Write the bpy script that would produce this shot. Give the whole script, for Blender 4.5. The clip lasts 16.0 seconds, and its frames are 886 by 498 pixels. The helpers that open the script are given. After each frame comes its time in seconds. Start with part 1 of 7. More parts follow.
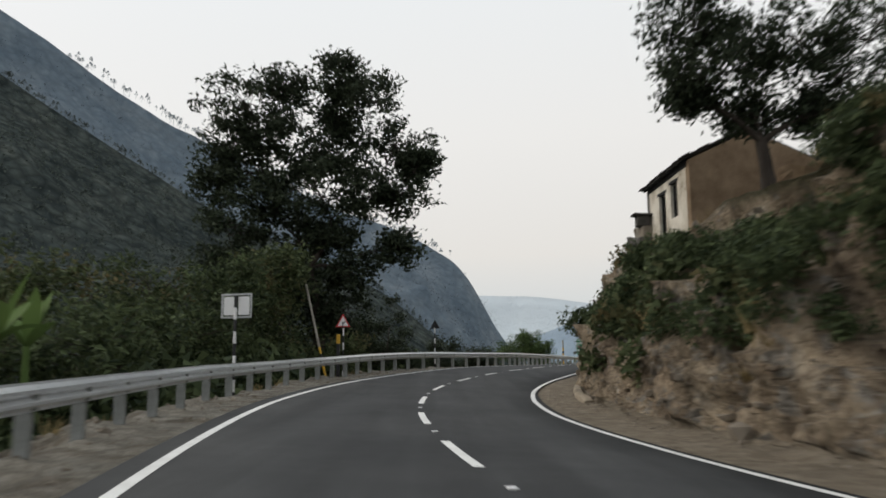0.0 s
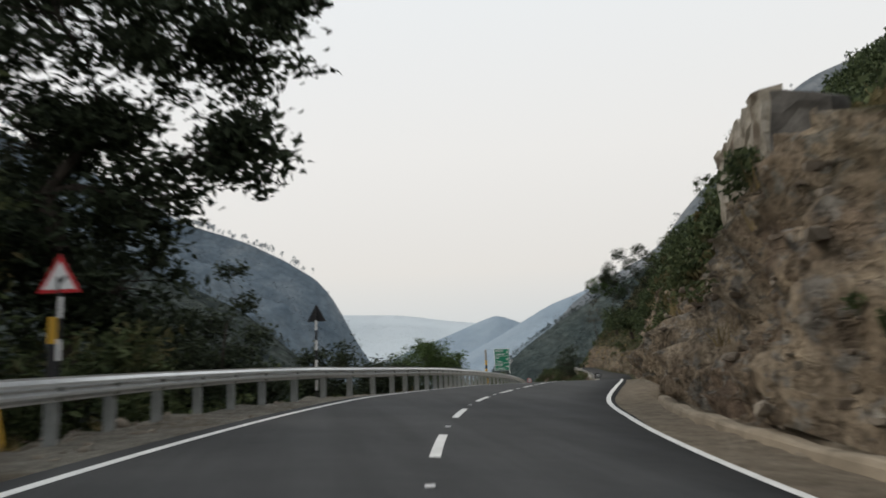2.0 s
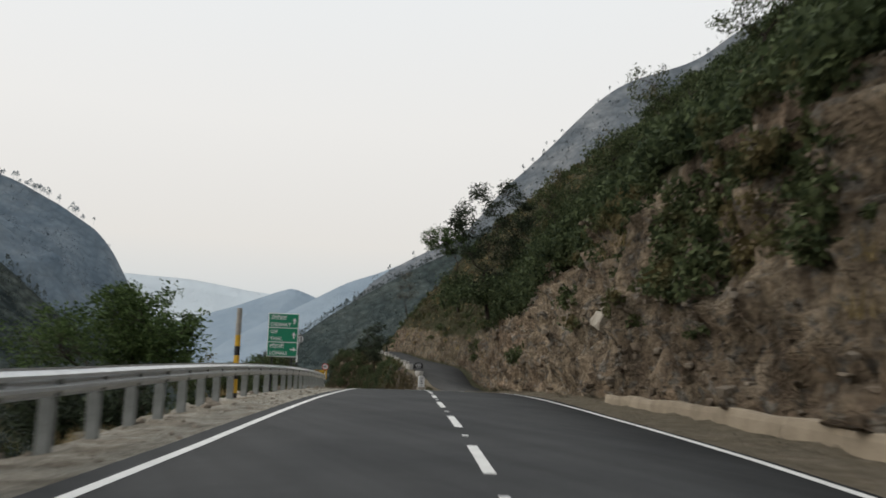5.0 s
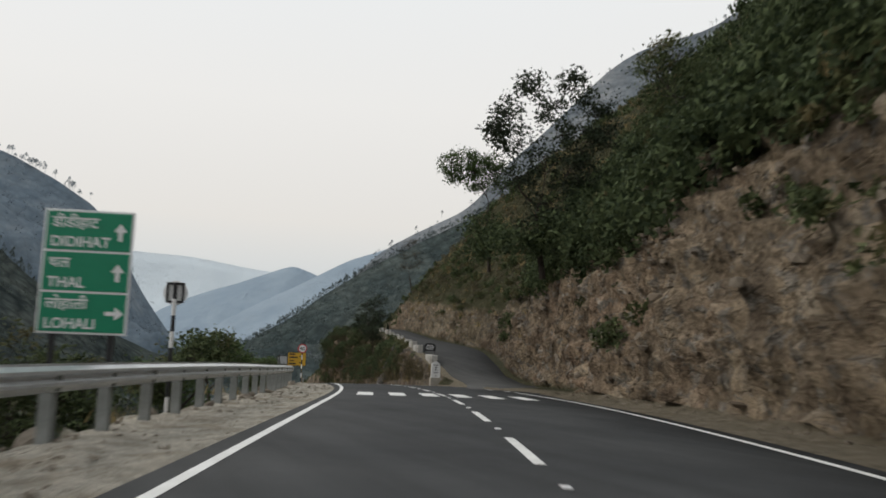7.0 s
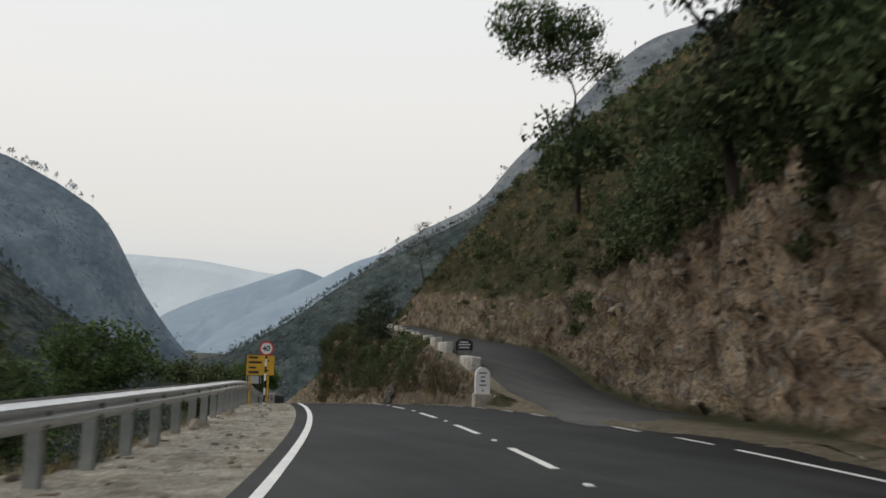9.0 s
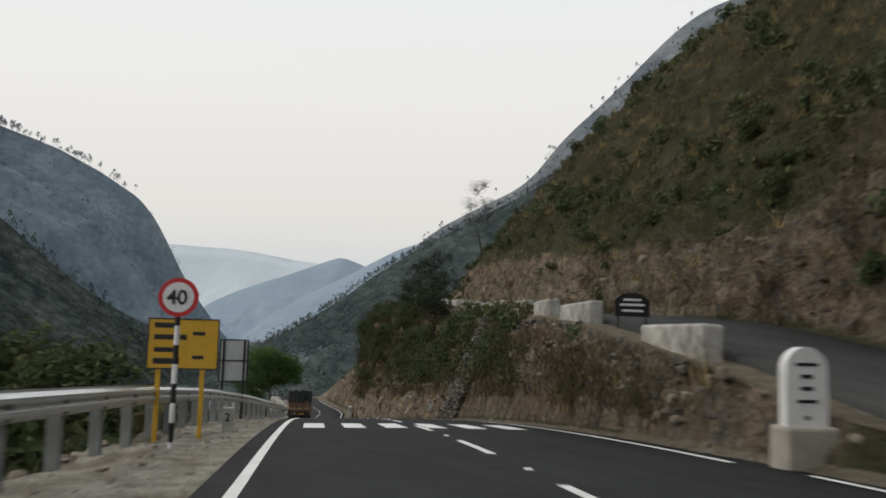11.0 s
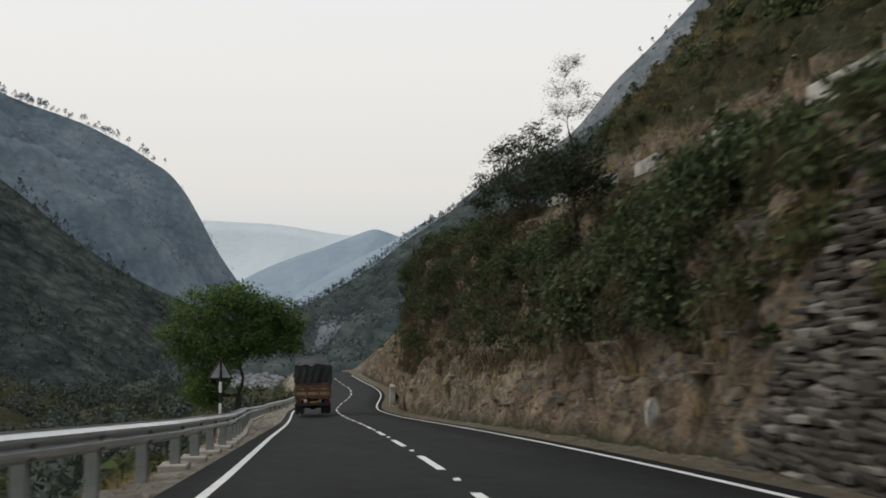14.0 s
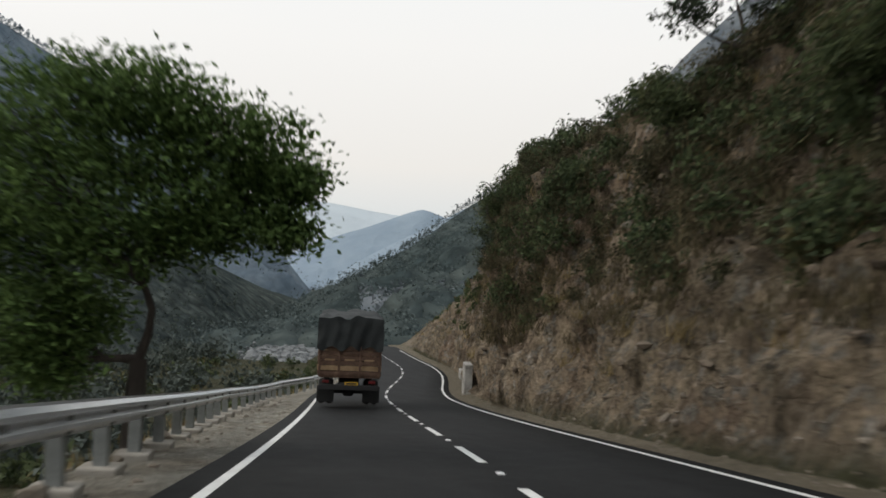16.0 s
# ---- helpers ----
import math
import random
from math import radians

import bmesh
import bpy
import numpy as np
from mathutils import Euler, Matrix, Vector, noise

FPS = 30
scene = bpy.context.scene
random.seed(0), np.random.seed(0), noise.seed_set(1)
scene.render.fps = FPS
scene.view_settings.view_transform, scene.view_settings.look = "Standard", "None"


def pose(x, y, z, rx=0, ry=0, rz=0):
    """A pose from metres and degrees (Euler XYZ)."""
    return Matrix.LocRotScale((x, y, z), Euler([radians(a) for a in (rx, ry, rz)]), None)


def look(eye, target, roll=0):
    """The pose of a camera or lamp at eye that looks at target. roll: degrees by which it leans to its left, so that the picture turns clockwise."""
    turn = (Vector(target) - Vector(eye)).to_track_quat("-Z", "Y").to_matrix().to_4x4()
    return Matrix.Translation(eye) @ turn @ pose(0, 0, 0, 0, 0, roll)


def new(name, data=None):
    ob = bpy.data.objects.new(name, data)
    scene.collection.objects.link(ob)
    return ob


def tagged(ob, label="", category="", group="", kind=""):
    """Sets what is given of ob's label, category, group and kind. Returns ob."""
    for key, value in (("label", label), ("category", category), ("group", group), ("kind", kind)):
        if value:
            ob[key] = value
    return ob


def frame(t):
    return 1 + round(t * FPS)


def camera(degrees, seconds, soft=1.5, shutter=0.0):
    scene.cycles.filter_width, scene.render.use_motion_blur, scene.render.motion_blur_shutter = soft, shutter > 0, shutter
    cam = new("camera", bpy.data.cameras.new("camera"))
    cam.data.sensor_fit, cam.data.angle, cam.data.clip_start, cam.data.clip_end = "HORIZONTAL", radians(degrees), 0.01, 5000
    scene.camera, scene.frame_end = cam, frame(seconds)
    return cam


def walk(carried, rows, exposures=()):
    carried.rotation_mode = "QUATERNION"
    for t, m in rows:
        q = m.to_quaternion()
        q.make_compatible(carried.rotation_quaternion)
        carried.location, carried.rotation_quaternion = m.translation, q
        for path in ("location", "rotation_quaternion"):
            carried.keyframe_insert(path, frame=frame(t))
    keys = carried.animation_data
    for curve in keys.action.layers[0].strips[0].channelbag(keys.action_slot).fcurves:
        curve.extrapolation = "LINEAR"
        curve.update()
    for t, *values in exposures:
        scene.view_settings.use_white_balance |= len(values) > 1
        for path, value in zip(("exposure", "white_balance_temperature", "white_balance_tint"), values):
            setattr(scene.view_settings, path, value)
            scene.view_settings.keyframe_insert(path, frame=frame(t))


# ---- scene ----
cam = camera(56.9, 16.0, soft=1.7, shutter=0.5)
PATH = [
    (0, (-0.200, 4.500, 0.500), (-0.191, 6.478, 0.798), -0.5),
    (0.5, (-0.937, 10.697, 0.550), (-0.898, 12.676, 0.835), -1.5),
    (1, (-1.377, 16.675, 0.580), (-1.251, 18.646, 0.894), -1.8),
    (1.5, (-1.304, 22.704, 0.734), (-1.082, 24.663, 1.066), -2.2),
    (2, (-0.993, 29.405, 0.927), (-0.651, 31.346, 1.264), -2.1),
    (2.5, (-0.177, 35.715, 1.180), (0.294, 37.630, 1.512), -2.4),
    (3, (0.823, 41.545, 1.407), (1.407, 43.430, 1.730), -2.5),
    (3.5, (2.257, 47.180, 1.590), (2.922, 49.041, 1.902), -1.3),
    (5.8, (11.272, 72.857, 2.34), (12.094, 74.662, 2.597), 2.6),
    (6, (12.083, 75.038, 2.355), (12.898, 76.847, 2.602), 2.6),
    (6.5, (14.067, 80.416, 2.398), (14.868, 82.234, 2.623), 2.9),
    (7, (16.059, 85.781, 2.379), (16.862, 87.598, 2.611), 2.2),
    (7.5, (18.027, 91.064, 2.333), (18.836, 92.877, 2.573), 0.9),
    (8, (19.952, 96.416, 2.248), (20.758, 98.23, 2.495), 1.0),
    (8.5, (21.863, 101.832, 2.197), (22.662, 103.649, 2.445), 1.5),
    (9, (23.575, 107.244, 2.058), (24.365, 109.067, 2.292), 1.6),
    (9.2, (24.315, 109.472, 1.925), (25.097, 111.298, 2.156), 1.4),
    (11.3, (31.491, 133.767, 1.056), (32.177, 135.635, 1.256), 1.4),
    (11.5, (32.109, 136.144, 0.936), (32.791, 138.014, 1.131), 1.1),
    (12, (33.555, 141.763, 0.707), (34.223, 143.641, 0.88), 0.8),
    (12.5, (34.978, 147.497, 0.301), (35.632, 149.381, 0.454), 0.3),
    (13, (36.481, 153.411, -0.172), (37.128, 155.298, -0.033), -0.3),
    (13.5, (37.837, 159.182, -0.717), (38.477, 161.071, -0.58), -0.4),
    (14, (39.128, 165.009, -1.264), (39.751, 166.905, -1.133), 0.1),
    (14.5, (40.351, 170.851, -1.93), (40.935, 172.76, -1.816), 0.7),
    (15, (41.387, 176.886, -2.646), (41.935, 178.807, -2.54), 1.8),
    (15.5, (42.379, 183.178, -3.292), (42.901, 185.107, -3.211), 3.2),
    (16, (43.323, 189.376, -4.054), (43.84, 191.306, -3.966), 2.5),
]
walk(cam, [(t, look(eye, target, roll)) for t, eye, target, roll in PATH], exposures=[(0, 0.0), (15, 0.0), (16, 0.14)])

# ---- light: hazy dusk sky, sun behind the haze low over the ridge ----
world = bpy.data.worlds.new("world")
scene.world = world
world.use_nodes = True
wn, wl = world.node_tree.nodes, world.node_tree.links
wn.clear()
w_out = wn.new("ShaderNodeOutputWorld")
w_bg = wn.new("ShaderNodeBackground")
w_sky = wn.new("ShaderNodeTexSky")
w_sky.sky_type = "NISHITA"
w_sky.sun_disc = False
w_sky.sun_elevation = radians(30)
w_sky.sun_rotation = radians(-70)
w_sky.dust_density = 6.0
w_sky.air_density = 1.2
w_sky.altitude = 900
w_sky_lvl = wn.new("ShaderNodeVectorMath")
w_sky_lvl.operation = "SCALE"
w_sky_lvl.inputs["Scale"].default_value = 0.09
w_tc = wn.new("ShaderNodeTexCoord")
w_sep = wn.new("ShaderNodeSeparateXYZ")
w_ramp = wn.new("ShaderNodeValToRGB")
cr = w_ramp.color_ramp
cr.elements[0].position, cr.elements[0].color = 0.0, (0.642, 0.700, 0.738, 1)
cr.elements[1].position, cr.elements[1].color = 1.0, (0.952, 1.000, 1.038, 1)
for p_, c_ in ((0.06, (0.701, 0.735, 0.753, 1)), (0.14, (0.871, 0.835, 0.787, 1)), (0.28, (0.952, 0.930, 0.891, 1)), (0.5, (0.956, 0.985, 0.994, 1))):
    e_ = cr.elements.new(p_)
    e_.color = c_
w_mix = wn.new("ShaderNodeMix")
w_mix.data_type = "RGBA"
w_mix.inputs["Factor"].default_value = 0.85
wl.new(w_tc.outputs["Generated"], w_sep.inputs[0])
wl.new(w_sep.outputs["Z"], w_ramp.inputs["Fac"])
wl.new(w_sky.outputs["Color"], w_sky_lvl.inputs[0])
wl.new(w_sky_lvl.outputs["Vector"], w_mix.inputs["A"])
wl.new(w_ramp.outputs["Color"], w_mix.inputs["B"])
wl.new(w_mix.outputs["Result"], w_bg.inputs["Color"])
w_bg.inputs["Strength"].default_value = 1.0
wl.new(w_bg.outputs[0], w_out.inputs[0])

sun_data = bpy.data.lights.new("sun", "SUN")
sun_data.energy, sun_data.angle, sun_data.color = 1.3, radians(30), (1.0, 0.92, 0.82)
sun = new("sun", sun_data)
sun.matrix_world = look((0, 0, 125), (160, -35, 0))

# ---- materials ----
def node_mat(name, rough=0.8, metal=0.0, spec=0.3):
    m = bpy.data.materials.new(name)
    m.use_nodes = True
    b = m.node_tree.nodes["Principled BSDF"]
    b.inputs["Roughness"].default_value = rough
    b.inputs["Metallic"].default_value = metal
    b.inputs["Specular IOR Level"].default_value = spec
    return m, m.node_tree.nodes, m.node_tree.links, b


def coords(n, l, scale=1.0, stretch=(1, 1, 1)):
    tc = n.new("ShaderNodeTexCoord")
    mp = n.new("ShaderNodeMapping")
    mp.inputs["Scale"].default_value = tuple(scale * k for k in stretch)
    l.new(tc.outputs["Object"], mp.inputs["Vector"])
    return mp.outputs["Vector"]


def noise_fac(n, l, vec, scale, detail=6.0, rough=0.6):
    t = n.new("ShaderNodeTexNoise")
    t.inputs["Scale"].default_value, t.inputs["Detail"].default_value, t.inputs["Roughness"].default_value = scale, detail, rough
    l.new(vec, t.inputs["Vector"])
    return t.outputs["Fac"]


def ramp(n, l, fac, stops):
    r = n.new("ShaderNodeValToRGB")
    r.color_ramp.elements[0].position, r.color_ramp.elements[0].color = stops[0][0], (*stops[0][1], 1)
    r.color_ramp.elements[1].position, r.color_ramp.elements[1].color = stops[-1][0], (*stops[-1][1], 1)
    for p, c in stops[1:-1]:
        r.color_ramp.elements.new(p).color = (*c, 1)
    l.new(fac, r.inputs["Fac"])
    return r.outputs["Color"]


def blend(n, l, fac, a, b, mode="MIX"):
    m = n.new("ShaderNodeMix")
    m.data_type, m.blend_type = "RGBA", mode
    for sock, v in (("Factor", fac), ("A", a), ("B", b)):
        if isinstance(v, (int, float)):
            m.inputs[sock].default_value = v
        elif isinstance(v, tuple):
            m.inputs[sock].default_value = (*v, 1)
        else:
            l.new(v, m.inputs[sock])
    return m.outputs["Result"]


def bump(n, l, b, height, strength=0.5, dist=0.02):
    u = n.new("ShaderNodeBump")
    u.inputs["Strength"].default_value, u.inputs["Distance"].default_value = strength, dist
    l.new(height, u.inputs["Height"])
    l.new(u.outputs["Normal"], b.inputs["Normal"])


def speckled(name, stops, scale=3.0, fine=40.0, rough=0.85, metal=0.0, bump_s=0.4, bump_d=0.01, fine_amt=0.35, spec=0.3, stretch=(1, 1, 1)):
    """A surface with broad stains and fine grain."""
    m, n, l, b = node_mat(name, rough, metal, spec)
    v = coords(n, l, 1.0, stretch)
    big = noise_fac(n, l, v, scale)
    small = noise_fac(n, l, v, fine, 8.0, 0.7)
    col = ramp(n, l, big, stops)
    grain = ramp(n, l, small, ((0.25, (0.35, 0.35, 0.35)), (0.75, (1.0, 1.0, 1.0))))
    l.new(blend(n, l, fine_amt, col, grain, "MULTIPLY"), b.inputs["Base Color"])
    bump(n, l, b, small, bump_s, bump_d)
    return m


def leaf_mat(name, dark, light, dry=(0.16, 0.11, 0.05), dry_amt=0.0, trans=0.25):
    m, n, l, b = node_mat(name, 0.75, 0.0, 0.12)
    g = n.new("ShaderNodeNewGeometry")
    col = ramp(n, l, g.outputs["Random Per Island"], ((0.0, dark), (0.7, light), (1.0, tuple(k * 1.35 for k in light))))
    if dry_amt:
        v = coords(n, l)
        patch = noise_fac(n, l, v, 0.35, 3.0)
        gate = ramp(n, l, patch, ((0.62 - dry_amt * 0.3, (0, 0, 0)), (0.70 - dry_amt * 0.2, (1, 1, 1))))
        col = blend(n, l, gate, col, dry)
    l.new(col, b.inputs["Base Color"])
    tr = n.new("ShaderNodeBsdfTranslucent")
    l.new(col, tr.inputs["Color"])
    mx = n.new("ShaderNodeMixShader")
    mx.inputs["Fac"].default_value = trans
    out = n["Material Output"]
    l.new(b.outputs[0], mx.inputs[1])
    l.new(tr.outputs[0], mx.inputs[2])
    l.new(mx.outputs[0], out.inputs["Surface"])
    return m


def plain(name, col, rough=0.6, metal=0.0, wear=0.25, spec=0.4):
    """Paint or metal with a little dirt."""
    m, n, l, b = node_mat(name, rough, metal, spec)
    v = coords(n, l)
    dirt = ramp(n, l, noise_fac(n, l, v, 4.0, 8.0, 0.7), ((0.3, tuple(k * (1 - wear) for k in col)), (0.65, col)))
    l.new(dirt, b.inputs["Base Color"])
    bump(n, l, b, noise_fac(n, l, v, 60.0), 0.15, 0.002)
    return m


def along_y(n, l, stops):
    """A grey factor by metres of y, which paints lightness into a colour along the valley."""
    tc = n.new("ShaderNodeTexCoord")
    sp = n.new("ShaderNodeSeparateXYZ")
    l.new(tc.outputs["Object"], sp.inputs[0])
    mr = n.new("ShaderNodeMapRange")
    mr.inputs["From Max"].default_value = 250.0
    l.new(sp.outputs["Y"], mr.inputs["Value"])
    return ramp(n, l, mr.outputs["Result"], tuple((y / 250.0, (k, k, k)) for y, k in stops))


def asphalt_mat(name, base, worn):
    m, n, l, b = node_mat(name, 0.8, 0.0, 0.13)
    v = coords(n, l)
    agg = noise_fac(n, l, v, 90.0, 4.0, 0.8)
    big = noise_fac(n, l, v, 0.35, 5.0, 0.6)
    mid = noise_fac(n, l, v, 2.2, 6.0, 0.65)
    col = ramp(n, l, big, ((0.3, base), (0.7, worn)))
    col = blend(n, l, 0.4, col, ramp(n, l, mid, ((0.3, (0.7, 0.7, 0.7)), (0.7, (1.0, 1.0, 1.0)))), "MULTIPLY")
    col = blend(n, l, 0.6, col, ramp(n, l, agg, ((0.3, (0.55, 0.55, 0.55)), (0.7, (1.0, 1.0, 1.0)))), "MULTIPLY")
    lanes = noise_fac(n, l, coords(n, l, 1.0, (1.4, 0.07, 1.0)), 0.9, 6.0, 0.6)
    col = blend(n, l, 0.8, col, ramp(n, l, lanes, ((0.35, (0.72, 0.72, 0.72)), (0.62, (1.12, 1.12, 1.12)))), "MULTIPLY")
    # newer asphalt past y 125; part of its darkening is brightness painted into the colour
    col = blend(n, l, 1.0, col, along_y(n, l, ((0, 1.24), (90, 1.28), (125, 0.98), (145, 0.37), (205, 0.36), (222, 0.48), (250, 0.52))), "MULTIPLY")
    l.new(col, b.inputs["Base Color"])
    rg = n.new("ShaderNodeMapRange")
    rg.inputs["To Min"].default_value, rg.inputs["To Max"].default_value = 0.68, 0.92
    l.new(mid, rg.inputs["Value"])
    l.new(rg.outputs["Result"], b.inputs["Roughness"])
    bump(n, l, b, agg, 0.5, 0.006)
    return m


def ground_mat():
    """Bare rock and earth on the steep cuts, scrub soil on gentler slopes, gravel on the verges."""
    m, n, l, b = node_mat("hill_ground", 0.92, 0.0, 0.15)
    v = coords(n, l)
    strata = coords(n, l, 1.0, (0.95, 0.95, 0.6))
    big = noise_fac(n, l, v, 0.12, 5.0, 0.6)
    mid = noise_fac(n, l, strata, 0.9, 8.0, 0.65)
    fine = noise_fac(n, l, v, 7.0, 8.0, 0.75)
    grit = noise_fac(n, l, v, 38.0, 4.0, 0.8)
    earth = ramp(n, l, mid, ((0.28, (0.10, 0.080, 0.060)), (0.42, (0.24, 0.192, 0.140)), (0.56, (0.39, 0.315, 0.228)), (0.72, (0.52, 0.455, 0.365))))
    red = ramp(n, l, mid, ((0.3, (0.125, 0.092, 0.070)), (0.5, (0.28, 0.208, 0.150)), (0.7, (0.43, 0.325, 0.235))))
    rock = blend(n, l, ramp(n, l, big, ((0.48, (0, 0, 0)), (0.64, (1, 1, 1)))), earth, red)
    vor = n.new("ShaderNodeTexVoronoi")
    vor.inputs["Scale"].default_value = 2.6
    l.new(strata, vor.inputs["Vector"])
    stone = ramp(n, l, vor.outputs["Distance"], ((0.05, (1, 1, 1)), (0.35, (0.45, 0.45, 0.45))))
    pick = ramp(n, l, noise_fac(n, l, v, 2.0, 5.0, 0.65), ((0.53, (0, 0, 0)), (0.60, (1, 1, 1))))
    pale = blend(n, l, 1.0, (0.56, 0.515, 0.45), stone, "MULTIPLY")
    rock = blend(n, l, pick, rock, pale)
    rock = blend(n, l, 0.8, rock, ramp(n, l, fine, ((0.36, (0.30, 0.29, 0.28)), (0.56, (1.0, 1.0, 1.0)))), "MULTIPLY")
    warp = n.new("ShaderNodeVectorMath")
    warp.operation = "MULTIPLY_ADD"
    wob = n.new("ShaderNodeTexNoise")
    wob.inputs["Scale"].default_value, wob.inputs["Detail"].default_value = 1.6, 5.0
    l.new(v, wob.inputs["Vector"])
    l.new(wob.outputs["Color"], warp.inputs[0])
    warp.inputs[1].default_value = (2.4, 2.4, 2.4)
    l.new(strata, warp.inputs[2])
    crk = n.new("ShaderNodeTexVoronoi")
    crk.feature = "DISTANCE_TO_EDGE"
    crk.inputs["Scale"].default_value = 0.9
    l.new(warp.outputs[0], crk.inputs["Vector"])
    crack = ramp(n, l, crk.outputs["Distance"], ((0.0, (0.25, 0.24, 0.23)), (0.09, (1.0, 1.0, 1.0))))
    rock = blend(n, l, 0.35, rock, crack, "MULTIPLY")
    groove = noise_fac(n, l, coords(n, l, 1.0, (1.5, 1.5, 0.28)), 1.1, 7.0, 0.7)
    rock = blend(n, l, 0.85, rock, ramp(n, l, groove, ((0.34, (0.34, 0.32, 0.30)), (0.5, (1.0, 1.0, 1.0)), (0.62, (1.3, 1.28, 1.24)))), "MULTIPLY")
    # rock differs by stretch, and light and shade on the cut are painted in
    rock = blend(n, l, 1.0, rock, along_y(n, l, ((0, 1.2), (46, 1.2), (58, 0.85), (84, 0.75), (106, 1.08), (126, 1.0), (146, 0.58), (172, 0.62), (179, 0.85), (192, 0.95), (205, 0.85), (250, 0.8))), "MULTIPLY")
    soil = ramp(n, l, fine, ((0.3, (0.026, 0.028, 0.015)), (0.55, (0.055, 0.055, 0.028)), (0.75, (0.10, 0.092, 0.050))))
    gravel = ramp(n, l, grit, ((0.3, (0.17, 0.165, 0.148)), (0.5, (0.32, 0.308, 0.278)), (0.7, (0.50, 0.48, 0.435))))
    gravel = blend(n, l, ramp(n, l, noise_fac(n, l, v, 0.9, 5.0), ((0.5, (0, 0, 0)), (0.72, (1, 1, 1)))), gravel, ramp(n, l, fine, ((0.3, (0.14, 0.118, 0.09)), (0.7, (0.27, 0.232, 0.185)))))
    gravel = blend(n, l, 0.9, gravel, ramp(n, l, noise_fac(n, l, v, 1.7, 6.0, 0.7), ((0.34, (0.55, 0.52, 0.47)), (0.6, (1.12, 1.10, 1.05)))), "MULTIPLY")
    peb = n.new("ShaderNodeTexVoronoi")
    peb.inputs["Scale"].default_value = 17.0
    l.new(v, peb.inputs["Vector"])
    pebs = n.new("ShaderNodeSeparateColor")
    l.new(peb.outputs["Color"], pebs.inputs[0])
    gravel = blend(n, l, 0.5, gravel, ramp(n, l, pebs.outputs["Red"], ((0.0, (0.7, 0.68, 0.65)), (0.6, (1.08, 1.07, 1.05)), (1.0, (1.8, 1.78, 1.74)))), "MULTIPLY")
    gravel = blend(n, l, 0.3, gravel, ramp(n, l, peb.outputs["Distance"], ((0.3, (1.0, 1.0, 1.0)), (0.65, (0.6, 0.58, 0.55)))), "MULTIPLY")
    # gravel lightness set by stretch of y
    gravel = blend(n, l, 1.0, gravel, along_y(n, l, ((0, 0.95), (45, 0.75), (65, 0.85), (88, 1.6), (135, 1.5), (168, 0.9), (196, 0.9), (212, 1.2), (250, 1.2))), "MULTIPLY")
    dust = ramp(n, l, noise_fac(n, l, v, 2.3, 7.0, 0.7), ((0.3, (0.17, 0.138, 0.10)), (0.5, (0.29, 0.24, 0.178)), (0.68, (0.40, 0.34, 0.262))))
    dust = blend(n, l, 0.6, dust, ramp(n, l, fine, ((0.36, (0.5, 0.49, 0.48)), (0.56, (1.0, 1.0, 1.0)))), "MULTIPLY")
    a = n.new("ShaderNodeAttribute")
    a.attribute_name = "cover"
    sep = n.new("ShaderNodeSeparateColor")
    l.new(a.outputs["Color"], sep.inputs[0])
    jit = n.new("ShaderNodeMath")
    jit.operation = "MULTIPLY_ADD"
    jit.inputs[1].default_value, jit.inputs[2].default_value = 1.2, -0.6
    l.new(noise_fac(n, l, v, 0.8, 6.0, 0.7), jit.inputs[0])
    add = n.new("ShaderNodeMath")
    add.use_clamp = True
    l.new(sep.outputs["Red"], add.inputs[0])
    l.new(jit.outputs[0], add.inputs[1])
    col = blend(n, l, add.outputs[0], soil, rock)
    col = blend(n, l, sep.outputs["Green"], col, blend(n, l, sep.outputs["Blue"], gravel, dust))
    l.new(col, b.inputs["Base Color"])
    hsum = n.new("ShaderNodeMath")
    hsum.operation = "MULTIPLY_ADD"
    hsum.inputs[1].default_value = 2.0
    l.new(mid, hsum.inputs[0])
    l.new(fine, hsum.inputs[2])
    hs2 = n.new("ShaderNodeMath")
    hs2.operation = "MULTIPLY_ADD"
    hs2.inputs[1].default_value = 1.6
    l.new(groove, hs2.inputs[0])
    l.new(hsum.outputs[0], hs2.inputs[2])
    hs3 = n.new("ShaderNodeMath")
    hs3.operation = "MULTIPLY_ADD"
    hs3.inputs[1].default_value = 0.6
    l.new(crack, hs3.inputs[0])
    l.new(hs2.outputs[0], hs3.inputs[2])
    bump(n, l, b, hs3.outputs[0], 1.0, 0.16)
    return m


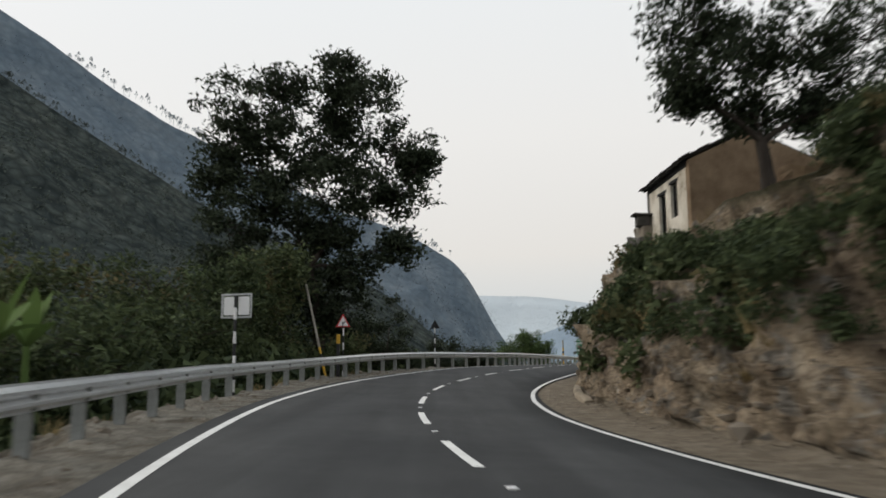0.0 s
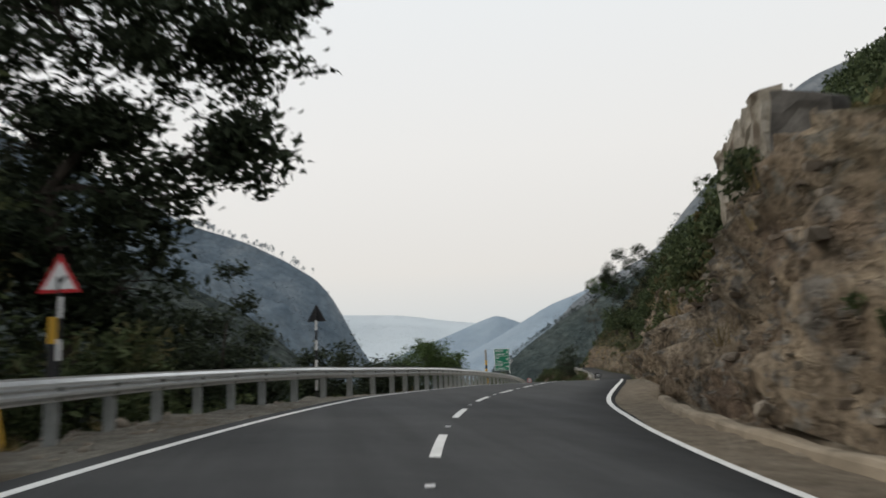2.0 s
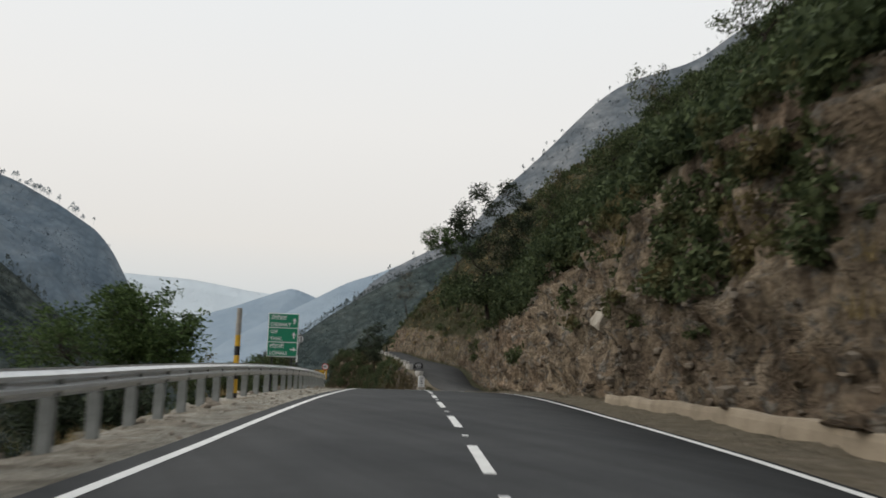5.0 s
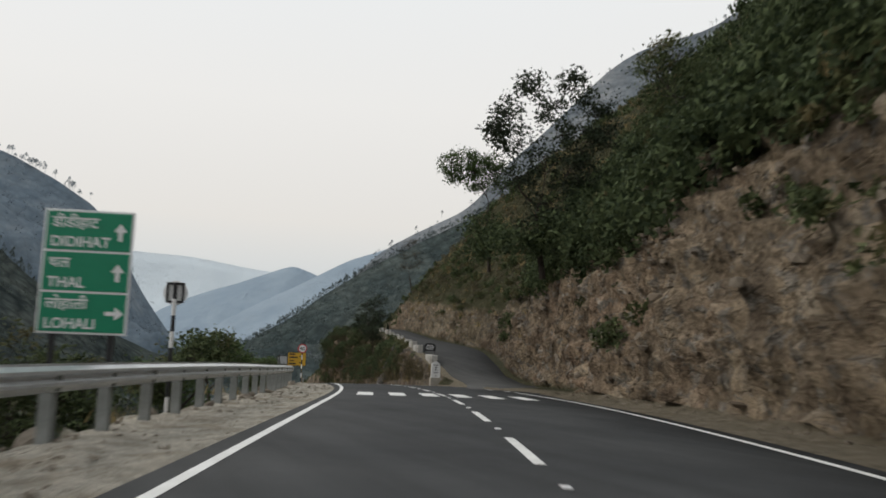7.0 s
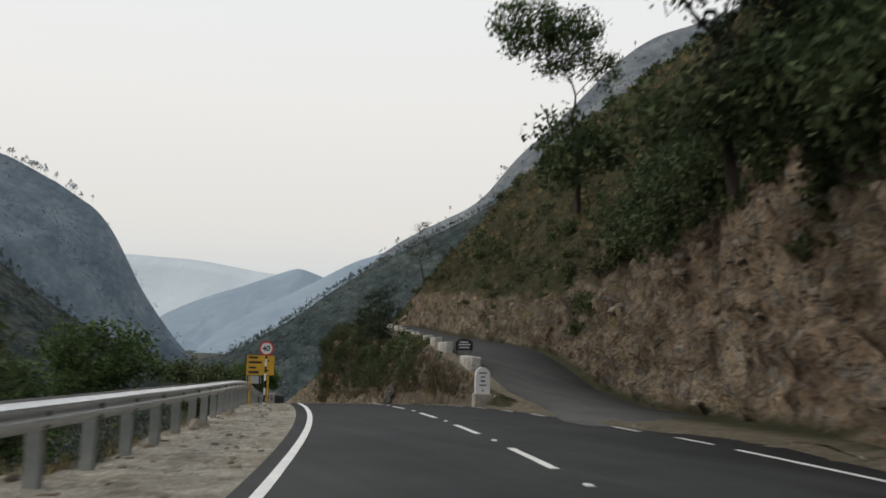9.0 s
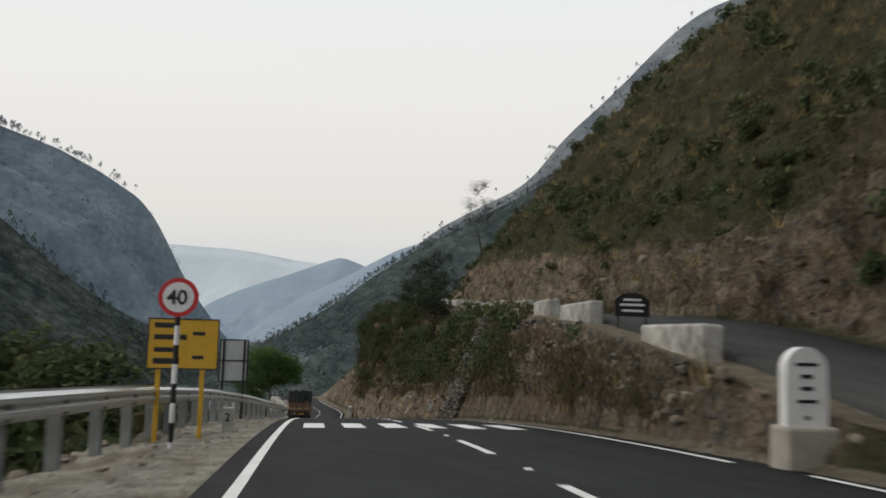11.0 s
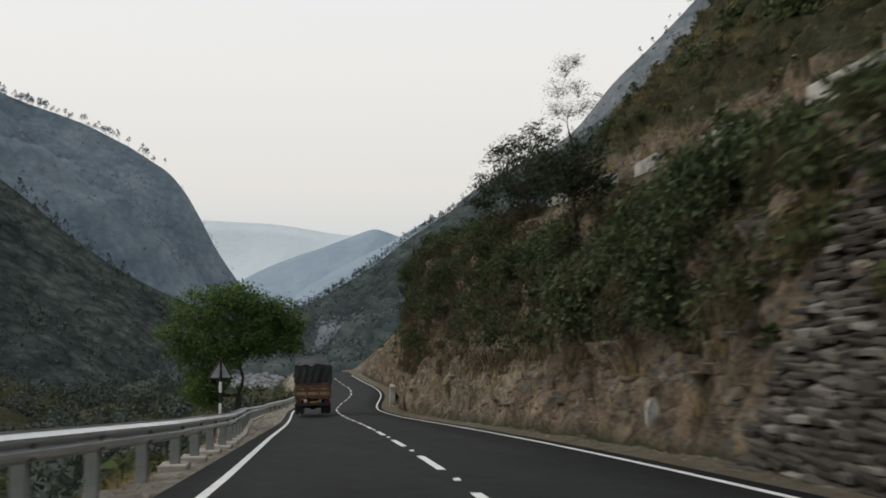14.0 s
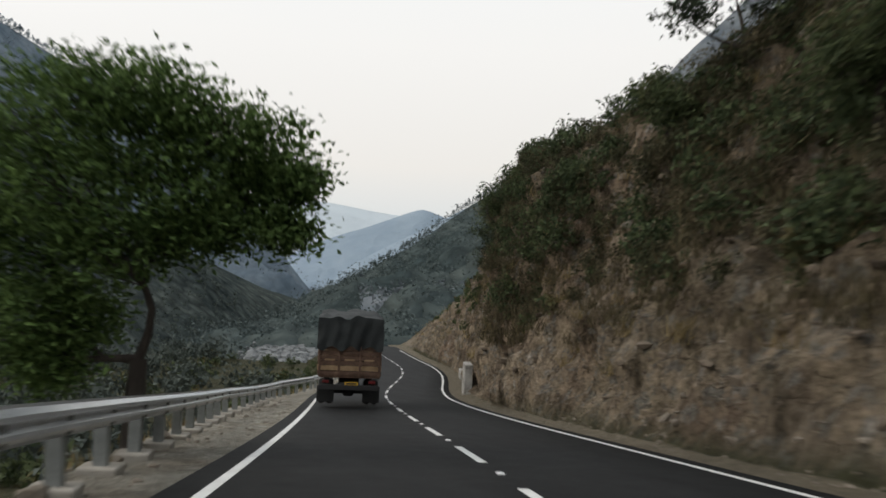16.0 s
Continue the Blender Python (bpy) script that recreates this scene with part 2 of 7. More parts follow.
def mountain_mat(name, stops, scale=0.02, crowns=0.0, depth=0.5):
    """A far slope: broad patches, and where it is wooded the crowns of its trees, some metres across, with the shade
    between them painted into the colour.
    """
    m, n, l, b = node_mat(name, 1.0, 0.0, 0.0)
    v = coords(n, l)
    f = noise_fac(n, l, v, scale, 9.0, 0.68)
    col = ramp(n, l, f, stops)
    if crowns:
        wob = n.new("ShaderNodeTexNoise")
        wob.inputs["Scale"].default_value, wob.inputs["Detail"].default_value = 0.9 / crowns, 3.0
        l.new(v, wob.inputs["Vector"])
        warp = n.new("ShaderNodeVectorMath")
        warp.operation = "MULTIPLY_ADD"
        warp.inputs[1].default_value = (crowns * 1.1, crowns * 1.1, crowns * 1.1)
        l.new(wob.outputs["Color"], warp.inputs[0])
        l.new(v, warp.inputs[2])
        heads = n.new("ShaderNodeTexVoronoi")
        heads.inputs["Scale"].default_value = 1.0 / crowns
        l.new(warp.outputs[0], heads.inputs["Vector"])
        # shade between neighbouring crowns, multiplied into the slope colour
        gap_shade = ramp(n, l, heads.outputs["Distance"], ((0.12, (1.15, 1.15, 1.15)), (0.75, (0.42, 0.43, 0.45))))
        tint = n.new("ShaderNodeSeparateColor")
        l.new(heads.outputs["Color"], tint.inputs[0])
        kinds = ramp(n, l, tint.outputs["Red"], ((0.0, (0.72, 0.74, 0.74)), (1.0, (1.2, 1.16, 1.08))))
        col = blend(n, l, depth, col, gap_shade, "MULTIPLY")
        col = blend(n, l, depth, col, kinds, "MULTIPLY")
        inv = n.new("ShaderNodeMath")
        inv.operation = "SUBTRACT"
        inv.inputs[0].default_value = 1.0
        l.new(heads.outputs["Distance"], inv.inputs[1])
        bump(n, l, b, inv.outputs[0], depth, crowns * 0.6)
    else:
        bump(n, l, b, noise_fac(n, l, v, scale * 3, 8.0, 0.7), 0.6, 0.15 / scale)
    l.new(col, b.inputs["Base Color"])
    return m


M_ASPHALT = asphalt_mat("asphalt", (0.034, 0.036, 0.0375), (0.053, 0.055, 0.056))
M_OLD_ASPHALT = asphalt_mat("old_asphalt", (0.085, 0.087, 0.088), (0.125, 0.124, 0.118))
M_PAINT = speckled("road_paint", ((0.3, (0.60, 0.60, 0.58)), (0.6, (0.76, 0.76, 0.74))), 2.5, 45.0, 0.6, 0, 0.3, 0.003, 0.25)
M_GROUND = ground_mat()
M_STEEL = plain("galvanised_steel", (0.70, 0.72, 0.73), 0.28, 0.6, 0.25)
M_POST = speckled("rail_post_metal", ((0.3, (0.17, 0.18, 0.172)), (0.7, (0.30, 0.31, 0.30))), 2.0, 30.0, 0.7, 0.1, 0.2, 0.003, 0.25)
M_CONCRETE = speckled("concrete", ((0.3, (0.24, 0.22, 0.19)), (0.7, (0.42, 0.39, 0.34))), 1.6, 30.0, 0.9, 0, 0.5, 0.01, 0.4)
M_KERB = speckled("kerb_concrete", ((0.3, (0.20, 0.165, 0.12)), (0.65, (0.38, 0.32, 0.24))), 0.8, 20.0, 0.92, 0, 0.6, 0.015, 0.5)
M_WHITEWASH = speckled("whitewash", ((0.34, (0.17, 0.16, 0.14)), (0.45, (0.34, 0.33, 0.305)), (0.66, (0.53, 0.52, 0.485))), 1.5, 22.0, 0.9, 0, 0.5, 0.01, 0.4)
M_LIMEWASH = speckled("cream_limewash", ((0.30, (0.20, 0.16, 0.115)), (0.40, (0.52, 0.47, 0.385)), (0.60, (0.76, 0.715, 0.62))), 0.9, 14.0, 0.92, 0, 0.7, 0.02, 0.45)
M_PLASTER = speckled("flaking_plaster", ((0.34, (0.16, 0.125, 0.09)), (0.46, (0.33, 0.29, 0.23)), (0.66, (0.50, 0.46, 0.39))), 1.3, 9.0, 0.92, 0, 0.9, 0.04, 0.6)
M_STONE = speckled("wall_stone", ((0.3, (0.055, 0.052, 0.047)), (0.68, (0.185, 0.172, 0.155))), 1.2, 14.0, 0.9, 0, 0.8, 0.03, 0.55)
M_ROCK = speckled("pale_rock", ((0.3, (0.15, 0.125, 0.098)), (0.7, (0.33, 0.285, 0.228))), 1.4, 12.0, 0.9, 0, 0.8, 0.03, 0.5)
M_OUTCROP = speckled("outcrop_rock", ((0.3, (0.085, 0.066, 0.050)), (0.5, (0.17, 0.135, 0.10)), (0.7, (0.27, 0.22, 0.168))), 1.1, 9.0, 0.92, 0, 0.9, 0.05, 0.6)
M_RIVERSTONE = speckled("river_stone", ((0.3, (0.11, 0.118, 0.122)), (0.7, (0.30, 0.31, 0.31))), 0.5, 6.0, 0.9, 0, 0.6, 0.03, 0.4)
M_BLACK = plain("black_paint", (0.018, 0.018, 0.02), 0.5)
M_WHITE = plain("white_paint", (0.72, 0.72, 0.72), 0.5, 0, 0.15)
M_YELLOW = plain("yellow_paint", (0.62, 0.36, 0.03), 0.5, 0, 0.25)
M_RED = plain("red_paint", (0.50, 0.02, 0.025), 0.5, 0, 0.15)
M_GREEN_SIGN = plain("green_sign_sheet", (0.005, 0.20, 0.105), 0.4, 0, 0.12)
M_YELLOW_SIGN = plain("yellow_sign_sheet", (0.60, 0.35, 0.03), 0.45, 0, 0.15)
M_ALU = plain("bare_aluminium", (0.45, 0.46, 0.47), 0.55, 0.4, 0.2)
M_BARK = speckled("bark", ((0.3, (0.030, 0.024, 0.020)), (0.7, (0.085, 0.070, 0.058))), 3.0, 18.0, 0.95, 0, 0.9, 0.03, 0.5, stretch=(1, 1, 0.25))
M_LEAF_DARK = leaf_mat("dark_tree_leaves", (0.020, 0.028, 0.018), (0.048, 0.061, 0.037))
M_LEAF_GREEN = leaf_mat("green_tree_leaves", (0.042, 0.077, 0.023), (0.116, 0.178, 0.055))
M_LEAF_SHRUB = leaf_mat("shrub_leaves", (0.030, 0.044, 0.021), (0.084, 0.104, 0.048), (0.125, 0.104, 0.050), 0.3)
M_LEAF_OLIVE = leaf_mat("olive_brush_leaves", (0.028, 0.031, 0.018), (0.070, 0.071, 0.038), (0.085, 0.070, 0.040), 0.5)
M_LEAF_HILL = leaf_mat("hill_leaves", (0.026, 0.039, 0.021), (0.074, 0.096, 0.045))
M_LEAF_DRY = leaf_mat("dry_brush_leaves", (0.045, 0.041, 0.026), (0.105, 0.092, 0.056))
M_LEAF_PALE = leaf_mat("bare_tree_leaves", (0.05, 0.05, 0.035), (0.12, 0.105, 0.075))
M_GRASS = leaf_mat("dry_grass_blades", (0.12, 0.095, 0.045), (0.26, 0.20, 0.10), trans=0.2)
M_BRUSH = leaf_mat("brown_brush_stems", (0.040, 0.034, 0.020), (0.105, 0.088, 0.050), trans=0.2)
M_PINE = leaf_mat("pine_needles", (0.012, 0.022, 0.016), (0.030, 0.046, 0.032), trans=0.1)
M_MUD = speckled("mud_plaster", ((0.3, (0.17, 0.115, 0.07)), (0.7, (0.32, 0.23, 0.15))), 1.2, 16.0, 0.95, 0, 0.7, 0.02, 0.5)
M_SLATE = speckled("slate_roof", ((0.3, (0.035, 0.033, 0.032)), (0.7, (0.09, 0.085, 0.08))), 2.0, 18.0, 0.85, 0, 0.6, 0.02, 0.4)
M_TIMBER = speckled("old_timber", ((0.3, (0.045, 0.032, 0.022)), (0.7, (0.11, 0.08, 0.055))), 2.0, 25.0, 0.85, 0, 0.5, 0.01, 0.4, stretch=(1, 1, 0.15))
M_TIN = plain("corrugated_tin", (0.55, 0.57, 0.60), 0.45, 0.5, 0.25)
M_DARK = plain("dark_void", (0.012, 0.012, 0.012), 0.9)
M_TARP = speckled("tarpaulin", ((0.3, (0.016, 0.019, 0.020)), (0.7, (0.045, 0.050, 0.050))), 1.5, 20.0, 0.75, 0, 0.5, 0.02, 0.4)
M_TRUCK_RED = speckled("truck_paint_red_brown", ((0.3, (0.085, 0.050, 0.036)), (0.55, (0.15, 0.088, 0.060)), (0.7, (0.24, 0.155, 0.105))), 3.0, 15.0, 0.75, 0, 0.4, 0.01, 0.6)
M_TRUCK_OCHRE = speckled("truck_paint_ochre", ((0.3, (0.22, 0.14, 0.075)), (0.7, (0.46, 0.32, 0.19))), 3.0, 18.0, 0.7, 0, 0.3, 0.01, 0.4)
M_RUBBER = plain("tyre_rubber", (0.02, 0.02, 0.02), 0.85)
M_CHASSIS = plain("chassis_paint", (0.025, 0.024, 0.024), 0.7)
# haze of distance is painted into these seven slope colours, paler and bluer
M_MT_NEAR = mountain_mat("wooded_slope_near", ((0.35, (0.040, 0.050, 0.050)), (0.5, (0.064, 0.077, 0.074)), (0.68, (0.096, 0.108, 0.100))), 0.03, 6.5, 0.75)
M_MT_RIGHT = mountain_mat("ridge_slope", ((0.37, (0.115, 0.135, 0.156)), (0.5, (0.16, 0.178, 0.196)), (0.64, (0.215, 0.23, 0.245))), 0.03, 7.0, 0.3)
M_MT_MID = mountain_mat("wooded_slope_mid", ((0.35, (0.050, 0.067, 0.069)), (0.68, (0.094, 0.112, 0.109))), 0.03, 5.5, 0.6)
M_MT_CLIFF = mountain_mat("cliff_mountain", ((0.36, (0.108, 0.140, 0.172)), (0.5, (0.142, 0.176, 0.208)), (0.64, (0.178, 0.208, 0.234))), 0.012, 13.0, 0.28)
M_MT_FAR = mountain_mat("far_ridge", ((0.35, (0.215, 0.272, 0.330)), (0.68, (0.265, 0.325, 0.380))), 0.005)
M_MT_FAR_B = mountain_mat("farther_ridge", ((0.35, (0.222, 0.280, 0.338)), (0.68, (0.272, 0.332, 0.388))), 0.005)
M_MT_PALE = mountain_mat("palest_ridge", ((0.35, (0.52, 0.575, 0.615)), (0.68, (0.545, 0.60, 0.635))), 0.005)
M_VALLEY = speckled("valley_floor", ((0.3, (0.03, 0.036, 0.026)), (0.7, (0.06, 0.064, 0.045))), 0.02, 0.5, 0.95, 0, 0.5, 0.3, 0.4)

# ---- mesh helpers ----
def part(name, bm, material, parent=None, label=""):
    me = bpy.data.meshes.new(name)
    bm.to_mesh(me)
    bm.free()
    me.materials.append(material)
    ob = new(name, me)
    ob.parent = parent
    if label:
        tagged(ob, label)
    return ob


def from_arrays(name, verts, faces, material, parent=None, smooth=False):
    """One mesh object from numpy vertices (n, 3) and quads or triangles (m, k)."""
    me = bpy.data.meshes.new(name)
    k = faces.shape[1]
    me.vertices.add(len(verts))
    me.vertices.foreach_set("co", np.ascontiguousarray(verts, np.float32).ravel())
    me.loops.add(faces.size)
    me.loops.foreach_set("vertex_index", np.ascontiguousarray(faces, np.int32).ravel())
    me.polygons.add(len(faces))
    me.polygons.foreach_set("loop_start", np.arange(0, faces.size, k, dtype=np.int32))
    me.polygons.foreach_set("use_smooth", np.full(len(faces), smooth))
    me.update(calc_edges=True)
    me.materials.append(material)
    ob = new(name, me)
    ob.parent = parent
    return ob


def box(bm, size, at=(0, 0, 0), rot=(0, 0, 0), bevel=0.0):
    geo = bmesh.ops.create_cube(bm, size=1.0, matrix=pose(*at, *rot) @ Matrix.Diagonal((*size, 1)))
    if bevel:
        edges = list({e for v in geo["verts"] for e in v.link_edges})
        bmesh.ops.bevel(bm, geom=edges, offset=bevel, segments=2, affect="EDGES", profile=0.5)
    return bm


def rod(bm, a, b, r0, r1=None, sides=10):
    a, b = Vector(a), Vector(b)
    m = Matrix.Translation((a + b) / 2) @ (b - a).to_track_quat("Z", "Y").to_matrix().to_4x4()
    bmesh.ops.create_cone(bm, cap_ends=True, segments=sides, radius1=r0, radius2=r0 if r1 is None else r1, depth=(b - a).length, matrix=m)
    return bm


def poly(bm, pts, thick, axis=(0, 1, 0)):
    """A flat plate with the outline pts, given thickness along the axis."""
    vs = [bm.verts.new(p) for p in pts]
    f = bm.faces.new(vs)
    ext = bmesh.ops.extrude_face_region(bm, geom=[f])
    bmesh.ops.translate(bm, verts=[v for v in ext["geom"] if isinstance(v, bmesh.types.BMVert)], vec=Vector(axis) * thick)
    bmesh.ops.recalc_face_normals(bm, faces=bm.faces[:])
    return bm


def thing(name, m, label, category, group=""):
    e = new(name)
    e.matrix_basis = m
    return tagged(e, label, category, group)


def writing(name, text, size, material, parent, m, bold=0.0):
    """Raised lettering in the built-in font, as a mesh."""
    cu = bpy.data.curves.new(name, "FONT")
    cu.body, cu.size, cu.extrude, cu.offset = text, size, 0.002, bold
    tmp = new(name + "_curve", cu)
    me = bpy.data.meshes.new_from_object(tmp.evaluated_get(bpy.context.evaluated_depsgraph_get()))
    bpy.data.objects.remove(tmp)
    me.materials.clear()
    me.materials.append(material)
    ob = new(name, me)
    ob.parent = parent
    ob.matrix_basis = m
    return ob


# ---- the road's line: centre points every ten metres, from twenty metres behind the start ----
CENTRE = np.array([
    (4.11, -19.7, -1.4), (3.1, -9.74, -1.3), (1.98, 0.2, -1.21), (0.24, 10.02, -1.1), (-0.68, 19.91, -0.89), (-0.25, 29.85, -0.57),
    (1.7, 39.67, -0.24), (4.38, 49.3, 0.07), (8.0, 58.69, 0.47), (11.11, 68.19, 0.89), (14.37, 77.58, 1.12), (18.04, 86.87, 1.14),
    (21.86, 96.14, 1.04), (25.55, 105.52, 0.82), (28.93, 114.99, 0.5), (31.81, 124.59, 0.15), (34.24, 134.34, -0.23), (36.33, 144.18, -0.76),
    (38.4, 153.99, -1.51), (40.49, 163.81, -2.44), (42.53, 173.66, -3.49), (44.28, 183.54, -4.61), (45.95, 193.4, -5.78), (47.61, 203.27, -6.98),
    (49.12, 213.15, -8.16), (50.57, 223.05, -9.26), (52.06, 232.93, -10.22), (54.33, 242.7, -11.02), (57.1, 252.39, -11.66), (59.66, 262.11, -12.17),
    (61.42, 271.96, -12.57), (62.2, 281.96, -12.88), (63.2, 291.97, -13.13)])


def smooth_rows(v, sigma):
    k = np.exp(-0.5 * (np.arange(-40, 41) / sigma) ** 2)
    return np.convolve(np.pad(v, 40, mode="reflect", reflect_type="odd"), k / k.sum(), "valid")


ext = np.vstack([CENTRE[0] + (CENTRE[0] - CENTRE[1]) * 4, CENTRE, CENTRE[-1] + (CENTRE[-1] - CENTRE[-2]) * 3])
arc = np.r_[0, np.cumsum(np.hypot(*np.diff(ext[:, :2], axis=0).T))]
arc -= arc[1] + 20
# the first bend as a whole, eased into the straight beyond it
ease = np.clip((80 - arc) / 30, 0, 1)
ext = ext + (ease * ease * (3 - 2 * ease))[:, None] * (-0.2, 4.5, 0.5)
S_D = np.arange(arc[0], arc[-1], 0.5)
CX, CY, CZ = (smooth_rows(np.interp(S_D, arc, ext[:, i]), 7) for i in range(3))
TX, TY = np.gradient(CX), np.gradient(CY)
TN = np.hypot(TX, TY)
TX, TY = TX / TN, TY / TN


def bank(s):
    return -np.interp(s, [-20, 5, 20, 50, 62, 75], [0.02, 0.03, 0.055, 0.055, 0.02, 0.0])


def along(s, d, h=0.0, tilt=True):
    """World places for metres along the road, metres right of its centre and metres above it."""
    s, d, h = np.broadcast_arrays(np.asarray(s, float), np.asarray(d, float), np.asarray(h, float))
    x, y, z = (np.interp(s, S_D, v) for v in (CX, CY, CZ))
    tx, ty = np.interp(s, S_D, TX), np.interp(s, S_D, TY)
    z = z + h + (bank(s) * np.clip(d, -7, 7) if tilt else 0)
    return np.stack([x + d * ty, y - d * tx, z], -1)


def heading(s):
    """The road's direction as a turn about z in degrees, 0 along y."""
    return math.degrees(math.atan2(-np.interp(s, S_D, TX), np.interp(s, S_D, TY)))


def ribbon(name, s, cols, material, thick=0.0, kind="structure"):
    """A sheet along the road. cols: (d, h) pairs, each a number or an array over s."""
    rows = np.stack([along(s, d, h) for d, h in cols], 1)
    n, k = rows.shape[:2]
    idx = np.arange(n * k).reshape(n, k)
    f = np.stack([idx[:-1, :-1], idx[:-1, 1:], idx[1:, 1:], idx[1:, :-1]], -1).reshape(-1, 4)
    ob = from_arrays(name, rows.reshape(-1, 3), f, material, smooth=True)
    return tagged(ob, kind=kind)


# ---- noise for the terrain ----
def lattice(shape_seed):
    return np.random.RandomState(shape_seed).rand(64, 64, 64).astype(np.float32)


LAT = lattice(7)


def vnoise(p):
    """Smooth value noise in -1..1 at points (n, 3)."""
    i = np.floor(p).astype(int)
    f = p - i
    f = f * f * (3 - 2 * f)
    i &= 63
    j = (i + 1) & 63
    out = 0
    for cx, wx in ((i[:, 0], 1 - f[:, 0]), (j[:, 0], f[:, 0])):
        for cy, wy in ((i[:, 1], 1 - f[:, 1]), (j[:, 1], f[:, 1])):
            for cz, wz in ((i[:, 2], 1 - f[:, 2]), (j[:, 2], f[:, 2])):
                out = out + LAT[cx, cy, cz] * wx * wy * wz
    return out * 2 - 1


def fbm(p, octaves=4, gain=0.5):
    out, a = 0, 1.0
    for k in range(octaves):
        out = out + a * vnoise(p * 2.03**k + 17.3 * k)
        a *= gain
    return out


# ---- the hillside: cross-sections of the ground, right and left of the road ----
def tab(s, *pairs):
    return np.interp(s, [a for a, _ in pairs], [b for _, b in pairs])


G_STEP = 0.42
S_G = np.arange(-50, 325, G_STEP)
CZ_G = np.interp(S_G, S_D, CZ)
# lower cut beside the road, side road's bench above it, upper cut, open hill
low_base = tab(S_G, (-60, 5.2), (0, 5.2), (20, 5.1), (45, 5.3), (55, 5.7), (66, 5.9), (80, 6.3), (100, 6.0), (118, 6.2), (126, 6.4), (132, 4.6), (146, 4.3), (161, 4.2), (171, 4.4), (185, 4.8), (195, 4.6), (212, 4.6), (240, 5.2), (330, 5.4))
low_top_d = tab(S_G, (-60, 5.25), (0, 5.25), (20, 5.15), (45, 5.35), (55, 5.75), (66, 5.95), (80, 6.35), (100, 6.05), (118, 6.25), (126, 6.45), (132, 4.8), (146, 4.7), (150, 4.6), (158, 4.75), (165, 5.5), (172, 6.1), (178, 6.4), (185, 7.7), (205, 9.9), (222, 11.2), (236, 10.0), (248, 8.2), (262, 8.0), (276, 9.2), (330, 17.0))
bench_z = tab(S_G, (118, 0.56), (126, 0.30), (134, 0.02), (140, -0.12), (146, 0.15), (150, 0.75), (158, 1.60), (165, 1.98), (172, 2.2), (190, 2.8), (205, 3.6), (222, 4.4), (250, 4.2), (275, 1.5), (300, -3.0), (330, -6.0))
low_top_h = np.where(S_G < 124, 0.1, np.maximum(bench_z - CZ_G, 0.06))
bench_d = tab(S_G, (-60, 5.35), (0, 5.35), (20, 5.25), (45, 5.45), (55, 5.85), (66, 6.05), (80, 6.45), (100, 6.15), (118, 6.4), (126, 7.3), (134, 8.9), (147, 10.0), (161, 12.0), (177, 13.2), (205, 15.2), (240, 18.5), (330, 22.5))
up_d = bench_d + tab(S_G, (-60, 2.2), (20, 1.9), (36, 2.2), (46, 2.6), (53, 3.6), (64, 3.6), (76, 2.6), (100, 1.5), (128, 1.2), (136, 1.6), (150, 3.0), (165, 4.0), (200, 5.0), (330, 6.0))
up_h = low_top_h + tab(S_G, (-60, 6.0), (14, 5.0), (30, 5.3), (38, 5.5), (43, 6.1), (50, 6.8), (60, 7.0), (75, 7.2), (90, 7.8), (104, 7.4), (122, 7.4), (136, 9.0), (150, 7.8), (165, 6.8), (200, 8.0), (240, 9.5), (275, 10.0), (330, 9.0))
hill_a = tab(S_G, (-60, 0.10), (44, 0.10), (52, 0.62), (62, 0.72), (80, 0.85), (104, 0.98), (122, 1.10), (136, 1.22), (150, 1.32), (200, 1.25), (240, 1.15), (270, 1.0), (285, 0.8), (330, 0.7))
hill_b = tab(S_G, (-60, 0.02), (46, 0.05), (54, 0.55), (64, 0.62), (85, 0.66), (120, 0.68), (140, 0.72), (170, 0.78), (200, 0.80), (240, 0.75), (262, 0.7), (300, 0.6), (330, 0.5))
RIGHT = [(3.2 + 0 * S_G, -0.07 + 0 * S_G, 1), (low_base - 0.35, 0.0 * S_G, 6), (low_base, 0.08 + 0 * S_G, 3), (low_top_d, low_top_h, 22),
         (bench_d, low_top_h + 0.08, 7), (up_d * 0.45 + bench_d * 0.55, up_h * 0.56 + low_top_h * 0.44, 12), (up_d, up_h, 12),
         (up_d + 16, up_h + 16 * hill_a, 24), (up_d + 75, up_h + 16 * hill_a + 59 * hill_b, 30)]
RAIL_D = lambda s: tab(s, (-60, -5.2), (20, -5.2), (28, -5.15), (35, -5.35), (40, -5.6), (46, -5.6), (56, -4.5), (64, -4.5), (75, -5.2), (88, -5.8), (125, -6.1), (165, -5.8), (178, -5.2), (186, -4.4), (193, -4.25), (200, -4.5), (207, -5.0), (222, -5.8), (238, -5.4), (246, -4.6), (330, -4.6))
rail_g = RAIL_D(S_G)
floor_h = tab(S_G, (-60, -24), (150, -24), (200, -22), (260, -19), (330, -18)) - CZ_G
far_h = tab(S_G, (-60, -6), (80, -8), (160, -2), (230, 6), (330, 12)) - CZ_G
LEFT = [(-3.2 + 0 * S_G, -0.2 + 0 * S_G, 1), (-3.9 + 0 * S_G, -0.04 + 0 * S_G, 3), (rail_g - 0.3, -0.1 + 0 * S_G, 8), (rail_g - 1.0, -0.5 + 0 * S_G, 4),
        (rail_g - 4.5, -3.2 + 0 * S_G, 10), (rail_g - 20, floor_h * 0.62, 14), (rail_g - 38, floor_h, 12), (rail_g - 62, floor_h * 0.7 + far_h * 0.3, 10), (rail_g - 120, far_h, 18)]


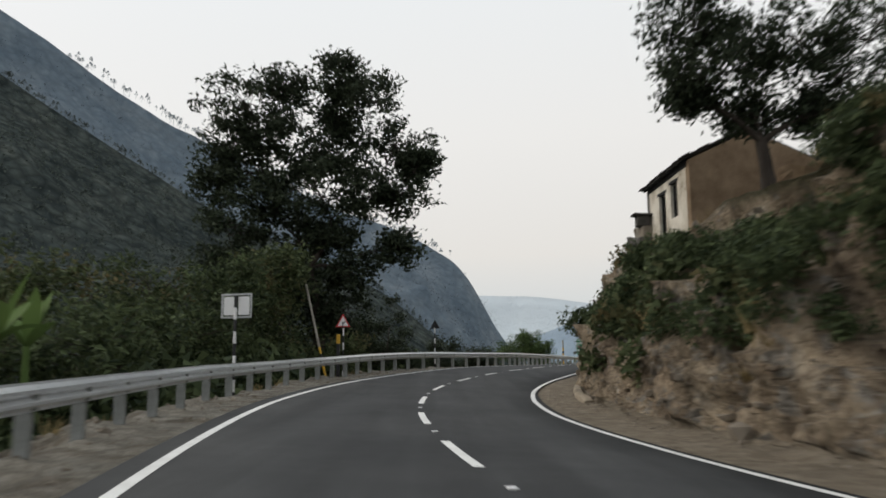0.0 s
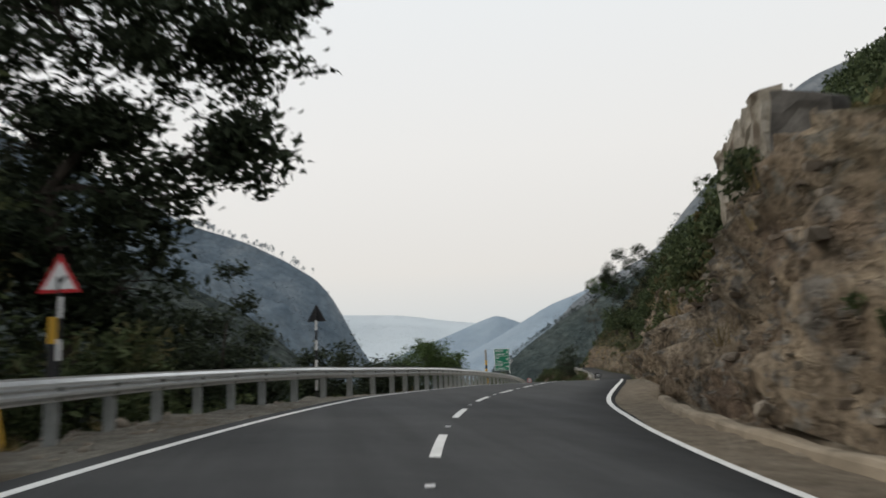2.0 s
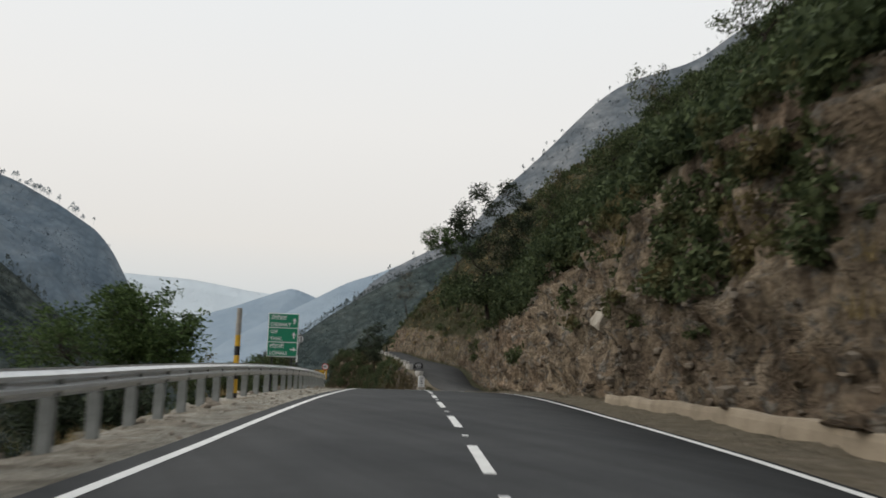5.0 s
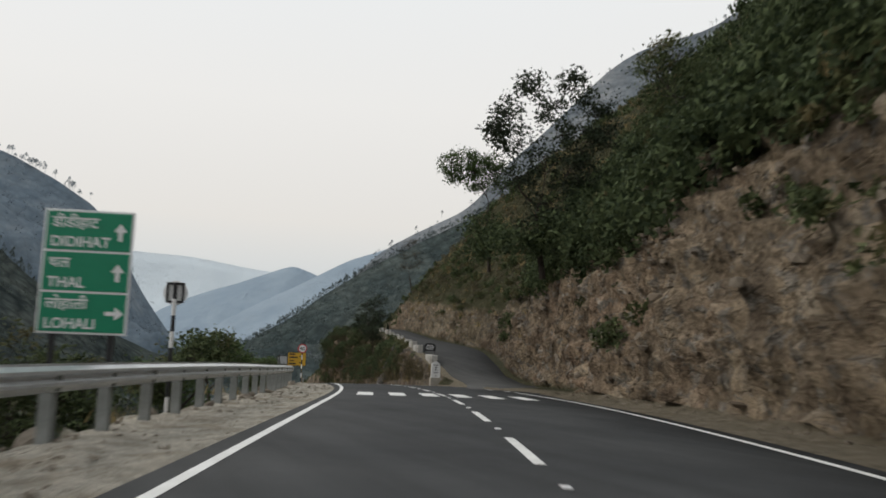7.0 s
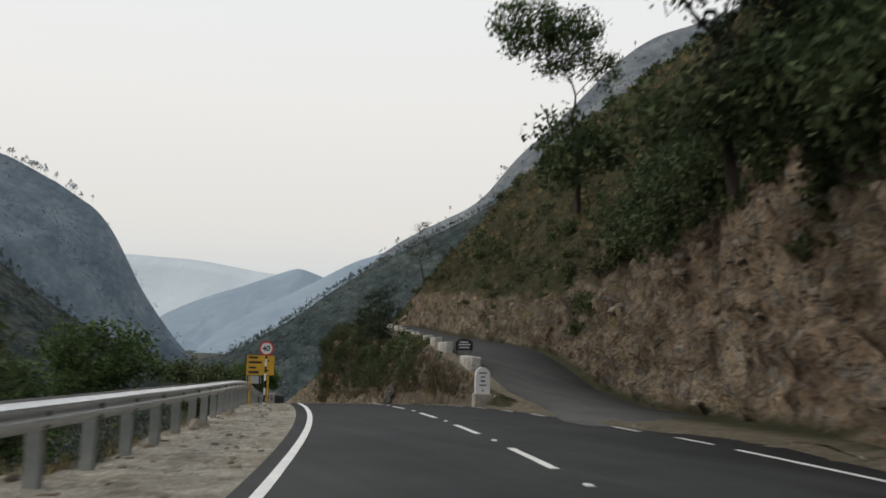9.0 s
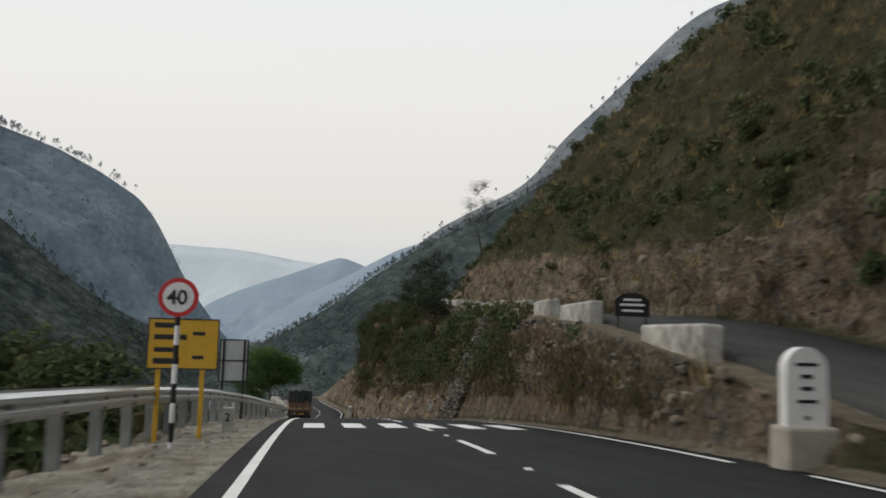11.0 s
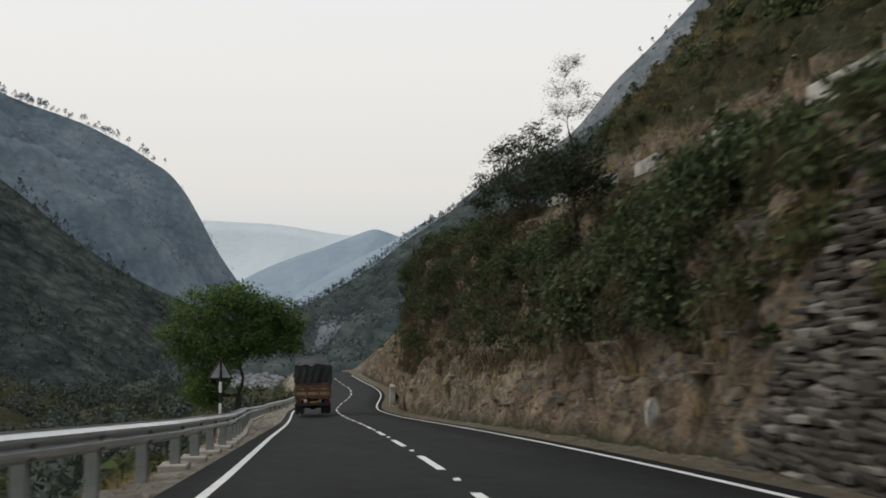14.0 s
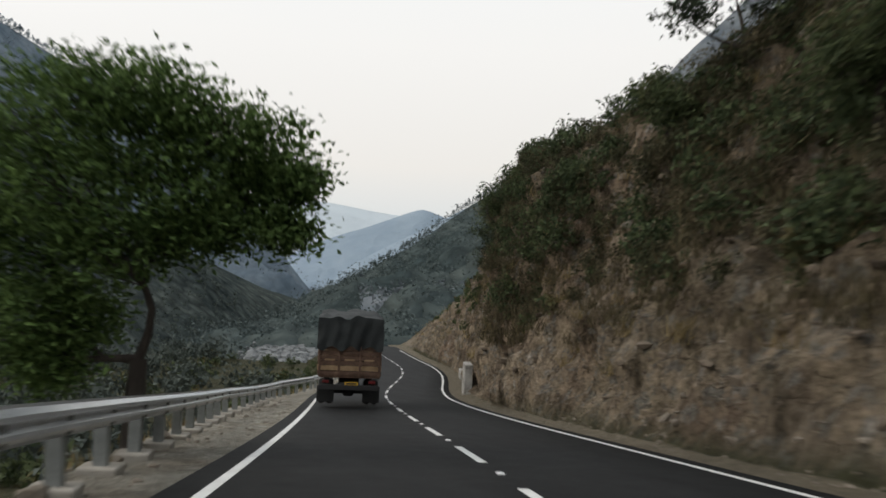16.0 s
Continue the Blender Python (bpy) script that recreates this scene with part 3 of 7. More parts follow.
def side_grid(sec):
    ds, hs, tag = [], [], []
    for k in range(1, len(sec)):
        (d0, h0, _), (d1, h1, n) = sec[k - 1], sec[k]
        for j in range(n):
            w = j / n
            ds.append(d0 + (d1 - d0) * w)
            hs.append(h0 + (h1 - h0) * w)
            tag.append(k + w)
    ds.append(sec[-1][0])
    hs.append(sec[-1][1])
    tag.append(float(len(sec)))
    return np.stack(ds, 1), np.stack(hs, 1), np.array(tag)


def build_side(sec, flip):
    ds, hs, tag = side_grid(sec)
    n, k = ds.shape
    p = along(S_G[:, None], ds, hs, tilt=True)
    du, dv = np.gradient(p, axis=0), np.gradient(p, axis=1)
    nor = np.cross(du, dv)
    nor /= np.linalg.norm(nor, axis=-1, keepdims=True) + 1e-9
    if flip:
        nor = -nor
    steep = 1 - np.abs(nor[..., 2])
    flat = p.reshape(-1, 3)
    out_d = np.abs(ds)
    verge = np.clip((out_d - 4.2) / 1.5, 0, 1)
    bench = (np.abs(tag - 4.5)[None] < 0.55) & (S_G[:, None] > 126) if flip is False else np.zeros((n, k), bool)
    rough = fbm(flat * (0.55, 0.55, 0.8), 5, 0.58).reshape(n, k)
    fine = fbm(flat * 2.1 + 5, 3, 0.6).reshape(n, k)
    ridged = (1 - np.abs(fbm(flat * (0.33, 0.33, 0.12) + 31, 3)).reshape(n, k))
    crag = (0.5 - np.abs(fbm(flat * (1.3, 1.3, 1.9) + 11, 3, 0.6))).reshape(n, k)
    flute = fbm(flat * (0.85, 0.85, 0.22) + 47, 4, 0.6).reshape(n, k)
    far = np.clip((out_d - 12) / 30, 0, 1)
    amp = verge * (0.04 + 0.81 * np.clip(steep * 2.2, 0, 1)) + far * 1.2
    amp = np.where(bench, 0.03, amp)
    ribs = fbm(flat * (0.62, 0.62, 0.10) + 71, 4, 0.62).reshape(n, k)
    wallside = (np.clip((S_G - 168) / 4, 0, 1) * np.clip((186 - S_G) / 2.5, 0, 1))[:, None] * ((tag > 2.9) & (tag < 4.1))[None] if not flip else np.zeros((n, k))
    move = amp * (0.55 * rough + 0.5 * (ridged - 0.6)) + (0.20 * fine * np.clip(steep * 2.5, 0.25, 1) + (0.55 * crag + 0.42 * flute + 0.55 * ribs) * np.clip(steep * 2, 0, 1)) * verge * np.where(bench, 0.05, 1) + 0.015 * fine
    move = move * (1 - 0.8 * wallside)
    p = p + nor * move[..., None]
    if not flip:
        # the levelled plot that the old house stands on
        aside = np.maximum(np.maximum(25.0 - p[..., 1], p[..., 1] - 39.6), np.maximum(6.0 - p[..., 0], p[..., 0] - 14.2))
        plot = 5.78 + 0.9 * np.maximum(aside, 0) - 0.7 * np.clip(8.9 - p[..., 0], 0, 2.5)
        plot = plot + np.where(p[..., 1] < 34.2, 0.8 * np.maximum(p[..., 0] - 9.2, 0) - 0.10 * (34.2 - p[..., 1]), 0)
        p[..., 2] = np.where(aside < 2.5, np.minimum(p[..., 2], plot), p[..., 2])
    cover = np.zeros((n, k, 4), np.float32)
    cover[..., 3] = 1
    cover[..., 0] = np.clip((steep - 0.40) * 5.0, 0, 1)
    if not flip:
        cover[..., 0] = np.maximum(cover[..., 0], ((tag > 3.0) & (tag < 3.98))[None] * 0.85 * (S_G[:, None] > 146))
    edge = np.clip(1 - (out_d - tab(S_G, (-60, 6.2), (330, 6.6))[:, None]) / 1.0, 0, 1) * (steep < 0.25)
    cover[..., 2] = 0.0 if flip else 0.85
    cover[..., 1] = edge * (1.0 if flip else tab(S_G, (60, 1.0), (80, 0.55))[:, None])
    return p, cover, nor, steep, tag


GRIDS = {}
for side, sec, flip in (("right", RIGHT, False), ("left", LEFT, True)):
    GRIDS[side] = build_side(sec, flip)


def build_ground():
    vs, fs, cs, off = [], [], [], 0
    for side in ("right", "left"):
        p, cover, *_ = GRIDS[side]
        n, k = p.shape[:2]
        idx = np.arange(n * k).reshape(n, k) + off
        q = np.stack([idx[:-1, :-1], idx[:-1, 1:], idx[1:, 1:], idx[1:, :-1]], -1).reshape(-1, 4)
        if side == "left":
            q = q[:, ::-1]
        vs.append(p.reshape(-1, 3))
        cs.append(cover.reshape(-1, 4))
        fs.append(q)
        off += n * k
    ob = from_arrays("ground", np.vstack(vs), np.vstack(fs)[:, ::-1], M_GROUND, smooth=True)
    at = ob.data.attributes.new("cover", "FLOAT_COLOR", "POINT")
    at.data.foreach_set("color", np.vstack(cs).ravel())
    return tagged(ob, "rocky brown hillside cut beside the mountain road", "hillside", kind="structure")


build_ground()


def ground_at(s, d):
    """The ground's place nearest to metres along and metres aside."""
    p, *_ = GRIDS["right" if d > 0 else "left"]
    i = int(np.clip(round((s - S_G[0]) / G_STEP), 0, len(S_G) - 1))
    q = along(s, d)
    j = int(np.argmin(np.hypot(p[i, :, 0] - q[0], p[i, :, 1] - q[1])))
    return Vector(p[i, j])


# ---- road surface and markings ----
S_R = np.arange(-40, 320, 1.0)
edge_r = tab(S_R, (-40, 3.5), (36, 3.5), (44, 3.85), (84, 3.9), (95, 4.3), (118, 4.6), (124, 5.2), (130, 6.4), (138, 6.4), (144, 4.6), (150, 3.9), (330, 3.9))
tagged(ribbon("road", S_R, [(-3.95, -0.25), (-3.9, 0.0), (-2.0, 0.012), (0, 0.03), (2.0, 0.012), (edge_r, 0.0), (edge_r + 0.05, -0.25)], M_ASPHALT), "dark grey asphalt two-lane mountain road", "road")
S_B = np.arange(131, 234, 1.0)
b_lo = np.interp(S_B, S_G, low_top_d) + tab(S_B, (124, -1.2), (134, -1.2), (140, 0.2), (150, 0.75), (330, 0.75))
b_hi = np.interp(S_B, S_G, bench_d) - 0.6
b_h = np.interp(S_B, S_G, low_top_h) + tab(S_B, (131, -0.2), (137, -0.02), (145, 0.0))
tagged(ribbon("side_road", S_B, [(b_lo, b_h - 0.1), (b_lo + 0.05, b_h + 0.11), ((b_lo + b_hi) / 2, b_h + 0.15), (b_hi - 0.05, b_h + 0.13), (b_hi, b_h - 0.1)], M_OLD_ASPHALT), "worn grey asphalt side road climbing the hill", "road")


def crown(d):
    return 0.03 * (1 - min(abs(d), 3.9) / 3.9)


def strip_mesh(name, s0, s1, d0, d1, parent, h=0.006, n=4):
    s = np.linspace(s0, s1, n)
    rows = []
    for ss_ in s:
        a, b = along(ss_, d0, crown(d0) + h), along(ss_, d1, crown(d1) + h)
        rows += [a, b]
    v = np.array(rows)
    f = np.array([(2 * i, 2 * i + 1, 2 * i + 3, 2 * i + 2) for i in range(n - 1)])
    return from_arrays(name, v, f, M_PAINT, parent)


def line_offset(s):
    return tab(s, (-40, 3.25), (25, 3.25), (38, 3.55), (44, 3.68), (84, 3.68), (98, 3.9), (121, 4.2), (130, 4.4))


def line_left(s):
    return tab(s, (-40, -3.51), (95, -3.51), (108, -3.60), (122, -3.60), (135, -3.51), (165, -3.51), (176, -3.27), (184, -3.30), (196, -3.42), (215, -3.46))


mark_l = tagged(ribbon("edge_line_left", np.arange(-30, 310, 0.5), [(line_left(np.arange(-30, 310, 0.5)) - 0.07, 0.008), (line_left(np.arange(-30, 310, 0.5)) + 0.07, 0.009)], M_PAINT), "painted white edge line", "road marking")
mark_r = tagged(ribbon("edge_line_right", np.arange(-30, 126, 0.5), [(line_offset(np.arange(-30, 126, 0.5)) - 0.07, 0.012), (line_offset(np.arange(-30, 126, 0.5)) + 0.07, 0.012)], M_PAINT), "painted white edge line", "road marking")
mark_r2 = tagged(ribbon("edge_line_right", np.arange(147, 310, 0.5), [(3.40, 0.009), (3.54, 0.008)], M_PAINT), "painted white edge line", "road marking")
centre_line = tagged(new("centre_line"), "painted white dashed centre line", "road marking", kind="structure")
stud_set = tagged(new("road_studs"), "pale reflective studs between the dashes", "road studs", kind="structure")
for k in range(-6, 47):
    s0 = float(np.interp(k, [-6, 0, 1, 2, 3, 4, 5, 6, 11, 13, 17, 19, 23, 26, 28, 29, 31, 47], [-21, 15.5, 21.5, 28.1, 34.9, 41.7, 48.2, 54.1, 85.2, 97.4, 122.0, 134.5, 161.3, 178.0, 190.2, 196.2, 208.2, 304]))
    strip_mesh("dash", s0, s0 + 3.0, -0.07, 0.07, centre_line)
    if not 152 < s0 < 157:
        p_ = along(s0 + 4.5, 0.0, 0.03)
        bm = bmesh.new()
        box(bm, (0.10, 0.12, 0.02), (0, 0, 0.01), bevel=0.006)
        st = part("stud", bm, M_WHITE, stud_set)
        st.matrix_basis = Matrix.Translation(p_) @ pose(0, 0, 0, 0, 0, heading(s0 + 4.5))
for name_, s0, d0, per in (("zebra_crossing", 115.05, -2.94, 1.09), ("zebra_crossing", 156.0, -3.0, 1.03)):
    zc = tagged(new(name_), "six broad white painted crossing bars", "road marking", kind="structure")
    for k in range(6):
        strip_mesh("bar", s0, s0 + 3.35, d0 + k * per, d0 + k * per + 0.54, zc, 0.010, 6)
mouth = tagged(new("junction_line"), "short white dashes across the side road's mouth", "road marking", kind="structure")
for k in range(6):
    s0 = 126.5 + k * 3.4
    strip_mesh("dash", s0, s0 + 1.7, 4.25 - k * 0.14, 4.38 - k * 0.14, mouth, 0.02)


# ---- crash barrier ----
def rail_h(s):
    """Height of the beam's lower edge over the road."""
    return float(tab(s, (-20, 0.43), (28, 0.45), (42, 0.52), (60, 0.57), (95, 0.57), (118, 0.53), (140, 0.60), (162, 0.62), (176, 0.57), (186, 0.50), (194, 0.47), (203, 0.56), (215, 0.50), (235, 0.40)))


def w_beam(length, s0):
    """One length of W-section steel beam that follows the road."""
    prof = [(0.0, 0.0), (0.0, 0.03), (0.075, 0.085), (0.075, 0.125), (0.01, 0.165), (0.01, 0.19), (0.075, 0.23), (0.075, 0.27), (0.0, 0.325), (0.0, 0.355)]
    ss_ = np.linspace(s0, s0 + length, 5)
    rows = []
    for s in ss_:
        d = float(RAIL_D(s))
        for o, h in prof:
            rows.append(along(s, d + o, rail_h(s) + h))
        for o, h in reversed(prof):
            rows.append(along(s, d + o - 0.006, rail_h(s) + h))
    n, k = len(ss_), 2 * len(prof)
    f = [(i * k + j, i * k + (j + 1) % k, (i + 1) * k + (j + 1) % k, (i + 1) * k + j) for i in range(n - 1) for j in range(k)]
    return np.array(rows), np.array(f)


rail = thing("crash_barrier", Matrix(), "galvanised steel crash barrier on grey posts along the valley side", "guard rail")
for k in range(-5, 69):
    v, f = w_beam(4.03, k * 4.0)
    from_arrays("beam", v, f, M_STEEL, rail)
post_me = None
for k in range(-10, 138):
    s0 = k * 2.0 + 0.6
    d0 = float(RAIL_D(s0)) - 0.10
    if post_me is None:
        bm = bmesh.new()
        box(bm, (0.17, 0.15, 1.35), (0, 0, 0.15), bevel=0.012)
        box(bm, (0.10, 0.12, 0.28), (0.09, 0, 0.66), bevel=0.008)
        po = part("post", bm, M_POST, rail)
        post_me = po.data
    else:
        po = new("post", post_me)
        po.parent = rail
    po.matrix_basis = Matrix.Translation(along(s0, d0, rail_h(s0) - 0.51)) @ pose(0, 0, 0, random.uniform(-1, 1), random.uniform(-1, 1), heading(s0))
    if 185 < s0 < 236:
        bm = bmesh.new()
        box(bm, (0.5, 0.42, 0.3), (0, 0, -0.1), bevel=0.03)
        ft = part("footing", bm, M_CONCRETE, rail, "rough concrete footing")
        ft.matrix_basis = Matrix.Translation(along(s0, d0, 0.0)) @ pose(0, 0, 0, 0, 0, heading(s0) + random.uniform(-4, 4))

# ---- low kerb wall below the cut ----
kerb = thing("kerb_wall", Matrix(), "low dusty concrete drain wall at the foot of the cut", "kerb")
tagged(kerb, kind="structure")
for k in range(26):
    s0 = 25 + k * 2.6
    ss_ = np.linspace(s0 + 0.01, s0 + 2.59, 4)
    base = np.interp(ss_, S_G, low_base) - 0.42
    top = float(tab(s0, (25, 0.15), (48, 0.20), (56, 0.36), (80, 0.36), (93, 0.28)))
    rows = []
    for s, d in zip(ss_, base):
        j = 0.03 * math.sin(s * 1.7)
        for o, h in ((0, -0.2), (0.03, top * 0.6), (0.06, top - 0.02 + j), (0.10, top + j), (0.30, top + j), (0.33, top - 0.04), (0.34, -0.2)):
            rows.append(along(s, d + o + j * 0.5, h))
    f = [(i * 7 + j, i * 7 + (j + 1) % 7, (i + 1) * 7 + (j + 1) % 7, (i + 1) * 7 + j) for i in range(3) for j in range(7)]
    kb = from_arrays("kerb_block", np.array(rows), np.array(f)[:, ::-1], M_KERB, kerb)
    bm = bmesh.new()
    bm.from_mesh(kb.data)
    bmesh.ops.holes_fill(bm, edges=[e for e in bm.edges if e.is_boundary])
    bmesh.ops.recalc_face_normals(bm, faces=bm.faces[:])
    bm.to_mesh(kb.data)
    bm.free()


# ---- far land ----
def valley():
    r = np.r_[0, np.geomspace(60, 4700, 26)]
    a = np.linspace(0, 2 * math.pi, 97)
    rr, aa = np.meshgrid(r, a, indexing="ij")
    x, y = 20 + rr * np.cos(aa), 120 + rr * np.sin(aa)
    z = -27.5 + 0.6 * fbm(np.stack([x, y, 0 * x], -1).reshape(-1, 3) * 0.02, 3).reshape(x.shape) - rr * 0.004
    n, k = x.shape
    idx = np.arange(n * k).reshape(n, k)
    f = np.stack([idx[:-1, :-1], idx[1:, :-1], idx[1:, 1:], idx[:-1, 1:]], -1).reshape(-1, 4)
    return tagged(from_arrays("valley_floor", np.stack([x, y, z], -1).reshape(-1, 3), f, M_VALLEY, smooth=True), "scrubby valley floor reaching the horizon", "ground", kind="structure")


valley()


def mountain(name, crest, toward, base_z, run, material, label, rough=0.1, seed=0, n=150, k=44, shape=0.8):
    """A mountain flank that falls from a crest line towards a point, with gullies; behind the crest it falls away."""
    c = np.array(crest, float)
    u = np.r_[0, np.cumsum(np.linalg.norm(np.diff(c, axis=0), axis=1))]
    uu = np.linspace(0, u[-1], n)
    cc = np.stack([np.interp(uu, u, c[:, i]) for i in range(3)], 1)
    w = max(2.0, n / 60)
    for i in range(3):
        cc[:, i] = smooth_rows(cc[:, i], w)
    t = np.gradient(cc[:, :2], axis=0)
    t = np.array([smooth_rows(t[:, 0], 9), smooth_rows(t[:, 1], 9)]).T
    t /= np.linalg.norm(t, axis=1, keepdims=True)
    nrm = np.stack([t[:, 1], -t[:, 0]], 1)
    side = np.sign((nrm * (np.array(toward) - cc[:, :2])).sum(1).mean())
    nrm = nrm * side
    rows, size = [], np.linalg.norm(np.ptp(c, axis=0))
    for v in np.r_[np.linspace(-0.6, -0.12, 5), np.linspace(0, 1, k)]:
        drop = np.abs(v) ** shape
        z = cc[:, 2] + (base_z - cc[:, 2]) * drop
        xy = cc[:, :2] + nrm * (v * run)
        rows.append(np.column_stack([xy, z]))
    p = np.stack(rows, 0)
    q = p.reshape(-1, 3) / size
    nz = fbm(q * (9, 9, 4) + seed * 3.1, 5, 0.55).reshape(p.shape[:2])
    gully = np.abs(fbm(q * (5, 5, 1.2) + seed * 7.7, 3)).reshape(p.shape[:2])
    weight = np.r_[np.linspace(0.3, 0.1, 5), 0.10 + 0.9 * np.clip(np.linspace(0, 1, k) * 4, 0, 1)][:, None]
    off = (nz * 0.6 - gully * 0.7) * rough * size * weight
    p[..., 2] += np.minimum(off, 0.02 * size)
    p[..., :2] += (nrm * 0.5)[None] * off[..., None]
    m_, k_ = p.shape[:2]
    idx = np.arange(m_ * k_).reshape(m_, k_)
    f = np.stack([idx[:-1, :-1], idx[:-1, 1:], idx[1:, 1:], idx[1:, :-1]], -1).reshape(-1, 4)
    if side > 0:
        f = f[:, ::-1]
    ob = from_arrays(name, p.reshape(-1, 3), f, material, smooth=True)
    tagged(ob, label, "mountain", kind="structure")
    return cc, p


EYE_XY = (25, 110)
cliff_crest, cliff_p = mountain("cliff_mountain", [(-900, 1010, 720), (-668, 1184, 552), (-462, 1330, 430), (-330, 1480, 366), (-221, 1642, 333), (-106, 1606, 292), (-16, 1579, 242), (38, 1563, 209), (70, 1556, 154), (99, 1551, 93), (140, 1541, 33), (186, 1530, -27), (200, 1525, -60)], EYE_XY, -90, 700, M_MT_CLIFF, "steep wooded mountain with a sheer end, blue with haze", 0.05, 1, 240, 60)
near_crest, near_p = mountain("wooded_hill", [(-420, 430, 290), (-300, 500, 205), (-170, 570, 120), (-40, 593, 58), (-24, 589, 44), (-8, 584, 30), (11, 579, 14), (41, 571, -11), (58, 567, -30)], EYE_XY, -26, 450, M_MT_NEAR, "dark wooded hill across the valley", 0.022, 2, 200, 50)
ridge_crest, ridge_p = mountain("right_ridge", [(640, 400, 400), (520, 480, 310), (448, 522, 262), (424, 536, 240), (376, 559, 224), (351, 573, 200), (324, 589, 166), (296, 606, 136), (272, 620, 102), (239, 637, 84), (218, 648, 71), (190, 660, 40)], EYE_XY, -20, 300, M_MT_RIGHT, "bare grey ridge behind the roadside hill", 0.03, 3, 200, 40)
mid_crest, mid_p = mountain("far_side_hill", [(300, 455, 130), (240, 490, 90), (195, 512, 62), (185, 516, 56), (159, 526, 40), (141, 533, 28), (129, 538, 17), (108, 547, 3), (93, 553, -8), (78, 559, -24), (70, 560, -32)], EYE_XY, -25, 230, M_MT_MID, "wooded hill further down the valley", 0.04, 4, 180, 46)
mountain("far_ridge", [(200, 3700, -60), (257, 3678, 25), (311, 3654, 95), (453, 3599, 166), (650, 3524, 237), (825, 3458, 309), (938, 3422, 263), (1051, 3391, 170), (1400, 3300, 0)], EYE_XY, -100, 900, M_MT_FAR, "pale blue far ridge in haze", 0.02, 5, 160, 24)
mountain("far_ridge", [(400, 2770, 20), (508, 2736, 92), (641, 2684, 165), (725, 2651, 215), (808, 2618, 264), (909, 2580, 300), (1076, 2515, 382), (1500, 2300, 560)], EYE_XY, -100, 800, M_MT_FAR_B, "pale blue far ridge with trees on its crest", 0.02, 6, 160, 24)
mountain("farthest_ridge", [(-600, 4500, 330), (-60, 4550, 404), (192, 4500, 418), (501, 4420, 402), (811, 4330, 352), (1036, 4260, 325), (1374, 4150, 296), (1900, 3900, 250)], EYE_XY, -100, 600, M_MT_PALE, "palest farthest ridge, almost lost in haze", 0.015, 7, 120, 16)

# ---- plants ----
# haze is painted into these three far leaf colours, bluer with distance
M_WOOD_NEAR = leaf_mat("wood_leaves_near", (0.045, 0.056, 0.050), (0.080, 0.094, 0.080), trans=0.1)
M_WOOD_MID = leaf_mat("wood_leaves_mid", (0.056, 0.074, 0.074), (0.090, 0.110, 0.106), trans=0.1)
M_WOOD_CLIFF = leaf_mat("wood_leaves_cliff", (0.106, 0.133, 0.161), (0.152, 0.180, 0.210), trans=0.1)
GREEN_LOBES = [(40.19, 204.05, -1.61, 1.13), (41.19, 203.55, -1.28, 0.95), (42.11, 204.04, -1.14, 0.86), (43.06, 203.54, -1.48, 0.79), (43.9, 204.19, -1.79, 0.75), (44.44, 203.83, -2.29, 0.45), (40.66, 203.27, -2.78, 1.02),
               (41.55, 204.77, -2.26, 1.02), (42.75, 203.68, -2.49, 0.85), (43.71, 204.7, -2.61, 0.69), (44.3, 203.92, -3.24, 0.38), (40.4, 204.09, -3.83, 0.98), (41.43, 203.44, -3.62, 0.81), (42.28, 204.73, -3.37, 0.65),
               (43.2, 203.95, -3.25, 0.47), (40.39, 203.65, -4.92, 0.82), (40.98, 204.58, -4.76, 0.72), (40.72, 203.87, -5.57, 0.51), (39.49, 203.82, -2.81, 1.03)]
VALLEY = [(8.7, 100.6, 0.4, 4.6, 4.0, 51, 2), (11.0, 107.4, -0.6, 6.0, 3.0, 52, 2), (10.6, 98.0, 0.0, 4.8, 2.2, 53, 2), (15.2, 111.5, -2.0, 4.2, 2.6, 22, 0), (8.2, 89.0, -2.0, 3.4, 2.0, 24, 1),
          (24.0, 139.5, -1.8, 4.0, 2.4, 26, 2), (21.0, 134.5, -2.4, 3.8, 2.2, 34, 2), (29.0, 149.5, -2.6, 3.4, 1.7, 27, 0), (20.4, 122.5, -1.4, 3.6, 2.2, 28, 0),
          (2.80, 68.50, -1.10, 3.4, 1.8, 29, 1), (-3.60, 61.50, -1.10, 4.4, 2.2, 30, 1), (0.00, 66.00, -0.90, 3.6, 1.7, 31, 1), (-6.70, 64.50, -1.50, 4.2, 2.4, 33, 1), (-4.80, 59.10, -0.60, 5.0, 1.8, 35, 1), (-7.40, 60.20, -0.60, 5.0, 2.0, 36, 1)]
M_LEAF_MID = leaf_mat("mid_green_leaves", (0.030, 0.052, 0.018), (0.080, 0.118, 0.042))
THICKET = [(s_, d_, h_, w_) for s_, d_, h_, w_ in ((14, -10.5, 5.2, 2.8), (19, -13.5, 6.6, 3.2), (23, -10.5, 5.6, 2.8), (27, -15.5, 8.0, 3.6), (31, -11.0, 6.4, 3.0), (35, -16.0, 9.0, 3.8), (39, -11.5, 7.2, 3.2), (44, -9.5, 5.6, 2.8), (44, -16.5, 8.6, 3.6), (50, -10.5, 5.4, 2.8), (56, -10.5, 4.6, 2.6), (30, -21.0, 8.6, 3.8), (33, -9.8, 9.2, 2.4), (37.5, -10.2, 9.6, 2.4), (35.5, -13.5, 10.4, 3.2), (42, -13.0, 10.4, 3.0))]
RNG = np.random.RandomState(11)


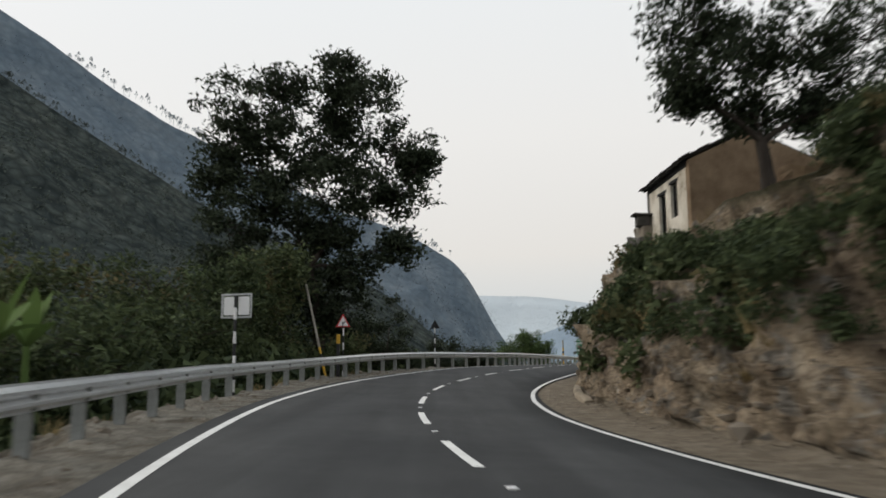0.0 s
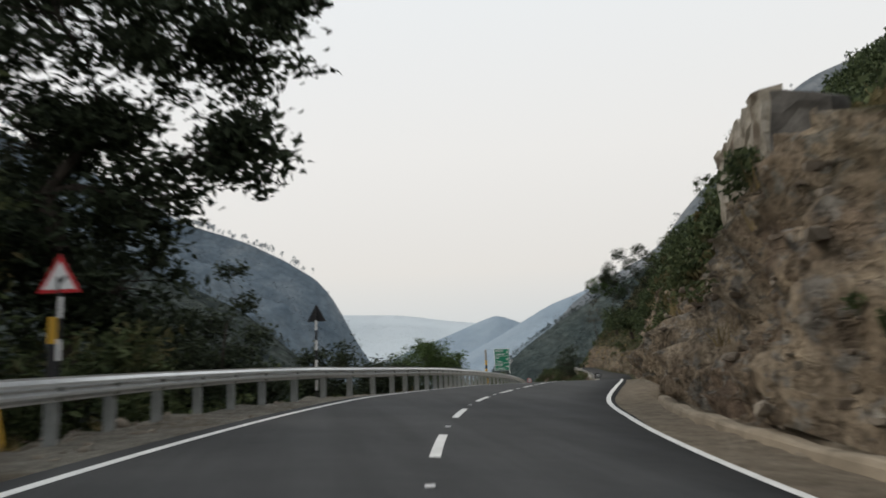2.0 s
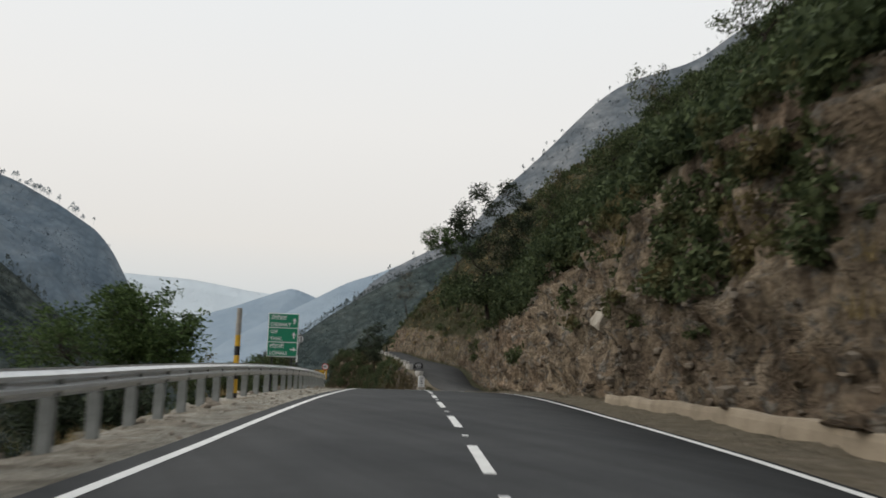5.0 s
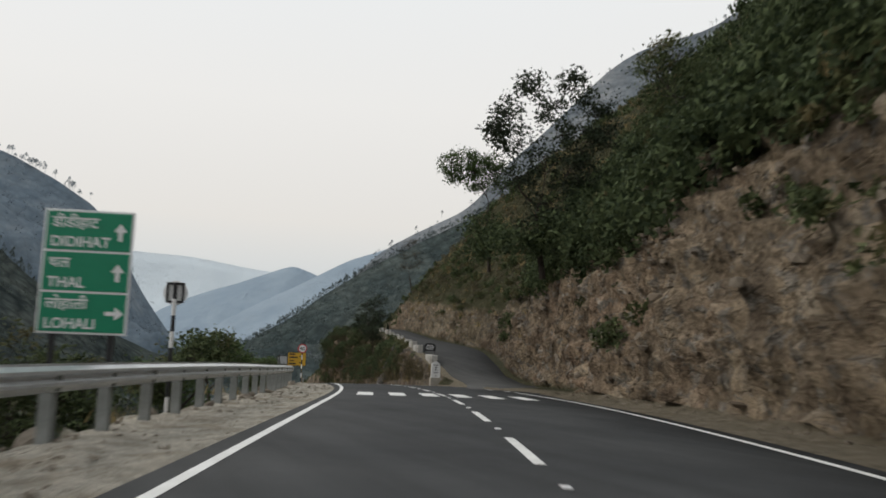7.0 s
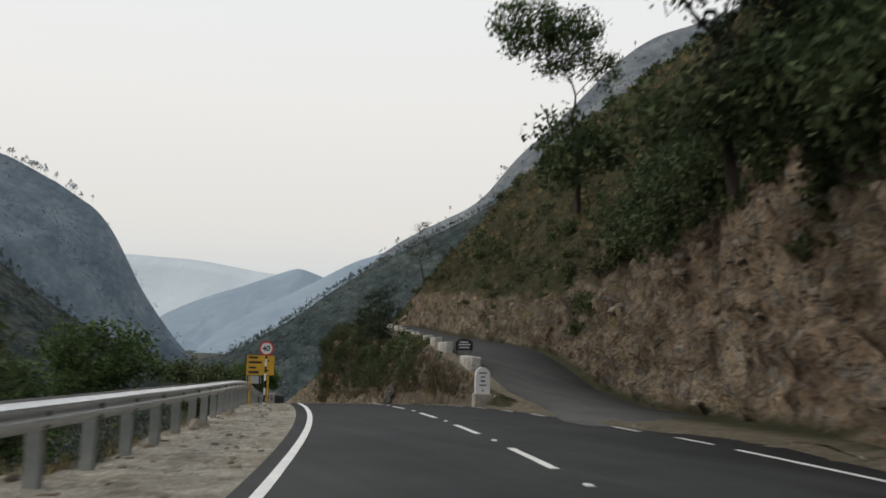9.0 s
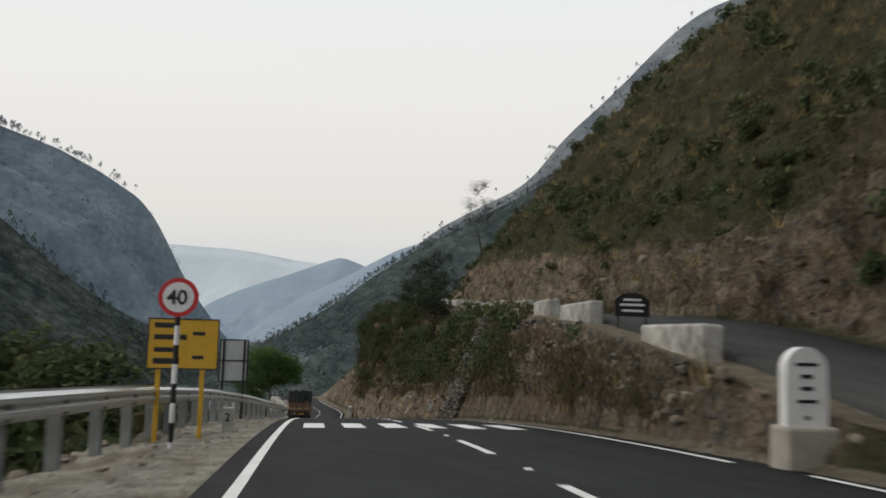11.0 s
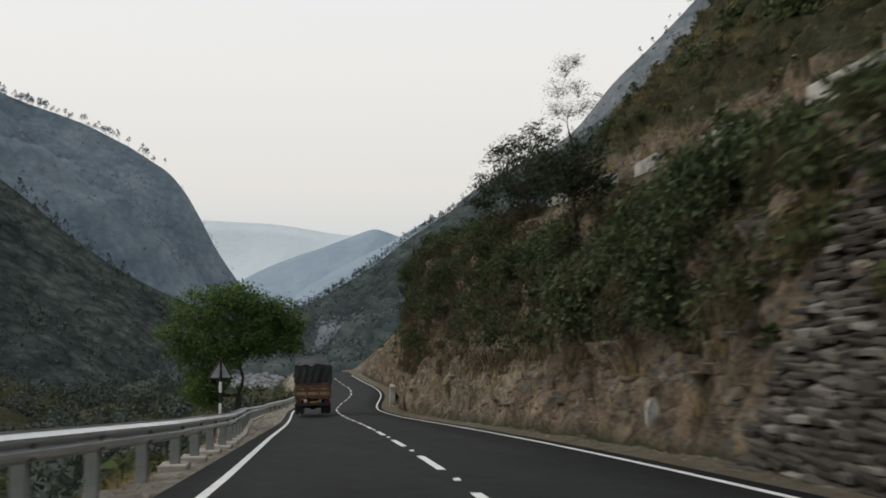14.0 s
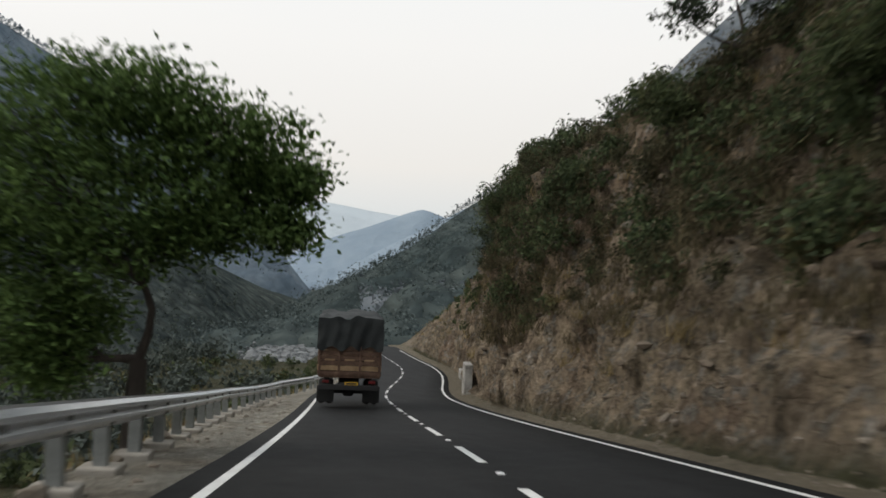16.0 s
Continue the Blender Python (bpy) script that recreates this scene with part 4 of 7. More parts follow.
def leaf_quads(centres, size, up=0.3, aspect=0.45, rng=RNG, droop=0.0):
    """Folded leaf blades at the given places: four corners each, base, side, tip, side."""
    n = len(centres)
    size = np.broadcast_to(size, (n,))[:, None]
    a = rng.normal(size=(n, 3))
    a[:, 2] = a[:, 2] * 0.6 - droop
    a /= np.linalg.norm(a, axis=1, keepdims=True)
    b = rng.normal(size=(n, 3))
    b[:, 2] *= 1 - up
    b -= a * (a * b).sum(1, keepdims=True)
    b /= np.linalg.norm(b, axis=1, keepdims=True) + 1e-9
    c = np.cross(a, b)
    fold = c * size * 0.12
    v = np.stack([centres - a * size * 0.5, centres + b * size * aspect * 0.5 + fold, centres + a * size * 0.5, centres - b * size * aspect * 0.5 + fold], 1)
    return v.reshape(-1, 3), np.arange(4 * n).reshape(n, 4)


def leaf_tris(centres, size, rng=RNG, aspect=0.6):
    """Small three-cornered leaf blades, for scrub seen from some way off."""
    n = len(centres)
    size = np.broadcast_to(size, (n,))[:, None]
    a = rng.normal(size=(n, 3))
    a /= np.linalg.norm(a, axis=1, keepdims=True)
    b = rng.normal(size=(n, 3))
    b -= a * (a * b).sum(1, keepdims=True)
    b /= np.linalg.norm(b, axis=1, keepdims=True) + 1e-9
    v = np.stack([centres + a * size * 0.6, centres - a * size * 0.4 + b * size * aspect * 0.5, centres - a * size * 0.4 - b * size * aspect * 0.5], 1)
    return v.reshape(-1, 3), np.arange(3 * n).reshape(n, 3)


def tube_net(segs):
    """Tapered limbs: (start, end, radius, radius) rows as one mesh of open tubes."""
    vs, fs = [], []
    for a, b, ra, rb in segs:
        m = 6 if ra > 0.035 else 3
        ring = [(math.cos(k * math.tau / m), math.sin(k * math.tau / m)) for k in range(m)]
        a, b = Vector(a), Vector(b)
        q = (b - a).to_track_quat("Z", "Y")
        x, y = q @ Vector((1, 0, 0)), q @ Vector((0, 1, 0))
        o = len(vs)
        for p, r in ((a, ra), (b, rb)):
            for cx, cy in ring:
                vs.append(p + x * (cx * r) + y * (cy * r))
        for k in range(m):
            j = (k + 1) % m
            fs.append((o + k, o + j, o + m + j, o + m + k))
    return np.array([tuple(v) for v in vs]), np.array(fs)


def limb(a, b, ra, rb, segs, bend=0.15, n=4, rng=RNG):
    a, b = np.array(a, float), np.array(b, float)
    length = np.linalg.norm(b - a)
    side = rng.normal(size=3) * bend * length
    side[2] = abs(side[2]) * 0.4
    pts = [a + (b - a) * t + side * math.sin(t * math.pi) for t in np.linspace(0, 1, n + 1)]
    for k in range(n):
        segs.append((pts[k], pts[k + 1], ra + (rb - ra) * k / n, ra + (rb - ra) * (k + 1) / n))
    return pts


def tree(name, base, fork, lobes, trunk_r, leaf, per_lobe, clump, leaf_size, leaves, label, group="", seed=1, twig=0.02, stems=1, shell=0.55, aspect=0.45, droop=0.2):
    """A tree: trunk, limbs to each lobe of the crown, twigs to each clump of leaves."""
    rng = np.random.RandomState(seed)
    top = thing(name, Matrix.Translation(base), label, "tree", group)
    base, fork = np.array(base, float), np.array(fork, float)
    segs = []
    trunk = limb(base - (0, 0, 0.6), fork, trunk_r * 1.15, trunk_r * 0.8, segs, 0.05, 5, rng)
    nodes = [(fork, trunk_r * 0.62), (np.array(trunk[4]), trunk_r * 0.7)]
    cents = []
    for (x, y, z, r) in sorted(lobes, key=lambda q: np.linalg.norm(np.array(q[:3]) - fork)):
        c = np.array((x, y, z))
        st, sr = min(nodes, key=lambda q: np.linalg.norm(c - q[0]) + 0.45 * np.linalg.norm(q[0] - fork) + (6.0 if q[0][2] > c[2] + 0.3 * r else 0))
        mid = limb(st, c, sr * 0.72, max(sr * 0.26, twig * 1.2), segs, 0.13, 5, rng)
        nodes += [(np.array(mid[k]), sr * (0.72 - 0.085 * k)) for k in (2, 3, 4)]
        for k in range(per_lobe):
            d = rng.normal(size=3)
            d /= np.linalg.norm(d)
            q = c + d * r * (shell + (1 - shell) * rng.rand() ** 0.5) * (1, 1, 0.8)
            root = mid[rng.randint(3, 6)]
            limb(root, q, twig * 1.1, twig * 0.4, segs, 0.10, 2, rng)
            m = leaves if isinstance(leaves, int) else rng.randint(*leaves)
            cents.append(q + rng.normal(size=(m, 3)) * clump * (1, 1, 0.7))
    v, f = tube_net(segs)
    wood = from_arrays("trunk", v - base, f, M_BARK, top, smooth=True)
    pts = np.vstack(cents)
    v, f = leaf_quads(pts - base, leaf_size * rng.uniform(0.7, 1.3, len(pts)), 0.3, aspect, rng, droop)
    from_arrays("crown", v, f, leaf, top)
    return top


# the tall dark tree behind the barrier
tree("roadside_tree", (-8.5, 53.7, -2.5), (-8.1, 53.3, 6.7),
     [(-11.9, 51.7, 16.6, 2.7), (-8.2, 53.5, 14.9, 3.0), (-4.4, 51.6, 16.6, 2.6), (-2.8, 53.0, 14.2, 2.3), (-11.2, 53.4, 12.6, 2.7), (-7.5, 51.5, 11.3, 2.5),
      (-2.5, 53.1, 11.2, 1.8), (-12.3, 51.8, 9.3, 2.2), (-8.9, 54.5, 8.6, 2.0), (-2.8, 52.4, 7.7, 1.4), (-5.5, 53.5, 6.5, 1.6), (-8.2, 55.0, 6.4, 2.2), (-9.4, 54.6, 3.6, 2.2), (-6.1, 51.5, 18.1, 1.6),
      (-1.4, 52.2, 12.9, 1.1), (-6.0, 53.6, 3.9, 1.7), (-9.6, 53.1, 17.9, 1.6), (-13.1, 52.9, 14.5, 1.8), (-11.0, 54.0, 6.1, 1.8),
      (-13.8, 53.1, 11.9, 1.7), (-13.2, 53.5, 7.3, 1.8), (-10.6, 52.5, 14.9, 1.9), (-6.2, 52.7, 13.5, 2.0), (-4.8, 52.1, 10.7, 1.9), (-9.8, 52.1, 10.7, 1.9), (-6.8, 53.3, 8.7, 1.8), (-8.6, 53.1, 5.5, 1.7), (-6.4, 52.7, 16.1, 1.6), (-12.6, 52.3, 4.7, 1.7)],
     0.42, M_LEAF_DARK, 26, 0.36, 0.36, (40, 64), "tall spreading dark-leaved tree standing behind the crash barrier", seed=3, shell=0.3, twig=0.03)
# a thin sapling that stands out of the bushes
tree("slender_sapling", (-3.6, 58.2, -0.6), (-3.5, 58.1, 3.4), [(-3.4, 58.1, 5.2, 0.42), (-2.9, 58.0, 4.1, 0.42)],
     0.04, M_LEAF_DARK, 10, 0.16, 0.20, (16, 26), "thin sapling with a tuft of dark leaves", seed=13, twig=0.008)
# the tree leaning out over the old house
tree("overhanging_tree", (9.4, 27.8, 4.7), (9.3, 27.8, 7.1),
     [(7.7, 27.4, 9.1, 1.5), (10.2, 27.3, 10.2, 1.9), (11.8, 27.4, 9.1, 1.7), (7.1, 27.6, 8.4, 0.5), (9.3, 28.1, 8.0, 1.0), (7.3, 27.3, 10.7, 1.3), (12.9, 27.3, 10.6, 1.7), (11.1, 27.8, 8.0, 0.9), (8.6, 27.5, 9.9, 1.4)],
     0.24, M_LEAF_DARK, 34, 0.24, 0.21, (36, 60), "dark broad-leaved tree leaning out beside the old house", seed=5, shell=0.3)
# the round green tree beside the barrier
tree("round_green_tree", (42.0, 203.9, -7.0), (42.05, 203.9, -5.5),
     GREEN_LOBES,
     0.19, M_LEAF_GREEN, 36, 0.24, 0.155, (34, 56), "round bright green tree with a forked trunk beside the barrier", seed=9, twig=0.014, shell=0.35)
# the dark tree leaning out of the bank before the far bend
bank_root = ground_at(218.5, 10.5)
tree("bank_tree", tuple(bank_root), (58.6, 211.4, bank_root.z + 1.4),
     [(57.2, 212.5, 4.9, 0.9), (58.0, 210.6, 7.2, 1.2), (59.0, 211.0, 5.8, 1.3), (58.6, 212.0, 8.4, 1.2), (60.0, 211.5, 7.6, 1.4), (57.8, 213.0, 6.2, 1.0), (59.5, 210.0, 4.6, 1.3), (60.5, 210.5, 9.0, 1.3), (61.2, 210.2, 6.6, 1.4)],
     0.14, M_LEAF_DARK, 20, 0.24, 0.20, (22, 40), "dark tree leaning out of the bank over the cut", "trees on the hill", seed=77, twig=0.013, shell=0.35)
# low trees on the valley side
for x, y, z, h, w, sd, tp in VALLEY:
    rng_ = np.random.RandomState(sd)
    lb = [(x + w * 0.66 * math.cos(a_) * rng_.uniform(0.5, 1.1), y + w * 0.66 * math.sin(a_), z + h * rng_.uniform(0.35, 0.92), w * rng_.uniform(0.30, 0.46)) for a_ in np.linspace(0, 5.6, 9)]
    tree("valley_tree", (x, y, z - 2.5), (x, y, z + h * 0.2), lb, 0.12, (M_LEAF_SHRUB, M_LEAF_DARK, M_LEAF_MID)[tp], 15, 0.27, 0.22, (24, 44), "low bushy tree growing on the valley side of the barrier", "trees below the barrier", seed=sd, twig=0.014, shell=0.4)
# dark trees crowding behind the barrier at the first bend
for sd, (s_, d_, h_, w_) in enumerate(THICKET):
    x, y, z = along(s_, d_, -3.4, tilt=False)
    rng_ = np.random.RandomState(200 + sd)
    lb = [(x + w_ * 0.62 * math.cos(a_) * rng_.uniform(0.4, 1.1), y + w_ * 0.62 * math.sin(a_), z + h_ * rng_.uniform(0.3, 0.95), w_ * rng_.uniform(0.34, 0.5)) for a_ in np.linspace(0, 5.8, 10)]
    tree("thicket_tree", (x, y, z - 1.5), (x, y, z + h_ * 0.25), lb, 0.14, (M_LEAF_HILL, M_LEAF_SHRUB)[sd % 2], 16, 0.36, 0.30, (22, 40), "dense dark tree in the thicket behind the barrier", "thicket trees", seed=200 + sd, twig=0.015, shell=0.4)
# trees on the hill above the cut
tree("slender_hill_tree", (38.2, 122.8, 6.6), (37.6, 122.6, 9.8),
     [(35.6, 122.0, 14.4, 0.9), (37.2, 122.6, 16.2, 0.8), (38.4, 123.0, 15.2, 0.9), (36.6, 123.4, 13.4, 1.0), (39.4, 121.9, 14.2, 1.0), (35.2, 122.8, 13.6, 0.6), (40.6, 122.2, 13.6, 1.1), (37.8, 122.2, 12.4, 1.2), (39.6, 122.6, 12.0, 1.3), (36.4, 122.6, 11.2, 0.9), (41.0, 123.0, 11.6, 1.3), (38.4, 122.4, 10.0, 1.2), (37.6, 122.2, 8.6, 1.1), (39.4, 122.8, 8.8, 1.3), (39.8, 122.4, 16.6, 0.9), (41.2, 122.6, 15.8, 0.9), (42.2, 122.8, 14.4, 1.0)],
     0.15, M_LEAF_DARK, 20, 0.26, 0.24, (16, 32), "slender dark tree with open crown above the cut", "trees on the hill", seed=41, twig=0.012)
tree("flat_topped_tree", (40.5, 133.5, 7.8), (40.0, 133.2, 10.8),
     [(37.0, 132.6, 13.9, 0.8), (38.2, 132.9, 14.5, 0.9), (39.4, 133.2, 14.3, 0.9), (40.5, 133.4, 13.7, 0.8), (37.6, 132.8, 13.2, 0.6), (39.4, 133.4, 13.0, 0.7), (41.3, 133.3, 12.9, 0.8), (38.6, 132.6, 13.6, 0.6), (40.3, 133.0, 14.4, 0.7)],
     0.11, M_LEAF_MID, 22, 0.20, 0.17, (22, 40), "small flat-topped tree leaning out above the cut", "trees on the hill", seed=42, twig=0.012)
crest_root = ground_at(249.5, 22.3)
tree("sparse_hill_tree", tuple(crest_root), (75.6, 236.5, 15.5),
     [(74.2, 236.2, 19.6, 1.2), (75.2, 236.4, 22.0, 1.0), (76.8, 236.8, 20.0, 1.3), (75.8, 236.4, 17.8, 1.2), (77.6, 237.0, 18.2, 1.2), (74.0, 236.0, 17.4, 1.0), (76.4, 236.5, 22.6, 0.8)],
     0.14, M_LEAF_PALE, 24, 0.36, 0.16, (8, 18), "nearly bare grey tree on the hill", "trees on the hill", seed=43, twig=0.022)
for sd, (s_, d_, h_, w_, mt) in enumerate(((118, 9.5, 4.5, 2.4, 0), (108, 10.5, 4.2, 2.6, 0), (126, 12.5, 5.0, 2.6, 0), (104, 17.0, 5.0, 3.0, 0), (113, 15.0, 5.4, 3.0, 0),
                                         (210, 7.6, 2.4, 1.6, 0), (216, 9.8, 4.2, 2.4, 1), (223, 9.0, 2.8, 1.8, 0), (200, 7.4, 2.6, 1.8, 1), (236, 7.6, 3.4, 2.0, 0), (250, 6.9, 5.4, 2.0, 0), (255, 7.2, 5.4, 2.2, 1), (193, 7.4, 2.2, 1.5, 0), (262, 7.2, 5.0, 2.4, 0))):
    g_ = ground_at(s_, d_)
    rng_ = np.random.RandomState(60 + sd)
    lb = [(g_.x + w_ * 0.6 * math.cos(a_) * rng_.uniform(0.5, 1.1), g_.y + w_ * 0.6 * math.sin(a_), g_.z + h_ * rng_.uniform(0.45, 0.95), w_ * rng_.uniform(0.34, 0.5)) for a_ in np.linspace(0, 5.4, 7)]
    tree("hillside_tree", (g_.x, g_.y, g_.z - 0.3), (g_.x - 0.2, g_.y, g_.z + h_ * 0.35), lb, 0.10, (M_LEAF_SHRUB, M_LEAF_DARK)[mt], 14, 0.24, 0.20, (20, 36), "bushy dark green tree rooted on the steep hillside", "trees on the hill", seed=60 + sd, twig=0.012)


def scatter(side, count, weight, rng):
    """Random grid places on the ground of one side, chosen by weight(s, tag, steep, p)."""
    p, cover, nor, steep, tag = GRIDS[side]
    n, k = p.shape[:2]
    area = np.linalg.norm(np.cross(np.gradient(p, axis=0), np.gradient(p, axis=1)), axis=-1)
    w = area * weight(np.repeat(S_G[:, None], k, 1), np.repeat(tag[None], n, 0), steep, p)
    w = np.clip(w, 0, None).ravel()
    pick = rng.choice(n * k, count, p=w / w.sum())
    du, dv = np.gradient(p, axis=0).reshape(-1, 3)[pick], np.gradient(p, axis=1).reshape(-1, 3)[pick]
    return p.reshape(-1, 3)[pick] + du * rng.uniform(-0.5, 0.5, (count, 1)) + dv * rng.uniform(-0.5, 0.5, (count, 1)), np.repeat(S_G[:, None], k, 1).ravel()[pick]


def shrubs(name, places, radius, leaves, size, material, label, rng, squash=0.75, tris=False, sparse=False):
    cents, sizes = [], []
    for q, r in zip(places, radius):
        m = max(int(leaves * r * r), 10)
        lumps = rng.normal(size=(max(3, int(4 + 3 * r)), 3))
        lumps *= (0.55 * r / (np.linalg.norm(lumps, axis=1, keepdims=True) + 1e-6)) * rng.uniform(0.4, 1.2, (len(lumps), 1))
        lumps[:, 2] = np.abs(lumps[:, 2]) * squash + 0.25 * r
        which = lumps[rng.randint(len(lumps), size=m)]
        d = rng.normal(size=(m, 3))
        d *= (0.42 * r) / (np.linalg.norm(d, axis=1, keepdims=True) + 1e-6) * rng.uniform(0.5, 1.1, (m, 1))
        cents.append(q + which + d)
        sizes.append(np.full(m, size) * rng.uniform(0.7, 1.35, m))
    grow = 1.22 if sparse else 1.0
    v, f = leaf_tris(np.vstack(cents), np.concatenate(sizes) * grow, rng) if tris else leaf_quads(np.vstack(cents), np.concatenate(sizes), 0.3, 0.5, rng)
    if sparse:
        v = v.reshape(-1, 3, 3)[np.arange(len(f)) % 3 > 0].reshape(-1, 3)
        f = np.arange(len(v)).reshape(-1, 3)
    return tagged(from_arrays(name, v, f, material), label, "shrubs", kind="stuff")


patch_seed = lambda p, sc, o=0.0: fbm(p.reshape(-1, 3) * sc + o, 3).reshape(p.shape[:2])
P_R, P_L = GRIDS["right"][0], GRIDS["left"][0]
cl_r = patch_seed(P_R, 0.16)


def w_hill(s, tag, steep, p):
    dens = np.where(tag >= 7.0, 1.0, 0.0) * (0.35 + np.clip(cl_r * 1.6, 0, 1.2))
    dens *= np.where((s > 20) & (s < 50), 0.25, 1.0) * np.where((s > 10) & (s < 42) & (tag < 7.8), 0, 1)
    return dens * np.where(tag > 8.0, 1.7, 1.0)


def w_cut(s, tag, steep, p):
    top_ = np.clip((tag - 6.2) * 1.5, 0, 1) * (tag < 7.2)
    low = ((tag > 3.25) & (tag < 4.0) & (s > 148)) * np.clip(0.5 + cl_r * 2.0, 0, 1.2)
    early = ((tag > 5.5) & (tag < np.where((s > 12) & (s < 41), 6.15, 7.0)) & (s < 31) & (s > 8)) * 1.0
    top_ = top_ * ((s < 10) | (s > 41))
    return top_ * 0.9 + low * 1.1 + early * 1.6 + ((tag > 5.2) & (tag < 7)) * np.clip(cl_r * 1.5 - 0.35, 0, 1) * np.where((s > 36) & (s < 50), 0.4, 1.2) + ((tag > 5.6) & (tag < 7)) * (s > 50) * (s < 108) * np.clip(0.5 + cl_r * 1.6, 0, 1.2) * 2.4


def w_thicket(s, tag, steep, p):
    edge_ = np.where((s > 108) & (s < 152), 6.35, 6.9)
    dens = ((tag > edge_) & (tag < 8.15)) * np.clip((s - 62) / 12, 0, 1) * np.clip((156 - s) / 10, 0, 1)
    return dens * np.where(tag < 7.5, 1.6, 0.8) * (0.75 + np.clip(cl_r, -0.5, 0.6))


def w_low_cut(s, tag, steep, p):
    upper = ((tag > 3.3) & (tag < np.where(s < 216, 3.84, 4.02))) * np.clip((s - 184) / 5, 0, 1) * (s < 250)
    first = ((tag > 3.25) & (tag < 3.80)) * (s > 168) * (s < 176) * 0.35 * (cl_r > 0.0)
    return upper * np.where(tag > 3.5, 1.4, 0.7) + first


rg_ = np.random.RandomState(5)
pl, sl = scatter("right", 1150, w_thicket, rg_)
shrubs("hill_thicket", pl, rg_.uniform(0.8, 1.9, len(pl)), 170, 0.235, M_LEAF_HILL, "dense dark green bushes above the cut", rg_, tris=True, sparse=True)
pl, sl = scatter("right", 150, lambda s, tag, steep, p: ((tag > 6.3) & (tag < 7.35)) * (s > 112) * (s < 152) * 1.0, rg_)
pl = np.vstack([pl, [(38.0, 121.5, 7.6), (37.2, 122.3, 7.2), (39.0, 121.8, 8.2), (36.6, 123.0, 6.8), (38.4, 120.8, 7.0), (40.0, 132.5, 8.6), (40.8, 132.0, 8.6), (39.4, 133.0, 8.0), (39.0, 131.6, 7.6), (41.0, 134.0, 9.4)]])
shrubs("bank_bushes", pl, rg_.uniform(1.2, 2.4, len(pl)), 130, 0.26, M_LEAF_HILL, "tall dark bushes along the top of the bank", rg_, 1.1, tris=True)
pl, sl = scatter("right", 300, lambda s, tag, steep, p: w_low_cut(s, tag, steep, p) * np.clip(0.9 + 1.4 * cl_r, 0.2, 2) * np.where((s > 187) & (s < 214), 2.4, np.where(s > 214, 0.6, 0.7)), rg_)
shrubs("dark_bank_bushes", pl, rg_.uniform(0.7, 1.6, len(pl)), 330, 0.15, M_LEAF_HILL, "large dark bushes leaning over the cut", rg_, tris=True, sparse=True)
pl, sl = scatter("right", 230, w_low_cut, rg_)
shrubs("lower_cut_bushes", pl, rg_.uniform(0.5, 1.3, len(pl)), 420, 0.13, M_LEAF_OLIVE, "dark bushes covering the bank below the side road", rg_, tris=True)
pl, sl = scatter("right", 1000, lambda s, tag, steep, p: w_low_cut(s, tag, steep, p) * np.where(s > 205, 4.0, 2.0) + ((tag > 6.2) & (tag < 8.0)) * (s > 140) * 0.8 + ((tag > 6.6) & (tag < 7.6)) * (s > 60) * 0.5, rg_)
shrubs("dry_brush", pl, rg_.uniform(0.4, 1.2, len(pl)), 330, 0.10, M_LEAF_DRY, "dry brown brush among the bushes on the slope", rg_, tris=True, sparse=True)
pl, sl = scatter("right", 2600, w_hill, rg_)
shrubs("hillside_shrubs", pl, 0.35 + 1.4 * rg_.rand(len(pl)) ** 1.6, 95, 0.34, M_LEAF_SHRUB, "dense green scrub covering the steep hillside", rg_, tris=True, sparse=True)
pl, sl = scatter("right", 1300, w_cut, rg_)
shrubs("cliff_shrubs", pl, rg_.uniform(0.3, 1.15, len(pl)), 340, 0.18, M_LEAF_SHRUB, "shrubs hanging from the rocky cut", rg_, tris=True, sparse=True)
pl, sl = scatter("right", 220, lambda s, tag, steep, p: ((tag > 5.5) & (tag < np.where((s > 12) & (s < 42), np.where((s > 20) & (s < 27), 6.9, 6.5), 7.1)) & (s > 6) & (s < 31)) * 1.0, rg_)
shrubs("cut_bushes", pl, rg_.uniform(0.4, 1.05, len(pl)), 700, 0.13, M_LEAF_HILL, "dark green bushes hanging over the cut", rg_, tris=True)


def w_left(s, tag, steep, p):
    return np.where((tag > 4.0) & (tag < 6.6), 1.0, 0.0) * np.where(s < 75, 1.6, 0.8) + np.where((tag >= 6.6) & (tag < 7.6), 0.25, 0)


def w_left_near(s, tag, steep, p):
    return np.where((tag > 4.5) & (tag < 5.2), 1.0, 0.0) * np.where(s < 60, 1.7, 0.6)


pl, sl = scatter("left", 420, w_left, rg_)
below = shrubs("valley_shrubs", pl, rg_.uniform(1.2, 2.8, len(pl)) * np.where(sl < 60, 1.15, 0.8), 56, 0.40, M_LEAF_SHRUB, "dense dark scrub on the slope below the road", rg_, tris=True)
# the shade of the big tree is painted in: leaves short of y 62 are darker
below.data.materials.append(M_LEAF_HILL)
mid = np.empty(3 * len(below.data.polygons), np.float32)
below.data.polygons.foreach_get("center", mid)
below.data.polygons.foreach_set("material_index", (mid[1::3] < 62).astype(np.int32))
pl, sl = scatter("left", 240, w_left_near, rg_)
shrubs("barrier_shrubs", pl, rg_.uniform(0.35, 0.9, len(pl)), 600, 0.13, M_LEAF_SHRUB, "low green shrubs growing behind the barrier", rg_, tris=True)
pl, sl = scatter("left", 800, lambda s, tag, steep, p: np.where(tag > np.where(s > 185, 5.0, 6.6), 1.0, 0.0) * np.where(s > 120, 1.0, 0.15), rg_)
